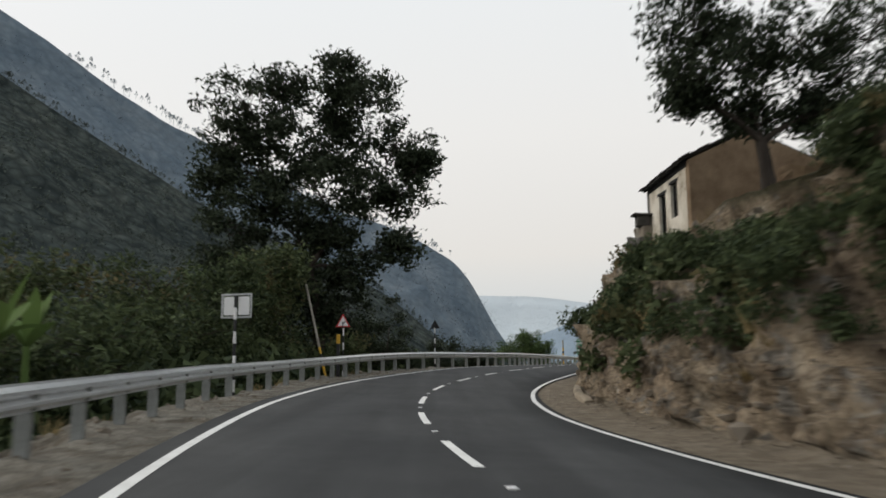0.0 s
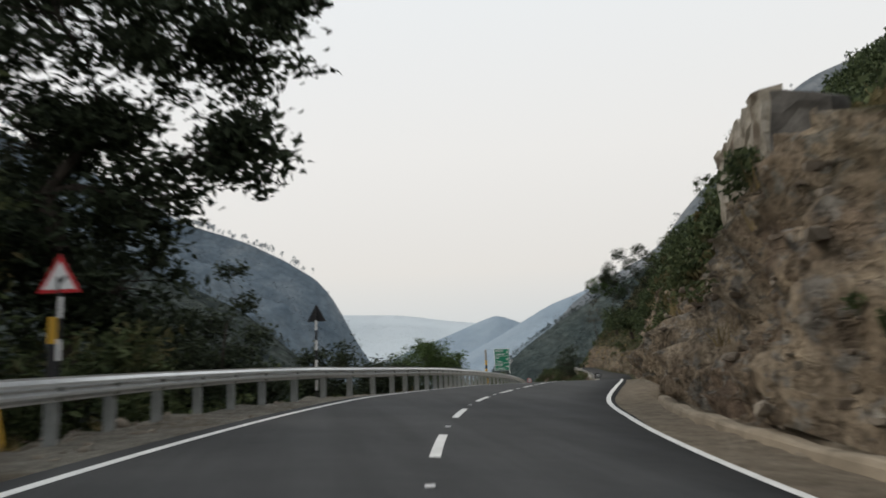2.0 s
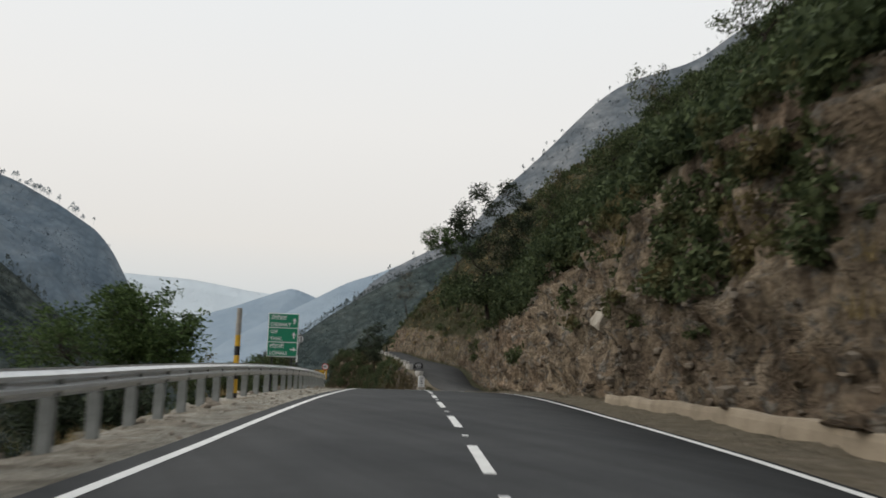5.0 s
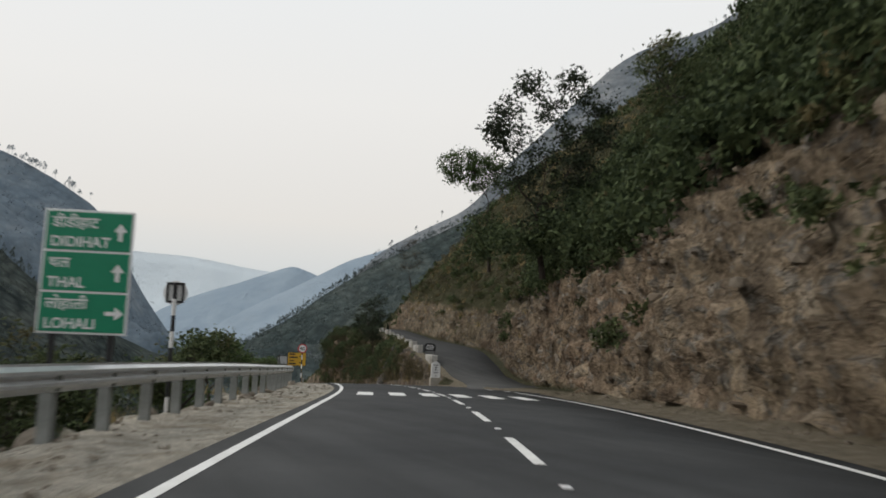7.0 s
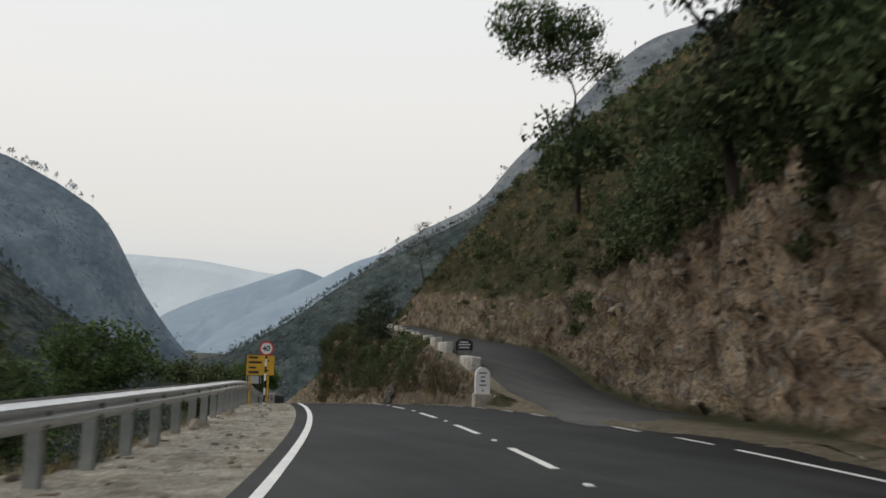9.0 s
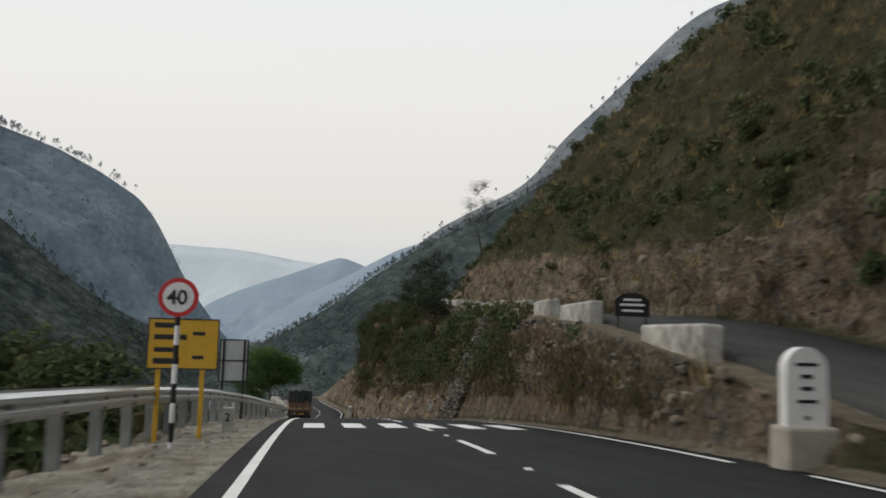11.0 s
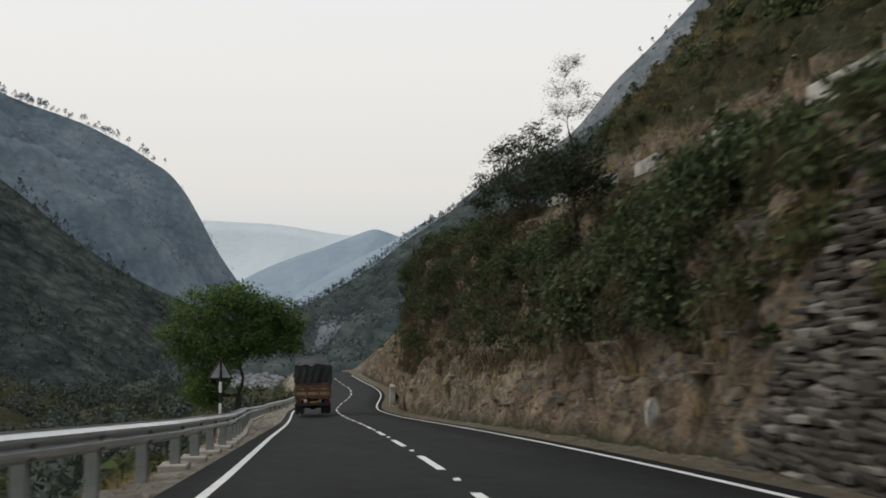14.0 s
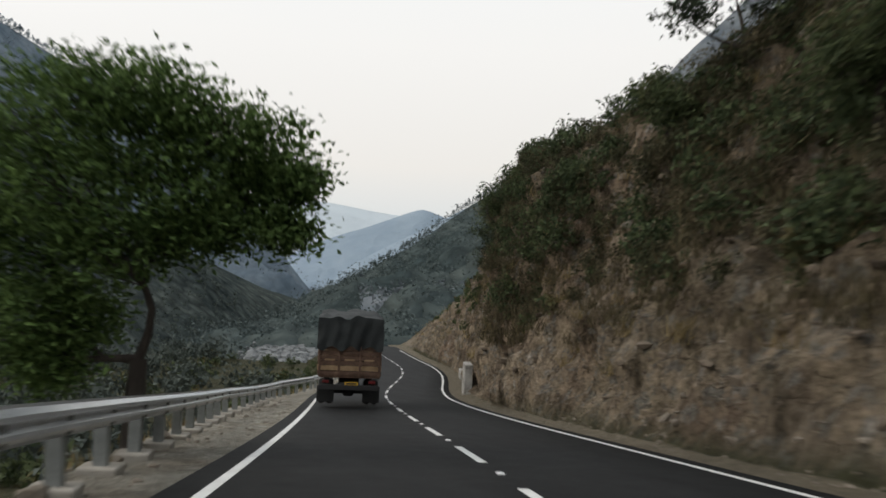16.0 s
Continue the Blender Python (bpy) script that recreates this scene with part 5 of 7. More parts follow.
riv_x = np.interp(pl[:, 1], [288, 340, 393, 463], [49.5, 54, 59, 68])
pl = pl[(pl[:, 1] < 275) | (np.abs(pl[:, 0] - riv_x) > 8)]
shrubs("gorge_woods", pl, rg_.uniform(1.8, 3.6, len(pl)), 30, 0.42, M_WOOD_NEAR, "dark woods on the far side of the gorge", rg_, 1.1, tris=True, sparse=True)
# the dark thicket of trees behind the barrier at the first bend
th = []
for k in range(24):
    s_ = rg_.uniform(4, 48)
    th.append(along(s_, rg_.uniform(-24, -9.5), -3.5, tilt=False) + (0, 0, rg_.uniform(-1.5, 3.2)))
shrubs("thicket", np.array(th), rg_.uniform(1.8, 3.2, len(th)), 300, 0.22, M_LEAF_DARK, "dense dark thicket of trees behind the barrier", rg_, 1.2)


def grass(name, places, blades, height, label, rng, material=M_GRASS, spread=0.16):
    q = np.repeat(places, blades, 0) + rng.normal(size=(len(places) * blades, 3)) * (spread, spread, 0.02)
    n = len(q)
    h = height * rng.uniform(0.5, 1.3, n)[:, None]
    lean = rng.normal(size=(n, 3)) * 0.45
    lean[:, 2] = 1
    a = rng.uniform(0, 2 * math.pi, n)
    side = np.stack([np.cos(a), np.sin(a), 0 * a], 1) * 0.018
    tip = q + lean * h
    v = np.stack([q - side, q + side, tip], 1).reshape(-1, 3)
    return tagged(from_arrays(name, v, np.arange(3 * n).reshape(n, 3), material), label, "grass", kind="stuff")


def w_grass(s, tag, steep, p):
    return np.where((tag > 5.3) & (tag < 8.3), 0.5 + np.clip(-cl_r, 0, 1), 0.0) * np.where(steep > 0.75, 0.2, 1) + np.where((tag > 3.1) & (tag < 4), 0.7, 0) * (s > 145) + np.where((tag > 7) & (tag < 8.3) & (s > 135), 0.9, 0)


pl, sl = scatter("right", 3600, w_grass, rg_)
grass("dry_grass", pl, 26, 0.65, "tufts of dry straw-coloured grass on the slope", rg_)
pl, sl = scatter("right", 2100, lambda s, tag, steep, p: np.where((tag > 3.2) & (tag < np.where(s < 216, 3.80, 4.0)), 1.0, 0) * np.where(s < 175, 1.3, np.where(s < 184, 0.06, 1.0)) * (s > 149) * (s < 262) * np.clip(0.7 + cl_r, 0.15, 1.4), rg_)
grass("bank_brush", pl, 30, 0.55, "tall dry brown brush covering the bank", rg_, M_BRUSH, 0.30)
pl, sl = scatter("left", 420, lambda s, tag, steep, p: np.where((tag > 3.0) & (tag < 4.6), 1.0, 0.0), rg_)
grass("verge_grass", pl, 26, 0.28, "thin dry grass along the verge", rg_)

# woods on the middle-distance hills, and pines along the crests
def woods(name, p, count, size, material, label, rng, v0=6, tall=1.0, blobs=12, blade=0.6):
    rows = p[v0:]
    m, k = rows.shape[:2]
    i, j = rng.randint(m, size=count), rng.randint(k, size=count)
    c = rows[i, j] + rng.normal(size=(count, 3)) * size * (1.5, 1.5, 0.0)
    q = np.repeat(c, blobs, 0) + rng.normal(size=(count * blobs, 3)) * size * (0.45, 0.45, 0.5 * tall) + (0, 0, size * 0.5 * tall)
    v, f = leaf_tris(q, size * blade * rng.uniform(0.65, 1.3, len(q)), rng, 0.9)
    return tagged(from_arrays(name, v, f, material), label, "woods", kind="stuff")


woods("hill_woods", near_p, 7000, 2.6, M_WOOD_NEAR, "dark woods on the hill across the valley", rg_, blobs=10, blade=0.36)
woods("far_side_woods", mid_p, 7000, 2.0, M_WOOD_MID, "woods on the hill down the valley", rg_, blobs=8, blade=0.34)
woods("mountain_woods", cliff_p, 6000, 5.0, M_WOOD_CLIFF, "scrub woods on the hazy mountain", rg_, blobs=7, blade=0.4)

# ridge leaves are blue-grey because the haze is painted into them
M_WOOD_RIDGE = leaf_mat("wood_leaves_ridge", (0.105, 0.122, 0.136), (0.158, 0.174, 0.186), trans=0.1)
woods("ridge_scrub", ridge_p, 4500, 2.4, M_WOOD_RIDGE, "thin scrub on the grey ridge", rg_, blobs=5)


def crest_pines(name, crest, lo, hi, count, height, material, label, rng, m=26, blade=0.24):
    """Tall thin pines with tufted heads standing on a crest line."""
    vs, fs, off, cents, sizes = [], [], 0, [], []
    segs = []
    for k in range(count):
        u = lo + (hi - lo) * rng.rand()
        c = crest[int(u * (len(crest) - 1))] + rng.normal(size=3) * (height * 0.5, height * 0.5, 0)
        h = height * rng.uniform(0.55, 1.2)
        segs.append((c - (0, 0, h * 0.3), c + (0, 0, h), h * 0.022, h * 0.008))
        zz = rng.uniform(0.45, 1.02, m)
        rad = (1.12 - zz) * 0.42 * h
        a = rng.uniform(0, 2 * math.pi, m)
        cents.append(c + np.stack([np.cos(a) * rad, np.sin(a) * rad, zz * h], 1))
        sizes.append(np.full(m, h * blade))
    v, f = tube_net(segs)
    lv, lf = leaf_quads(np.vstack(cents), np.concatenate(sizes), 0.4, 0.6, rng)
    return tagged(from_arrays(name, np.vstack([v, lv]), np.vstack([f, lf + len(v)]), material), label, "pine trees", kind="stuff")


# the haze before the crest lies in the needle colour itself
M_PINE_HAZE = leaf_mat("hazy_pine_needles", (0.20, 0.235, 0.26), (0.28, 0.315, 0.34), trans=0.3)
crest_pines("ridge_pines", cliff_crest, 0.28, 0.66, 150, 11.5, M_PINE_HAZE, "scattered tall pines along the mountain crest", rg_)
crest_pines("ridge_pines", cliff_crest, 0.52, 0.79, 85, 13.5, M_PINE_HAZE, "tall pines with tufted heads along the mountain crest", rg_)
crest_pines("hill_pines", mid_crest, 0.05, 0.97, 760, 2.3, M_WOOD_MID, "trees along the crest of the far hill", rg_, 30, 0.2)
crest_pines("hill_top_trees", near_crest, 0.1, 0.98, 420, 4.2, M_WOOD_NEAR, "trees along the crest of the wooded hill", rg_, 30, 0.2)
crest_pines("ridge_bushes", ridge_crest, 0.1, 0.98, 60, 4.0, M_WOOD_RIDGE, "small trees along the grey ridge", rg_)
# dark conifers on the shoulder of the roadside hill
for k in range(26):
    s_, d_ = 254 + 1.9 * k * rg_.uniform(0.85, 1.0), rg_.uniform(14, 22)
    g_ = ground_at(s_, d_)
    h_ = rg_.uniform(2.6, 4.4)
    cf = thing("conifer", Matrix.Translation(g_), "dark narrow conifer on the shoulder of the hill", "tree", "conifers")
    bm = bmesh.new()
    rod(bm, (0, 0, -0.5), (0, 0, h_ * 0.95), 0.13, 0.02, 7)
    part("trunk", bm, M_BARK, cf)
    m_ = 900
    zz = rg_.rand(m_) ** 0.8
    rad_ = (1.03 - zz) * 0.24 * h_ * (0.45 + 0.55 * np.abs(np.sin(zz * 24))) * rg_.uniform(0.5, 1.05, m_)
    a_ = rg_.uniform(0, 2 * math.pi, m_)
    lv, lf = leaf_tris(np.stack([np.cos(a_) * rad_, np.sin(a_) * rad_, h_ * (0.1 + 0.9 * zz)], 1), 0.30 * rg_.uniform(0.7, 1.3, m_), rg_, 0.5)
    from_arrays("crown", lv, lf, M_PINE, cf)


# ---- roadside signs ----
def beside(s, d, h=0.0, turn=0.0):
    """A pose beside the road: x to the right, y along it."""
    return Matrix.Translation(along(s, d, h)) @ pose(0, 0, 0, 0, 0, heading(s) + turn)


def banded_pole(top, x, z0, z1, r=0.035, first=0):
    """A pole painted in black and white bands, one mesh a band."""
    n = max(2, round((z1 - z0) / 0.32))
    for k in range(n):
        bm = bmesh.new()
        rod(bm, (x, 0, z0 + (z1 - z0) * k / n), (x, 0, z0 + (z1 - z0) * (k + 1) / n), r)
        part("pole_band", bm, (M_BLACK, M_WHITE)[(k + first) % 2], top)


def plate(name, w, h, z, y, material, top, x=0.0, bevel=0.01, t=0.012):
    bm = bmesh.new()
    box(bm, (w, t, h), (x, y, z), bevel=min(bevel, t * 0.4))
    return part(name, bm, material, top)


def frame_bars(top, w, h, z, y, material, bar=0.035, x=0.0):
    for nm, sz, at in (("frame_bar", (w + bar, 0.03, bar), (x, y, z + h / 2)), ("frame_bar", (w + bar, 0.03, bar), (x, y, z - h / 2)),
                       ("frame_bar", (bar, 0.03, h - bar), (x - w / 2, y, z)), ("frame_bar", (bar, 0.03, h - bar), (x + w / 2, y, z))):
        bm = bmesh.new()
        box(bm, sz, at, bevel=0.004)
        part(nm, bm, material, top)


def text_bars(top, rows, y, material):
    """Unreadable writing as bars: (x, z, width, height)."""
    for x, z, w, h in rows:
        bm = bmesh.new()
        box(bm, (w, 0.004, h), (x, y, z))
        part("text_bar", bm, material, top)


def arrow(top, x, z, size, y, right=False):
    pts = [(-0.11, -0.5), (0.11, -0.5), (0.11, 0.02), (0.36, 0.02), (0, 0.5), (-0.36, 0.02), (-0.11, 0.02)]
    if right:
        pts = [(b, -a) for a, b in pts]
    bm = bmesh.new()
    poly(bm, [(x + a * size, y, z + b * size) for a, b in pts], 0.004, (0, -1, 0))
    part("arrow", bm, M_WHITE, top)


def direction_sign():
    top = thing("direction_sign", beside(100.5, -6.4, 0.0, 4), "green direction sign with white place names and arrows", "road sign")
    z0 = 2.24
    for x in (-0.42, 0.42):
        bm = bmesh.new()
        box(bm, (0.08, 0.08, 3.2), (x, 0.06, 1.35), bevel=0.01)
        part("sign_post", bm, M_BLACK, top)
    plate("backing", 1.30, 1.86, z0, 0.0, M_WHITE, top, t=0.02)
    for k, (hin, eng, right) in enumerate((("डीडीहाट", "DIDIHAT", False), ("थल", "THAL", False), ("लोहाली", "LOHALI", True))):
        zc = z0 + 0.61 - 0.61 * k
        plate("panel", 1.23, 0.575, zc, -0.012, M_GREEN_SIGN, top, t=0.012)
        face = pose(0, 0, 0, 90, 0, 0)
        writing("place_name", eng, 0.215, M_WHITE, top, Matrix.Translation((-0.54, -0.022, zc - 0.235)) @ face, 0.004)
        writing("place_name", hin, 0.225, M_WHITE, top, Matrix.Translation((-0.54, -0.022, zc + 0.055)) @ face, 0.003)
        arrow(top, 0.46, zc, 0.27, -0.021, right)


direction_sign()


def triangle(top, z, side, y, material, name="plate", t=0.012, grow=1.0):
    h = side * 0.866
    c = z - h * 2 / 3
    pts = [(0, y, c + h * 2 / 3 * grow), (-side / 2 * grow, y, c - h / 3 * grow), (side / 2 * grow, y, c - h / 3 * grow)]
    bm = bmesh.new()
    poly(bm, pts, t, (0, -1, 0))
    return part(name, bm, material, top)


warn = thing("warning_sign", beside(37.5, -5.95), "red-bordered triangular warning sign with a side-road symbol", "road sign")
banded_pole(warn, 0, -0.6, 2.4, 0.035)
triangle(warn, 2.75, 0.72, -0.05, M_RED, "border")
triangle(warn, 2.75, 0.72, -0.064, M_WHITE, "face", 0.004, 0.74)
for sz, at, rt in (((0.05, 0.004, 0.26), (-0.01, -0.070, 2.25), (0, 0, 0)), ((0.045, 0.004, 0.17), (0.06, -0.070, 2.33), (0, 45, 0))):
    bm = bmesh.new()
    box(bm, sz, at, rt)
    part("symbol_stroke", bm, M_BLACK, warn)
back = thing("warning_sign", beside(50.7, -5.45), "black back of a triangular warning sign on a banded pole", "road sign")
banded_pole(back, 0, -0.8, 2.7, 0.04)
triangle(back, 2.92, 0.66, 0.05, M_BLACK, "back_plate")
back3 = thing("warning_sign", beside(197.2, -4.95, 0, 10), "pale back of a triangular sign in a black frame", "road sign")
banded_pole(back3, 0, -0.9, 2.05, 0.045, 0)
triangle(back3, 2.42, 0.70, 0.062, M_ALU, "back_plate")
for k in range(3):
    a0, a1 = radians(90 + 120 * k), radians(210 + 120 * k)
    bm = bmesh.new()
    rod(bm, (0.40 * math.cos(a0), 0.035, 2.02 + 0.40 * math.sin(a0)), (0.40 * math.cos(a1), 0.035, 2.02 + 0.40 * math.sin(a1)), 0.022, sides=6)
    part("frame_bar", bm, M_BLACK, back3)
bm = bmesh.new()
box(bm, (0.06, 0.03, 0.55), (0, 0.0, 2.12), bevel=0.004)
part("bracket", bm, M_BLACK, back3)

board = thing("framed_sign", beside(22.9, -5.25, -0.2, -14), "back of a white board in a frame on a banded pole", "road sign")
banded_pole(board, 0, -0.8, 2.88, 0.045)
for x in (-0.25, 0.25):
    plate("panel", 0.35, 0.52, 2.60, 0.06, M_WHITE, board, x * 0.9)
frame_bars(board, 0.90, 0.64, 2.60, 0.06, M_ALU, 0.05)

disc = thing("round_sign", beside(105.1, -6.35), "pale round sign seen from behind with a dark bracket", "road sign")
banded_pole(disc, 0, -0.8, 2.5, 0.04, 1)
bm = bmesh.new()
rod(bm, (0, 0.045, 2.30), (0, 0.06, 2.30), 0.25, sides=32)
part("disc", bm, M_WHITE, disc)
frame_bars(disc, 0.31, 0.37, 2.30, 0.02, M_BLACK, 0.05)

speed = thing("speed_limit_sign", beside(149.7, -5.1), "round speed limit sign with a red ring on a banded pole", "road sign")
banded_pole(speed, 0, -0.6, 2.3, 0.045)
for nm, r, y, mt in (("ring", 0.33, -0.05, M_RED), ("face", 0.255, -0.058, M_WHITE)):
    bm = bmesh.new()
    rod(bm, (0, y, 2.46), (0, y - 0.012, 2.46), r, sides=40)
    part(nm, bm, mt, speed)
writing("number", "40", 0.34, M_BLACK, speed, Matrix.Translation((-0.19, -0.074, 2.345)) @ pose(0, 0, 0, 90, 0, 0), 0.008)

info = thing("yellow_board", beside(152.2, -5.4, -0.05, 3), "yellow information board with four lines of black writing", "road sign")
for x in (-0.42, 0.42):
    bm = bmesh.new()
    box(bm, (0.09, 0.09, 2.7), (x, 0.05, 0.9), bevel=0.01)
    part("sign_post", bm, M_YELLOW, info)
plate("panel", 1.34, 0.98, 1.84, 0.0, M_YELLOW_SIGN, info, 0.03)
frame_bars(info, 1.34, 0.98, 1.84, 0.0, M_BLACK, 0.025, 0.03)
text_bars(info, [(-0.32, 2.2, 0.42, 0.10), (0.32, 2.05, 0.24, 0.07), (-0.22, 1.97, 0.62, 0.10), (-0.34, 1.72, 0.36, 0.09), (0.32, 1.58, 0.22, 0.07), (-0.28, 1.50, 0.50, 0.11)], -0.009, M_BLACK)

rear = thing("tall_sign", beside(169.2, -6.0, 0, 4), "back of a tall board in a black steel frame", "road sign")
for x in (-0.40, 0.40):
    bm = bmesh.new()
    box(bm, (0.09, 0.09, 3.9), (x, -0.03, 1.15), bevel=0.01)
    part("sign_post", bm, M_BLACK, rear)
for z in (1.85, 2.66):
    plate("panel", 1.02, 0.76, z, 0.05, M_ALU, rear)
frame_bars(rear, 1.08, 1.66, 2.25, 0.05, M_BLACK, 0.05)
bm = bmesh.new()
box(bm, (1.05, 0.03, 0.05), (0, 0.035, 2.25))
part("frame_bar", bm, M_BLACK, rear)

bollard = thing("banded_post", beside(89.6, -6.0), "tall concrete post with yellow and black bands at its foot", "post")
for z0, z1, mt in ((-0.8, 0.05, M_BLACK), (0.05, 0.45, M_YELLOW), (0.45, 0.85, M_BLACK), (0.85, 1.15, M_YELLOW), (1.15, 1.42, M_BLACK), (1.42, 1.75, M_YELLOW), (1.75, 2.55, M_CONCRETE)):
    bm = bmesh.new()
    rod(bm, (0.0, 0, z0), (0.0, 0, z1), 0.088 - 0.005 * z0, 0.088 - 0.005 * z1, 16)
    part("post_band", bm, mt, bollard)

lean = thing("leaning_pole", Matrix.Translation((-5.4, 43.2, -0.4)), "pale leaning pole with a yellow foot", "pole")
for a_, b_, mt in ((0.0, 0.45, M_YELLOW), (0.45, 0.56, M_BLACK), (0.56, 0.66, M_YELLOW), (0.66, 1.6, M_CONCRETE)):
    bm = bmesh.new()
    v0, v1 = Vector((0, 0, 0)), Vector((-0.75, 0.2, 3.2))
    rod(bm, v0 + (v1 - v0) * a_, v0 + (v1 - v0) * b_, 0.06, 0.055)
    part("pole_length", bm, mt, lean)
stub = thing("short_post", Matrix.Translation((-5.1, 44.1, -0.1)), "short post with a yellow head", "post")
for z0, z1, mt in ((0, 2.0, M_BLACK), (2.0, 2.45, M_YELLOW)):
    bm = bmesh.new()
    box(bm, (0.16, 0.16, z1 - z0), (0, 0, (z0 + z1) / 2), bevel=0.01)
    part("post_band", bm, mt, stub)

marker = thing("kilometre_marker", beside(155.5, -4.75), "small white marker post with a black number", "marker")
bm = bmesh.new()
box(bm, (0.28, 0.14, 0.75), (0, 0, 0.12), bevel=0.03)
part("block", bm, M_WHITEWASH, marker)
writing("number", "2", 0.26, M_BLACK, marker, Matrix.Translation((-0.075, -0.073, 0.18)) @ pose(0, 0, 0, 90, 0, 0), 0.004)


def milestone():
    top = thing("milestone", beside(146.2, 4.15, 0.55, 0), "white round-topped milestone with black lettering", "milestone")
    pts = [(-0.32, 0.09, -0.2), (0.32, 0.09, -0.2), (0.32, 0.09, 0.85)] + [(0.32 * math.cos(a), 0.09, 0.85 + 0.32 * math.sin(a)) for a in np.linspace(0.2, math.pi - 0.2, 12)] + [(-0.32, 0.09, 0.85)]
    bm = bmesh.new()
    poly(bm, pts, 0.18, (0, -1, 0))
    part("stone", bm, M_WHITE, top)
    text_bars(top, [(0, 0.92, 0.34, 0.05), (0, 0.75, 0.18, 0.06), (0, 0.58, 0.20, 0.06), (0, 0.40, 0.30, 0.05), (0, 0.17, 0.08, 0.06)], -0.094, M_BLACK)
    bm = bmesh.new()
    box(bm, (0.8, 0.5, 1.1), (0, 0, -0.5), bevel=0.05)
    part("plinth", bm, M_CONCRETE, top)


milestone()


def parapets():
    spans = ((150.4, 153.9), (158.0, 161.6), (164.5, 167.1), (169.8, 172.4), (175.4, 179.2), (184.2, 186.6), (190.6, 192.6), (197.3, 199.5), (203.9, 207.1), (213.0, 216.0))
    for k, (a, b) in enumerate(spans):
        sm = (a + b) / 2
        d = float(np.interp(sm, S_G, low_top_d)) + 0.35
        h = float(np.interp(sm, S_G, low_top_h))
        top = thing("parapet_block", beside(sm, d, h), "whitewashed stone parapet block on the edge of the side road", "parapet", "parapet blocks")
        bm = bmesh.new()
        box(bm, (0.45, b - a, 0.85), (0, 0, 0.15), (0, 0, -3), bevel=0.06)
        for v in bm.verts:
            v.co += Vector(noise.noise_vector(v.co * 1.7 + Vector((k * 5, 0, 0)))) * 0.05
        part("block", bm, M_WHITEWASH, top)


parapets()
name_board = thing("name_board", beside(156.7, 5.75, float(np.interp(156.7, S_G, low_top_h))), "small black arched board with white writing", "sign board")
for x in (-0.4, 0.4):
    bm = bmesh.new()
    rod(bm, (x, 0, -0.5), (x, 0, 0.85), 0.025)
    part("leg", bm, M_BLACK, name_board)
bm = bmesh.new()
poly(bm, [(-0.5, 0, 0.35), (0.5, 0, 0.35), (0.5, 0, 0.80), (0.3, 0, 0.95), (0, 0, 1.0), (-0.3, 0, 0.95), (-0.5, 0, 0.80)], 0.03, (0, -1, 0))
part("panel", bm, M_BLACK, name_board)
text_bars(name_board, [(0, 0.81, 0.5, 0.06), (0, 0.67, 0.7, 0.06), (0, 0.51, 0.6, 0.06)], -0.033, M_WHITE)
for s_, d_, w_, l_, h_ in ((247.0, 4.9, 0.5, 2.2, 1.9), (251.0, 5.0, 0.35, 4.0, 0.5), (266.0, 5.1, 0.4, 3.5, 0.7)):
    wb = thing("edge_wall", beside(s_, d_), "short whitewashed wall at the foot of the cut", "wall", "edge walls")
    bm = bmesh.new()
    box(bm, (w_, l_, h_ + 0.4), (0, 0, h_ / 2 - 0.2), bevel=0.05)
    part("block", bm, M_WHITEWASH, wb)


# ---- the truck ahead ----
M_LAMP_RED = plain("dull_lamp_lens", (0.13, 0.012, 0.012), 0.35, 0, 0.3)


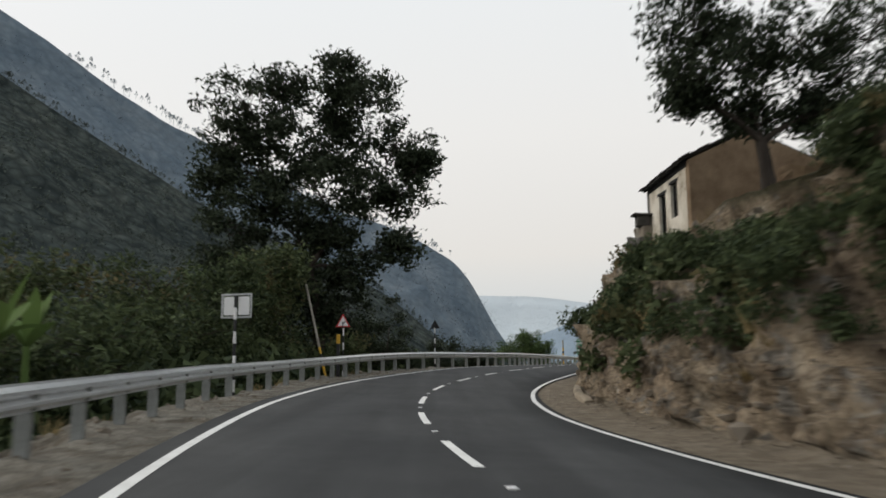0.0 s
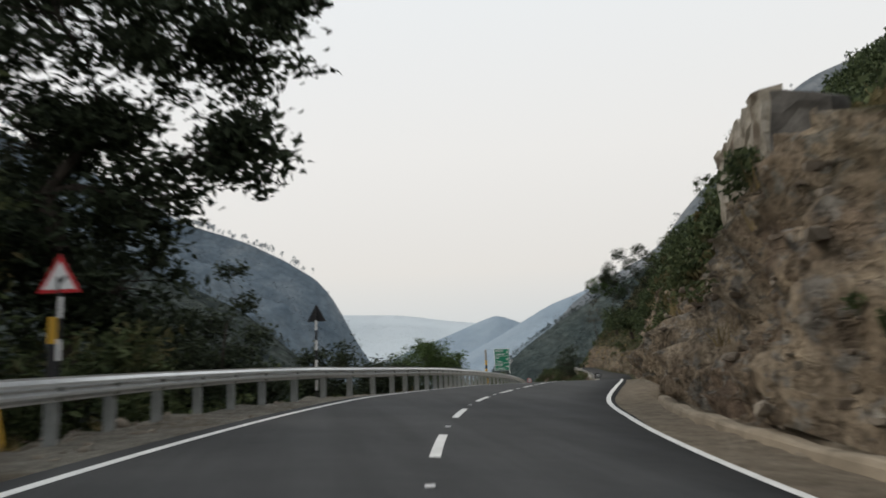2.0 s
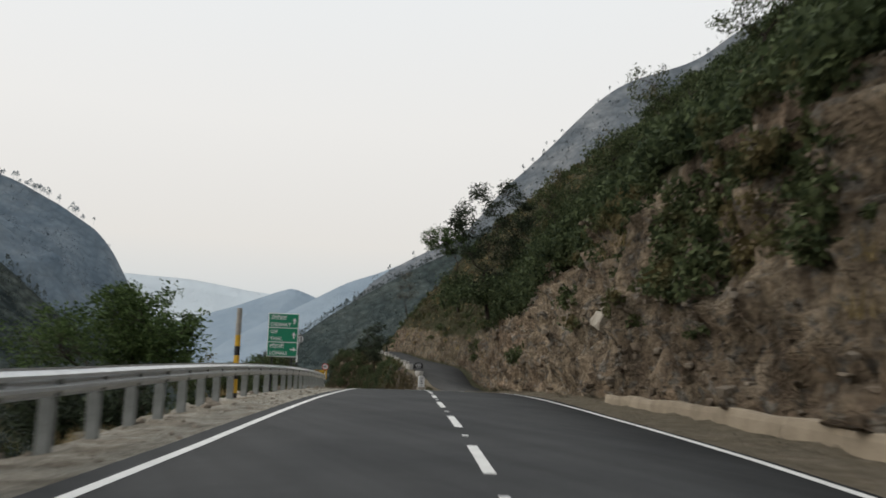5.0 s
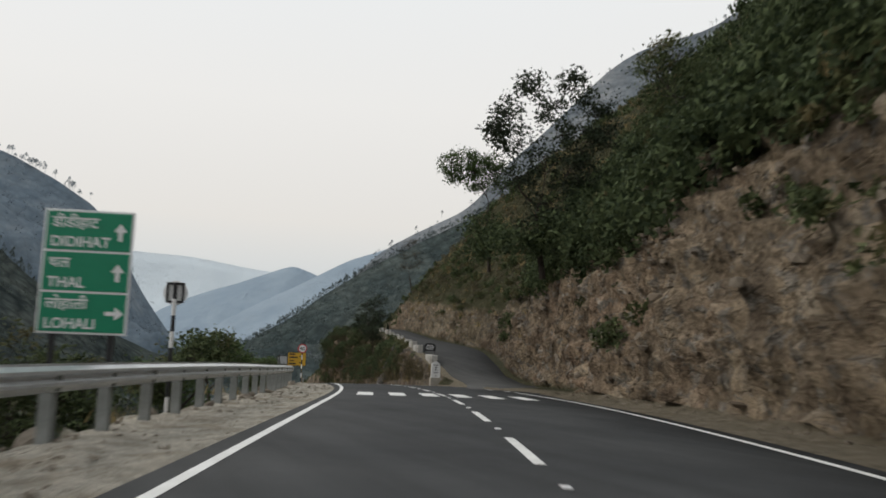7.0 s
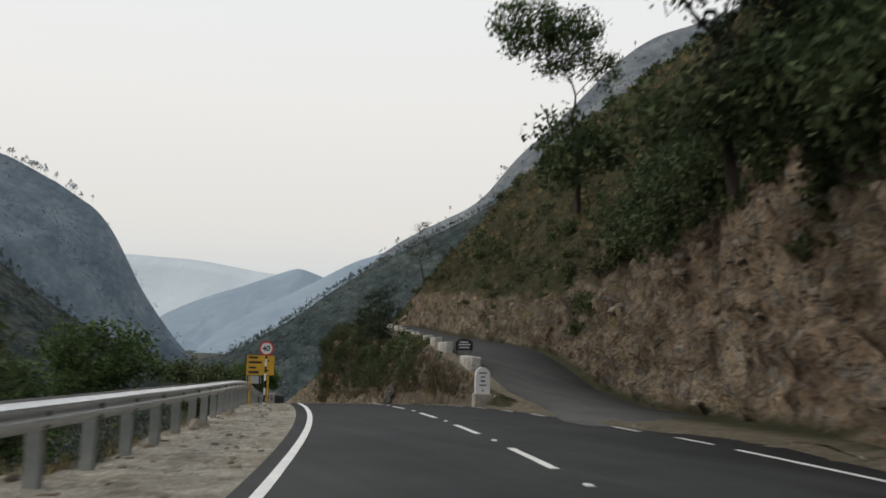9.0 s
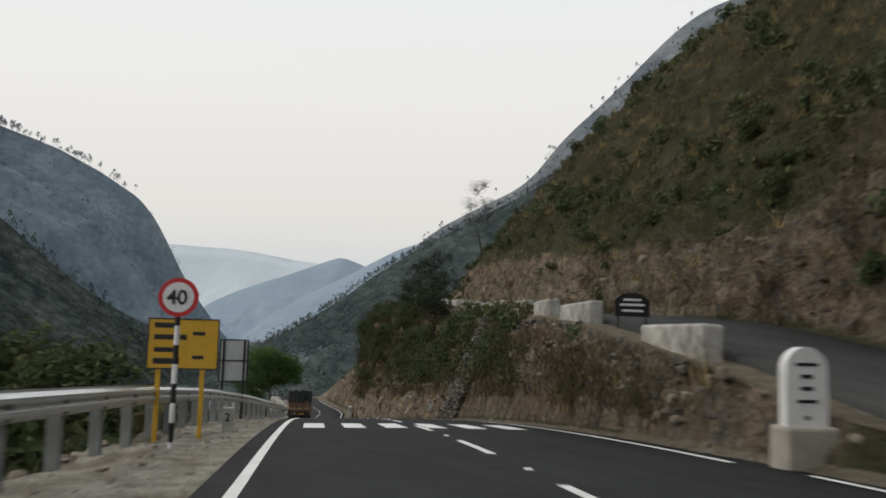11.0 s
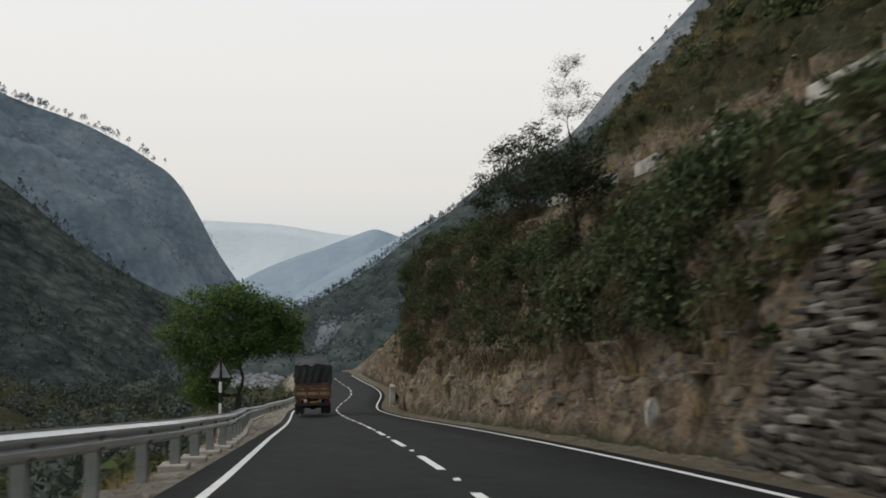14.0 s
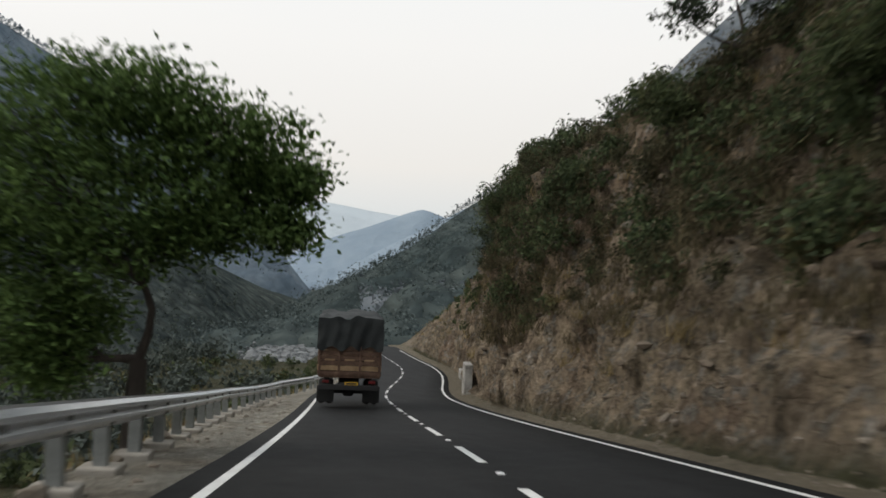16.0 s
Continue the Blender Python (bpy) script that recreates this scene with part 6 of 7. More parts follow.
def truck():
    top = thing("cargo_truck", beside(227.6, -2.0, 0.03, 0), "loaded brown cargo truck under a black tarpaulin, seen from behind", "truck")
    L = 6.2
    bm = bmesh.new()
    box(bm, (0.8, 8.4, 0.26), (0, 4.2, 0.85), bevel=0.02)
    part("chassis", bm, M_CHASSIS, top)
    body = bmesh.new()
    box(body, (2.36, L, 0.12), (0, L / 2, 1.22), bevel=0.02)
    bd = part("cargo_body", body, M_TRUCK_RED, top)
    for k, (z, h, mt) in enumerate(((1.34, 0.16, M_TRUCK_RED), (1.53, 0.18, M_TRUCK_OCHRE), (1.73, 0.17, M_TRUCK_RED), (1.92, 0.17, M_TRUCK_RED), (2.11, 0.17, M_TRUCK_RED), (2.30, 0.17, M_TRUCK_RED))):
        bm = bmesh.new()
        box(bm, (2.38, 0.06, h), (0, -0.02 - 0.004 * (k % 2), z), bevel=0.012)
        part("tail_board", bm, mt, bd)
        for x in (-1.19, 1.19):
            bm = bmesh.new()
            box(bm, (0.06, L, h), (x, L / 2, z), bevel=0.012)
            part("side_board", bm, mt, bd)
    for x in (-1.14, -0.4, 0.4, 1.14):
        bm = bmesh.new()
        box(bm, (0.09, 0.05, 1.12), (x, -0.065, 1.80), bevel=0.01)
        part("tail_stake", bm, M_TRUCK_RED, bd)
    for x in (-0.75, 0.0, 0.75):
        for z in (1.6, 1.85):
            bm = bmesh.new()
            box(bm, (0.38, 0.01, 0.07), (x, -0.056, z), bevel=0.002)
            part("painted_mark", bm, M_TRUCK_OCHRE, bd)
    # tarpaulin over the load: bulging top, gathered skirts
    nx, ny = 15, 19
    vs = []
    for j in range(ny):
        y = -0.14 + (L + 0.2) * j / (ny - 1)
        for i in range(nx):
            a = i / (nx - 1) * 2 - 1
            side = abs(a) > 0.72
            x = max(-1.26, min(1.26, a / 0.72 * 1.24))
            z = 3.40 + 0.10 * math.cos(a / 0.72 * 1.4) if not side else 3.36 - (abs(a) - 0.72) / 0.28 * 1.10
            z += (0.22 * noise.noise(Vector((x * 1.5, y * 1.1, 3))) if not side else 0) + 0.08 * noise.noise(Vector((x * 3.2, y * 2.6, 0)))
            x += 0.05 * noise.noise(Vector((y * 3, z * 2, 5)))
            vs.append((x, y, z))
    fs = [(j * nx + i, j * nx + i + 1, (j + 1) * nx + i + 1, (j + 1) * nx + i) for j in range(ny - 1) for i in range(nx - 1)]
    tp = from_arrays("tarpaulin", np.array(vs), np.array(fs), M_TARP, top, smooth=True)
    tagged(tp, "black wrinkled tarpaulin over the load")
    rear_v, cols, rows_ = [], 25, 12
    for r in range(rows_):
        z = 3.40 - 1.08 * r / (rows_ - 1)
        for c in range(cols):
            x = -1.25 + 2.5 * c / (cols - 1)
            fold = 0.07 * math.sin(c * 1.35 + 0.4 * r) * (r / rows_) + 0.09 * noise.noise(Vector((x * 3, z * 2, 9)))
            zz = z + (0.10 * math.cos(x * 1.2) + 0.22 * noise.noise(Vector((x * 1.5, -0.154, 3))) + 0.08 * noise.noise(Vector((x * 3.2, -0.364, 0)))) * (1 - r / rows_) - 0.10 * (r == rows_ - 1) * (0.4 + math.sin(c * 0.9))
            rear_v.append((x, -0.16 + fold, zz))
    rf = [(r * cols + c, (r + 1) * cols + c, (r + 1) * cols + c + 1, r * cols + c + 1) for r in range(rows_ - 1) for c in range(cols - 1)]
    from_arrays("rear_flap", np.array(rear_v), np.array(rf), M_TARP, top, smooth=True)
    # running gear
    for y in (1.25, 6.9):
        for x in ((-1.03, -0.72, 0.72, 1.03) if y < 3 else (-0.98, 0.98)):
            bm = bmesh.new()
            rod(bm, (x - 0.13, y, 0.5), (x + 0.13, y, 0.5), 0.5, sides=28)
            bmesh.ops.bevel(bm, geom=[e for e in bm.edges if len(e.link_faces) == 2 and e.calc_face_angle(0) > 1], offset=0.05, segments=2, affect="EDGES")
            wh = part("wheel", bm, M_RUBBER, top)
            bm = bmesh.new()
            rod(bm, (x - 0.135, y, 0.5), (x + 0.135, y, 0.5), 0.22, sides=20)
            part("rim", bm, M_CHASSIS, wh)
        bm = bmesh.new()
        rod(bm, (-1.0, y, 0.5), (1.0, y, 0.5), 0.09)
        box(bm, (0.42, 0.42, 0.36), (0, y, 0.5), bevel=0.08)
        part("axle", bm, M_CHASSIS, top)
    bm = bmesh.new()
    box(bm, (2.3, 0.12, 0.20), (0, 0.02, 0.80), bevel=0.02)
    part("rear_bumper", bm, M_CHASSIS, top)
    for x in (-0.88, 0.88):
        bm = bmesh.new()
        box(bm, (0.66, 0.02, 0.62), (x, 0.45, 0.50), bevel=0.005)
        part("mud_flap", bm, M_RUBBER, top)
        bm = bmesh.new()
        box(bm, (0.26, 0.05, 0.11), (x, -0.03, 1.02), bevel=0.015)
        part("tail_lamp", bm, M_LAMP_RED, top, "dull red tail lamp")
    bm = bmesh.new()
    box(bm, (0.52, 0.015, 0.14), (0.1, -0.025, 0.95), bevel=0.004)
    pl_ = part("number_plate", bm, M_YELLOW, top)
    bm = bmesh.new()
    box(bm, (0.40, 0.006, 0.06), (0.1, -0.036, 0.95))
    part("text_bar", bm, M_BLACK, pl_)
    bm = bmesh.new()
    box(bm, (2.2, 1.7, 1.9), (0, 7.3, 1.85), bevel=0.12)
    part("cab", bm, M_TRUCK_OCHRE, top)
    for x in (-1.32, 1.32):
        bm = bmesh.new()
        box(bm, (0.18, 0.06, 0.34), (x, 7.6, 2.1), bevel=0.02)
        part("mirror", bm, M_BLACK, top)


truck()


# ---- the old house on the cut, and ruins beside it ----
def old_house():
    A, B = Vector((8.95, 39.25, 5.8)), Vector((9.08, 34.45, 5.8))
    yv = (A - B).normalized()
    ang = math.degrees(math.atan2(-yv.x, yv.y))
    top = thing("old_house", Matrix.Translation(B) @ pose(0, 0, 0, 0, 0, ang), "old cream-limewashed stone house with mud gable and ragged slate roof", "house")
    ln, dp, ht, rise = (A - B).length, 4.8, 2.45, 1.12
    # front wall with a door and a window opening, built as piers, lintels and sills
    front = bmesh.new()
    win, door = (1.06, 1.92, 0.62, 2.0), (2.58, 3.50, 0.03, 1.86)
    ys, zs = (0, win[0], win[1], door[0], door[1], ln), (-1.2, door[2], win[2], door[3], win[3], ht)
    for y0, y1 in zip(ys, ys[1:]):
        for z0, z1 in zip(zs, zs[1:]):
            yc, zc = (y0 + y1) / 2, (z0 + z1) / 2
            if not any(o[0] < yc < o[1] and o[2] < zc < o[3] for o in (win, door)):
                box(front, (0.42, y1 - y0, z1 - z0), (0.21, yc, zc))
    bmesh.ops.remove_doubles(front, verts=front.verts, dist=0.002)
    inner = [fc for fc in front.faces if all(len(e.link_faces) > 2 for e in fc.edges) and abs(fc.normal.x) < 0.5]
    bmesh.ops.delete(front, geom=inner, context="FACES_ONLY")
    part("front_wall", front, M_LIMEWASH, top, "flaking cream-limewashed wall")
    for nm, y, m in (("gable_wall", 0, M_MUD), ("gable_wall", ln + 0.4, M_STONE)):
        gab = bmesh.new()
        poly(gab, [(0, y, -1.2), (dp, y, -1.2), (dp, y, ht), (dp / 2, y, ht + rise), (0, y, ht)], 0.42 if y == 0 else 0.4, (0, -1, 0))
        part(nm, gab, m, top, "brown mud-plastered gable" if y == 0 else "bare stone gable")
    bk = bmesh.new()
    box(bk, (0.4, ln, ht + 1.2), (dp - 0.2, ln / 2, ht / 2 - 0.6))
    part("back_wall", bk, M_MUD, top)
    for (y0, y1, z0, z1), nm in ((win, "window"), (door, "door")):
        # a black panel takes the place of the unlit room in each opening
        bm = bmesh.new()
        box(bm, (0.05, y1 - y0 - 0.04, z1 - z0 - 0.04), (0.36, (y0 + y1) / 2, (z0 + z1) / 2), bevel=0.01)
        dr = part(nm, bm, M_DARK, top, "black panel for the dark room behind the opening")
        for yy in (y0 + 0.04, y1 - 0.04):
            bm = bmesh.new()
            box(bm, (0.09, 0.07, z1 - z0), (0.16, yy, (z0 + z1) / 2), bevel=0.008)
            part("jamb", bm, M_DARK, dr)
        bm = bmesh.new()
        box(bm, (0.16, y1 - y0 + 0.34, 0.13), (0.07, (y0 + y1) / 2, z1 + 0.05), (2, 0, 0), bevel=0.015)
        part("lintel", bm, M_DARK, dr)
    # black beam and rafter ends, added for the dark sooty band under the eave
    bm = bmesh.new()
    box(bm, (0.30, ln + 0.2, 0.20), (0.12, ln / 2, ht - 0.09), bevel=0.02)
    part("added_eave_beam", bm, M_DARK, top)
    rgs = random.Random(4)
    for k in range(9):
        bm = bmesh.new()
        box(bm, (0.55, 0.09, 0.10), (-0.02, 0.1 + ln / 8.2 * k, ht + 0.03), (0, -24, 0), bevel=0.01)
        part("rafter", bm, M_DARK, top)
    # roof of rough slates on both slopes, ragged at eave and verge
    for x0, z0 in ((-0.22, ht + 0.02), (dp + 0.22, ht + 0.02)):
        rf = bmesh.new()
        poly(rf, [(x0, -0.16, z0), (dp / 2, -0.16, ht + rise + 0.1), (dp / 2, ln + 0.52, ht + rise + 0.1), (x0, ln + 0.52, z0)], 0.07, (0, 0, 1))
        part("roof_slope", rf, M_SLATE, top)
    pitch = math.degrees(math.atan2(rise + 0.08, dp / 2 + 0.22))
    for row in range(7):
        for col in range(12):
            x = -0.26 + (dp / 2 + 0.2) * row / 7 + rgs.uniform(-0.05, 0.05) + 0.2
            z = ht + 0.09 + (x + 0.22) * math.tan(math.radians(pitch)) + 0.03
            bm = bmesh.new()
            box(bm, (0.50, 0.49, 0.035), (x, -0.05 + 0.475 * col + rgs.uniform(-0.07, 0.07), z), (rgs.uniform(-4, 4), -pitch + rgs.uniform(-6, 3), rgs.uniform(-9, 9)))
            part("slate", bm, M_SLATE, top)
    # stone slab on a rough pier at the far corner
    bm = bmesh.new()
    box(bm, (0.86, 0.66, 0.09), (-0.36, ln + 0.02, 1.34), (0, 2, 0), bevel=0.02)
    part("stone_shelf", bm, M_SLATE, top)
    for k in range(5):
        bm = bmesh.new()
        box(bm, (0.56 + rgs.uniform(-0.06, 0.06), 0.56, 0.52), (-0.22 + 0.03 * k * (1 if k % 2 else -1), ln + 0.1, -0.86 + 0.49 * k), (rgs.uniform(-3, 3), rgs.uniform(-3, 3), rgs.uniform(-7, 7)), bevel=0.06)
        part("pier_stone", bm, M_ROCK if k % 2 else M_STONE, top)


old_house()


def rough_wall(name, a, b, z0, ha, hb, thick, material, label, seed):
    """A broken wall of rough stone with an uneven top."""
    a, b = Vector((*a, z0)), Vector((*b, z0))
    ln = (b - a).length
    ang = math.degrees(math.atan2((b - a).y, (b - a).x))
    top = thing(name, Matrix.Translation(a) @ pose(0, 0, 0, 0, 0, ang), label, "wall")
    bm = bmesh.new()
    n, m = max(4, int(ln / 0.35)), 10
    grid = {}
    for side, y in ((0, -thick / 2), (1, thick / 2)):
        for i in range(n + 1):
            for j in range(m + 1):
                h = ha + (hb - ha) * i / n + 0.5 * noise.noise(Vector((i * 0.7, seed, 0)))
                p = Vector((ln * i / n, y, -1.0 + (h + 1.0) * j / m))
                p += Vector(noise.noise_vector(p * 1.9 + Vector((seed, side * 9, 0)))) * 0.15 + Vector(noise.noise_vector(p * 5.0 + Vector((seed, side * 9, 4)))) * 0.07
                grid[side, i, j] = bm.verts.new(p)
    for i in range(n):
        for j in range(m):
            bm.faces.new((grid[0, i, j], grid[0, i + 1, j], grid[0, i + 1, j + 1], grid[0, i, j + 1]))
            bm.faces.new((grid[1, i, j + 1], grid[1, i + 1, j + 1], grid[1, i + 1, j], grid[1, i, j]))
        bm.faces.new((grid[0, i, m], grid[0, i + 1, m], grid[1, i + 1, m], grid[1, i, m]))
    for i, fl in ((0, 0), (n, 1)):
        for j in range(m):
            q = (grid[0, i, j], grid[0, i, j + 1], grid[1, i, j + 1], grid[1, i, j])
            bm.faces.new(q if not fl else q[::-1])
    part("masonry", bm, material, top)


rough_wall("ruined_wall", (11.55, 51.40), (10.40, 46.90), 6.20, 1.3, 1.8, 0.5, M_PLASTER, "crumbling whitewashed wall on the edge of the cut", 3)
rough_wall("ruined_stub", (9.55, 45.40), (10.10, 44.10), 5.50, 1.7, 1.2, 0.7, M_STONE, "broken stone stub of a fallen house", 7)
rough_wall("ruined_wall", (11.60, 32.10), (17.30, 29.90), 5.80, 1.5, 1.9, 0.6, M_MUD, "broken mud wall above the cut", 12)
rough_wall("ruined_wall", (14.20, 36.20), (19.30, 37.70), 6.50, 2.3, 1.6, 0.5, M_MUD, "broken mud wall beside the old house", 15)
hut = thing("tin_roofed_hut", Matrix.Translation((16.0, 39.9, 6.7)) @ pose(0, 0, 0, 0, 0, 12), "low hut under a pale corrugated tin roof", "hut")
bm = bmesh.new()
box(bm, (3.4, 3.0, 2.6), (0, 0, 0.7), bevel=0.04)
part("wall", bm, M_MUD, hut)
tv, tf = [], []
for i in range(41):
    x = -2.0 + 4.0 * i / 40
    for y, z in ((-1.8, 2.15), (1.8, 2.95)):
        tv.append((x, y, z + 0.03 * math.sin(i * 1.6)))
tf = [(2 * i, 2 * i + 2, 2 * i + 3, 2 * i + 1) for i in range(40)]
sh = from_arrays("roof_sheet", np.array(tv), np.array(tf), M_TIN, hut)


# ---- power poles on the hill ----
for x_, y_, z_, k_ in ((423.5, 536, 236, 1.4), (446, 523, 257, 1.2)):
    g_ = Vector((x_, y_, z_))
    pp = thing("power_pole", Matrix.Translation(g_) @ pose(0, 0, 0, 0, 0, -20), "thin twin power pole with cross-arm on the hill", "power pole", "power poles")
    for x in (-0.9, 0.9):
        bm = bmesh.new()
        rod(bm, (x, 0, -0.5), (x, 0, 7.0 * k_), 0.10, 0.07)
        part("pole", bm, M_TIMBER, pp)
    bm = bmesh.new()
    box(bm, (3.4, 0.12, 0.14), (0, 0, 6.7 * k_))
    part("cross_arm", bm, M_TIMBER, pp)
    for x in (-1.5, 0, 1.5):
        bm = bmesh.new()
        rod(bm, (x, 0, 6.75 * k_), (x, 0, 7.05 * k_), 0.06)
        part("insulator", bm, M_CONCRETE, pp)


# ---- banana plant behind the barrier ----
def banana(s, d, z, seed):
    rng = random.Random(seed)
    top = thing("banana_plant", Matrix.Translation(along(s, d, z)), "banana plant with broad pale green leaves behind the barrier", "plant")
    bm = bmesh.new()
    rod(bm, (0, 0, -1.5), (0, 0, 1.0), 0.12, 0.07)
    part("stem", bm, M_LEAF_GREEN, top)
    for k in range(7):
        a, el, ln = k * 0.9 + rng.random(), rng.uniform(0.7, 1.35), rng.uniform(1.3, 1.9)
        vs, n = [], 9
        for i in range(n):
            t = i / (n - 1)
            r = ln * t
            h = ln * (math.sin(el) * t - 0.55 * t * t * math.cos(el))
            w = 0.19 * math.sin(math.pi * min(1, t * 0.92 + 0.08)) + 0.01
            c = Vector((math.cos(a) * r * math.cos(el), math.sin(a) * r * math.cos(el), 0.9 + h))
            sd = Vector((-math.sin(a), math.cos(a), 0)) * w
            vs += [tuple(c + sd + Vector((0, 0, 0.06))), tuple(c), tuple(c - sd + Vector((0, 0, 0.06)))]
        fs = [(3 * i + j, 3 * i + j + 1, 3 * i + j + 4, 3 * i + j + 3) for i in range(n - 1) for j in range(2)]
        from_arrays("leaf", np.array(vs), np.array(fs), M_LEAF_GREEN, top, smooth=True)


banana(16.5, -8.3, 0.3, 1)
banana(19.0, -8.9, 0.2, 2)


# ---- rocks ----
def rock_mesh(seed, squash=0.7):
    bm = bmesh.new()
    bmesh.ops.create_icosphere(bm, subdivisions=2, radius=1.0)
    for v in bm.verts:
        q = v.co.copy()
        v.co *= 1 + 0.35 * noise.noise(q * 1.3 + Vector((seed * 7.3, 0, 0)))
        v.co.z *= squash
    rr_ = random.Random(seed)
    for _ in range(9):
        ax = Vector((rr_.gauss(0, 1), rr_.gauss(0, 1), rr_.gauss(0, 1))).normalized()
        lim = rr_.uniform(0.45, 0.75)
        for v in bm.verts:
            over = v.co.dot(ax) - lim
            if over > 0:
                v.co -= ax * over
    me = bpy.data.meshes.new("rock")
    bm.to_mesh(me)
    bm.free()
    return me


ROCKS = [rock_mesh(k, 0.55 + 0.07 * k) for k in range(6)]
for me_ in ROCKS:
    me_.materials.append(M_ROCK)


def rock(p, size, label, group, seed):
    rng = random.Random(seed)
    ob = new("rock", ROCKS[seed % 6])
    ob.matrix_basis = Matrix.Translation(p) @ pose(0, 0, 0, rng.uniform(-25, 25), rng.uniform(-25, 25), rng.uniform(0, 360)) @ Matrix.Diagonal((size * rng.uniform(0.8, 1.4), size * rng.uniform(0.7, 1.1), size * rng.uniform(0.7, 1.1), 1))
    return tagged(ob, label, "rock", group)


M_BOULDER = speckled("pale_boulder", ((0.35, (0.30, 0.27, 0.22)), (0.6, (0.52, 0.48, 0.41))), 2.2, 11.0, 0.9, 0, 0.9, 0.05, 0.5)
BOULDER = rock_mesh(11, 0.9)
BOULDER.materials.append(M_BOULDER)
boulder = new("boulder", BOULDER)
boulder.matrix_basis = Matrix.Translation((28.55, 93.0, 4.3)) @ pose(0, 0, 0, 10, 20, 40) @ Matrix.Diagonal((1.2, 1.05, 1.05, 1))
tagged(boulder, "large pale boulder lodged in the cut", "rock")
# a whitened rock stands in for the white sack at this place
sack_rock = new("rock", BOULDER.copy())
sack_rock.data.materials[0] = M_WHITEWASH
sack_rock.matrix_basis = Matrix.Translation(along(187.4, 4.8, 0.75)) @ pose(0, 0, 0, 8, -12, 20) @ Matrix.Diagonal((0.17, 0.20, 0.46, 1))
tagged(sack_rock, "upright rock shape for a white sack at the foot of the cut", "rock")
pl, sl = scatter("right", 130, lambda s, tag, steep, p: np.where((tag > 3.1) & (tag < 6.8) & (steep > 0.3), 1.0, 0) * (s > 15) * (s < 215), rg_)
for k, q in enumerate(pl):
    rock(q, 0.10 + 0.30 * rg_.rand() ** 2.5, "brown rock jutting from the cut", "rocks in the cut", k)
pl, sl = scatter("right", 60, lambda s, tag, steep, p: np.where((tag > 2.2) & (tag < 3.2), 1.0, 0) * np.where(s < 45, 1.6, 0.6) * (s > 3) * (s < 230), rg_)
for k, q in enumerate(pl):
    rock(q, 0.06 + 0.14 * rg_.rand() ** 2, "fallen stone lying at the foot of the cut", "fallen stones", k + 1)
pl, sl = scatter("left", 170, lambda s, tag, steep, p: np.where((tag > 2.75) & (tag < 3.5), 1.0, 0) * np.where(s > 60, 1.6, 0.6) * (s > 3) * (s < 230), rg_)
for k, q in enumerate(pl):
    rock(q, 0.06 + 0.24 * rg_.rand() ** 2.2, "pale stone lying beside the barrier posts", "stones by the barrier", k + 3)


def pebbles(name, places, size, material, label, rng):
    bm = bmesh.new()
    bmesh.ops.create_icosphere(bm, subdivisions=1, radius=1.0)
    bm.verts.ensure_lookup_table()
    base = np.array([tuple(v.co) for v in bm.verts])
    tri = np.array([[v.index for v in f.verts] for f in bm.faces])
    bm.free()
    base = np.clip(base, -0.72, 0.72)
    n, m = len(places), len(base)
    sz = size * (0.4 + 1.6 * rng.rand(n) ** 3)[:, None, None]
    v = places[:, None] + base[None] * sz * rng.uniform(0.75, 1.2, (n, m, 1)) * rng.uniform(0.55, 1.5, (n, 1, 3)) * (1, 1, 0.75)
    v = v + rng.normal(size=v.shape) * sz * 0.10
    f = tri[None] + m * np.arange(n)[:, None, None]
    return tagged(from_arrays(name, v.reshape(-1, 3), f.reshape(-1, 3), material), label, "stones", kind="stuff")


pl, sl = scatter("left", 3800, lambda s, tag, steep, p: np.where((tag > 2.0) & (tag < 4.3), 1.0, 0) * (s > 2) * (s < 235), rg_)
pebbles("verge_gravel", pl, 0.042, M_ROCK, "loose gravel on the verge", rg_)
pl, sl = scatter("right", 3000, lambda s, tag, steep, p: np.where((tag > 1.9) & (tag < 3.15), 1.0, 0) * (s > 2) * (s < 235), rg_)
pebbles("cut_foot_gravel", pl, 0.035, M_ROCK, "loose gravel at the foot of the cut", rg_)
pl, sl = scatter("right", 4800, lambda s, tag, steep, p: np.where((tag > 3.05) & (tag < 7.2) & (steep > 0.25), 1.0, 0) * (s > 5) * (s < 240), rg_)
pebbles("cut_stones", pl, 0.075, M_OUTCROP, "broken stone sticking out of the cut", rg_)
pl, sl = scatter("right", 1600, lambda s, tag, steep, p: np.where((tag > 3.05) & (tag < 7.0) & (steep > 0.3), 1.0, 0) * (s > 5) * (s < 145) * (0.3 + np.clip(cl_r, 0, 1)), rg_)
pebbles("cut_blocks", pl, 0.11, M_ROCK, "fractured pale blocks of rock in the cut", rg_)

pl, sl = scatter("right", 1500, lambda s, tag, steep, p: np.where((tag > 3.05) & (tag < 3.8) & (s > 184) & (s < 262), 1.3, 0) + np.where((tag > 5.05) & (tag < 6.6) & (s > 28) & (s < 128), 1.0, 0) * np.clip(0.5 + cl_r, 0.1, 1.2), rg_)
pebbles("cut_outcrops", pl, 0.125, M_OUTCROP, "angular brown rock standing out of the cut", rg_)
pl, sl = scatter("right", 1300, lambda s, tag, steep, p: np.where((tag > 3.3) & (tag < 3.98), 1.0, 0) * (s > 149) * (s < 186), rg_)
pebbles("stacked_rubble", pl, 0.09, M_STONE, "dark rubble stacked below the side road", rg_)
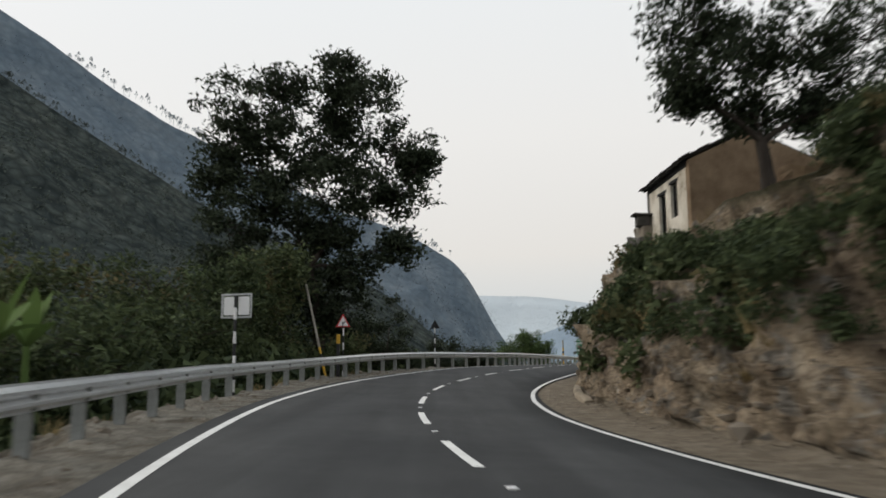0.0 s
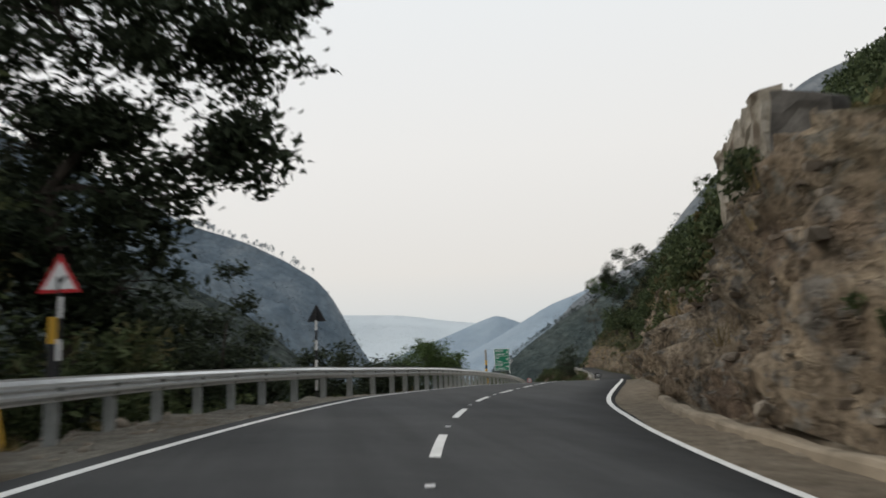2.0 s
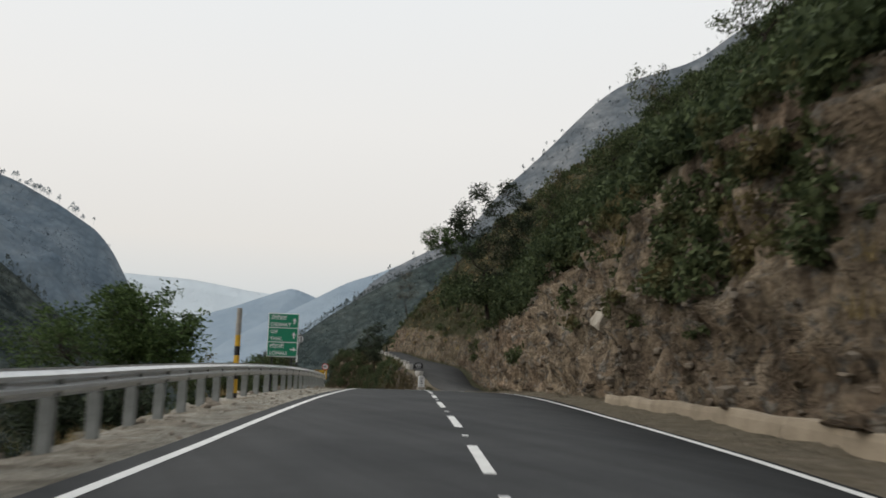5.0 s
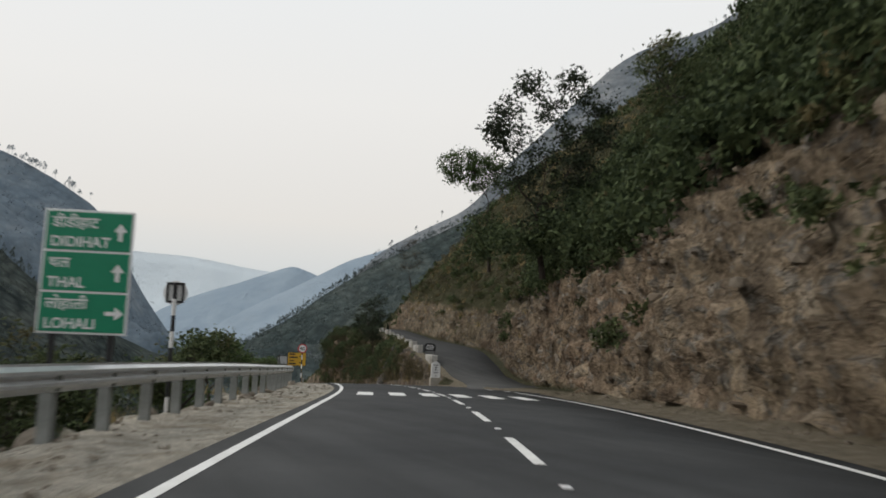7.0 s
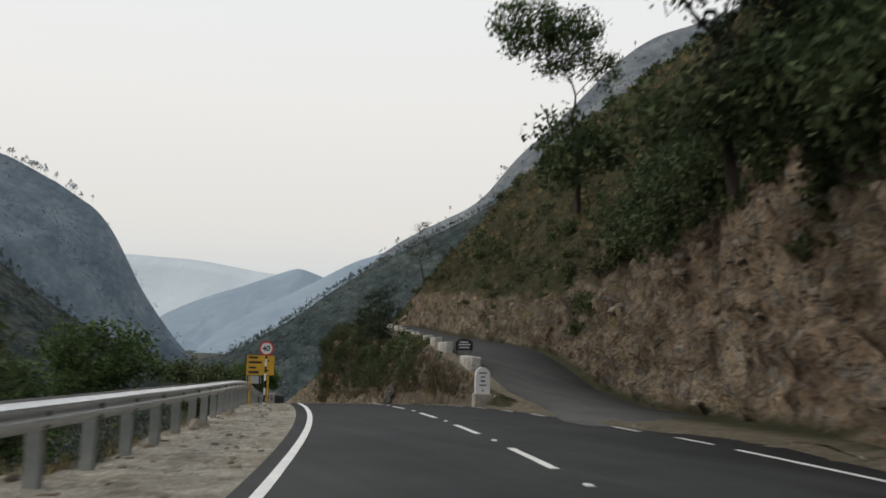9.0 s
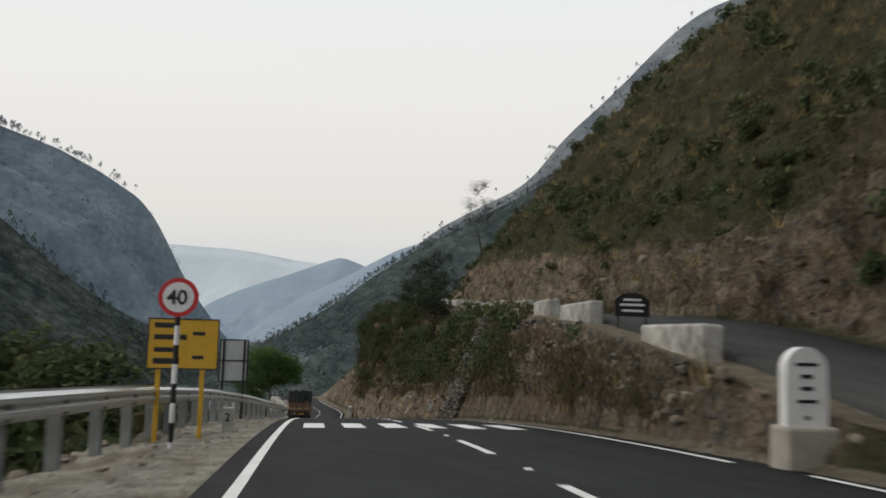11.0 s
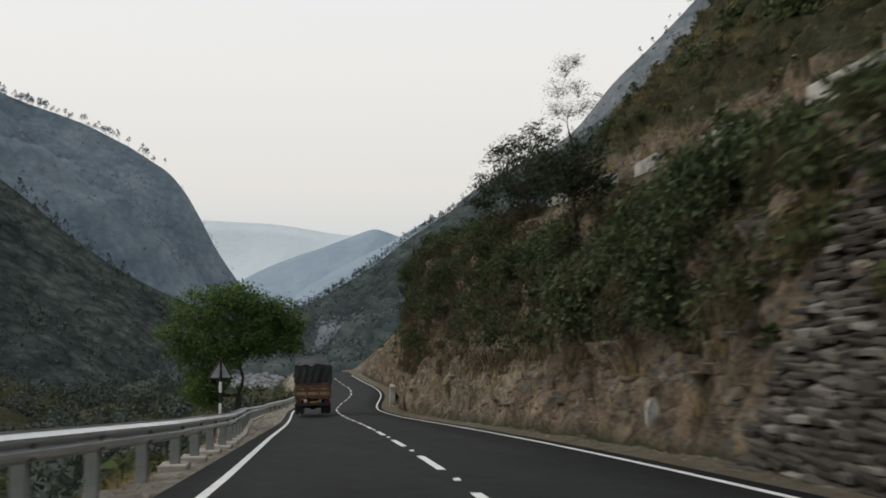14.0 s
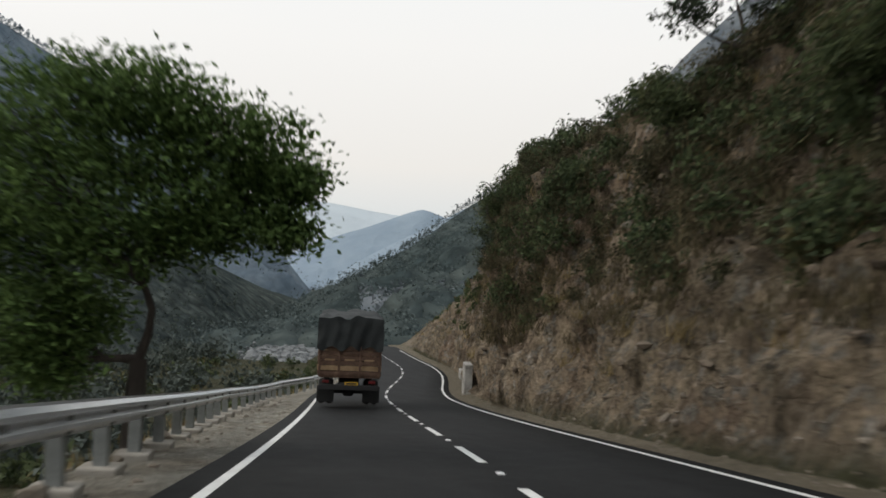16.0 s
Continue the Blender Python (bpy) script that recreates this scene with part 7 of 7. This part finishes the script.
pl, sl = scatter("right", 420, lambda s, tag, steep, p: np.where((tag > 3.45) & (tag < 3.98), 1.0, 0) * (s > 149) * (s < 178), rg_)
pebbles("pale_rubble", pl, 0.085, M_ROCK, "pale broken stone in the bank below the side road", rg_)

# river bed of grey boulders down the valley
riv = rg_.rand(3800) * 0.6
rx, ry = np.interp(riv, [0, 0.3, 0.6, 1], [48.5, 54, 59, 68]) + rg_.normal(size=3800) * (2.4 + 2 * riv), 276 + 187 * riv
pebbles("river_boulders", np.stack([rx, ry, np.full(3800, -19.0) + rg_.rand(3800) * 0.6], 1), 0.62, M_RIVERSTONE, "dry bed of grey boulders in the valley", rg_)
rb = np.array([(np.interp(t * 0.6, [0, 0.3, 0.6, 1], [49.5, 54, 59, 68]) + o, 286 + 108 * t, -19.2 - abs(o) * 0.12) for t in np.linspace(0, 1, 40) for o in (-9, -4.5, 0, 4.5, 9)])
rf_ = np.array([(i * 5 + j, i * 5 + j + 1, (i + 1) * 5 + j + 1, (i + 1) * 5 + j) for i in range(39) for j in range(4)])
tagged(from_arrays("river_bed", rb, rf_, M_RIVERSTONE, smooth=True), "grey stony river bed", "river bed", kind="structure")

# ---- dry-stone retaining wall under the side road ----
wall = thing("retaining_wall", Matrix(), "dry-stone retaining wall of rough grey stones", "wall")
tagged(wall, kind="structure")
M_WALL_STONE, wsn, wsl, wsb = node_mat("stacked_wall_stone", 0.9, 0.0, 0.2)
ws_v = coords(wsn, wsl)
ws_info = wsn.new("ShaderNodeObjectInfo")
ws_col = ramp(wsn, wsl, ws_info.outputs["Random"], ((0.0, (0.040, 0.036, 0.031)), (0.6, (0.085, 0.078, 0.067)), (0.85, (0.125, 0.116, 0.10)), (1.0, (0.27, 0.255, 0.228))))
ws_grain = noise_fac(wsn, wsl, ws_v, 16.0, 8.0, 0.7)
wsl.new(blend(wsn, wsl, 0.6, ws_col, ramp(wsn, wsl, ws_grain, ((0.3, (0.4, 0.4, 0.4)), (0.7, (1.1, 1.1, 1.1)))), "MULTIPLY"), wsb.inputs["Base Color"])
bump(wsn, wsl, wsb, ws_grain, 0.8, 0.03)
STONES = []
for k in range(6):
    bm = bmesh.new()
    box(bm, (0.30, 0.40, 0.135), bevel=0.015)
    for v in bm.verts:
        v.co += Vector(noise.noise_vector(v.co * 4 + Vector((k * 3.7, 0, 0)))) * 0.035
    me_ = bpy.data.meshes.new("stone")
    bm.to_mesh(me_)
    bm.free()
    me_.materials.append(M_WALL_STONE)
    STONES.append(me_)
rw = random.Random(8)
for row in range(44):
    h = 0.04 + row * 0.126
    s_ = 177.4 - 0.08 * row + rw.uniform(0, 0.3)
    while s_ < 183.2 - 0.02 * row:
        ln = rw.uniform(0.18, 0.62)
        if rw.random() < 0.04 + 0.006 * row:
            s_ += ln
            continue
        sm = s_ + ln / 2
        lean = h / float(np.interp(sm, S_G, low_top_h))
        d0, d1 = float(np.interp(sm, S_G, low_base)), float(np.interp(sm, S_G, low_top_d))
        ob = new("stone", STONES[rw.randrange(6)])
        ob.parent = wall
        ob.matrix_basis = beside(sm, d0 - 0.16 + (d1 - d0) * lean + rw.uniform(-0.045, 0.045), h + rw.uniform(-0.03, 0.03)) @ pose(0, 0, 0, rw.uniform(-6, 6), rw.uniform(-6, 6) - 15, rw.uniform(-7, 7)) @ Matrix.Diagonal((1.0, ln / 0.45, rw.uniform(0.5, 0.9), 1))
        s_ += ln + rw.uniform(0.0, 0.03)
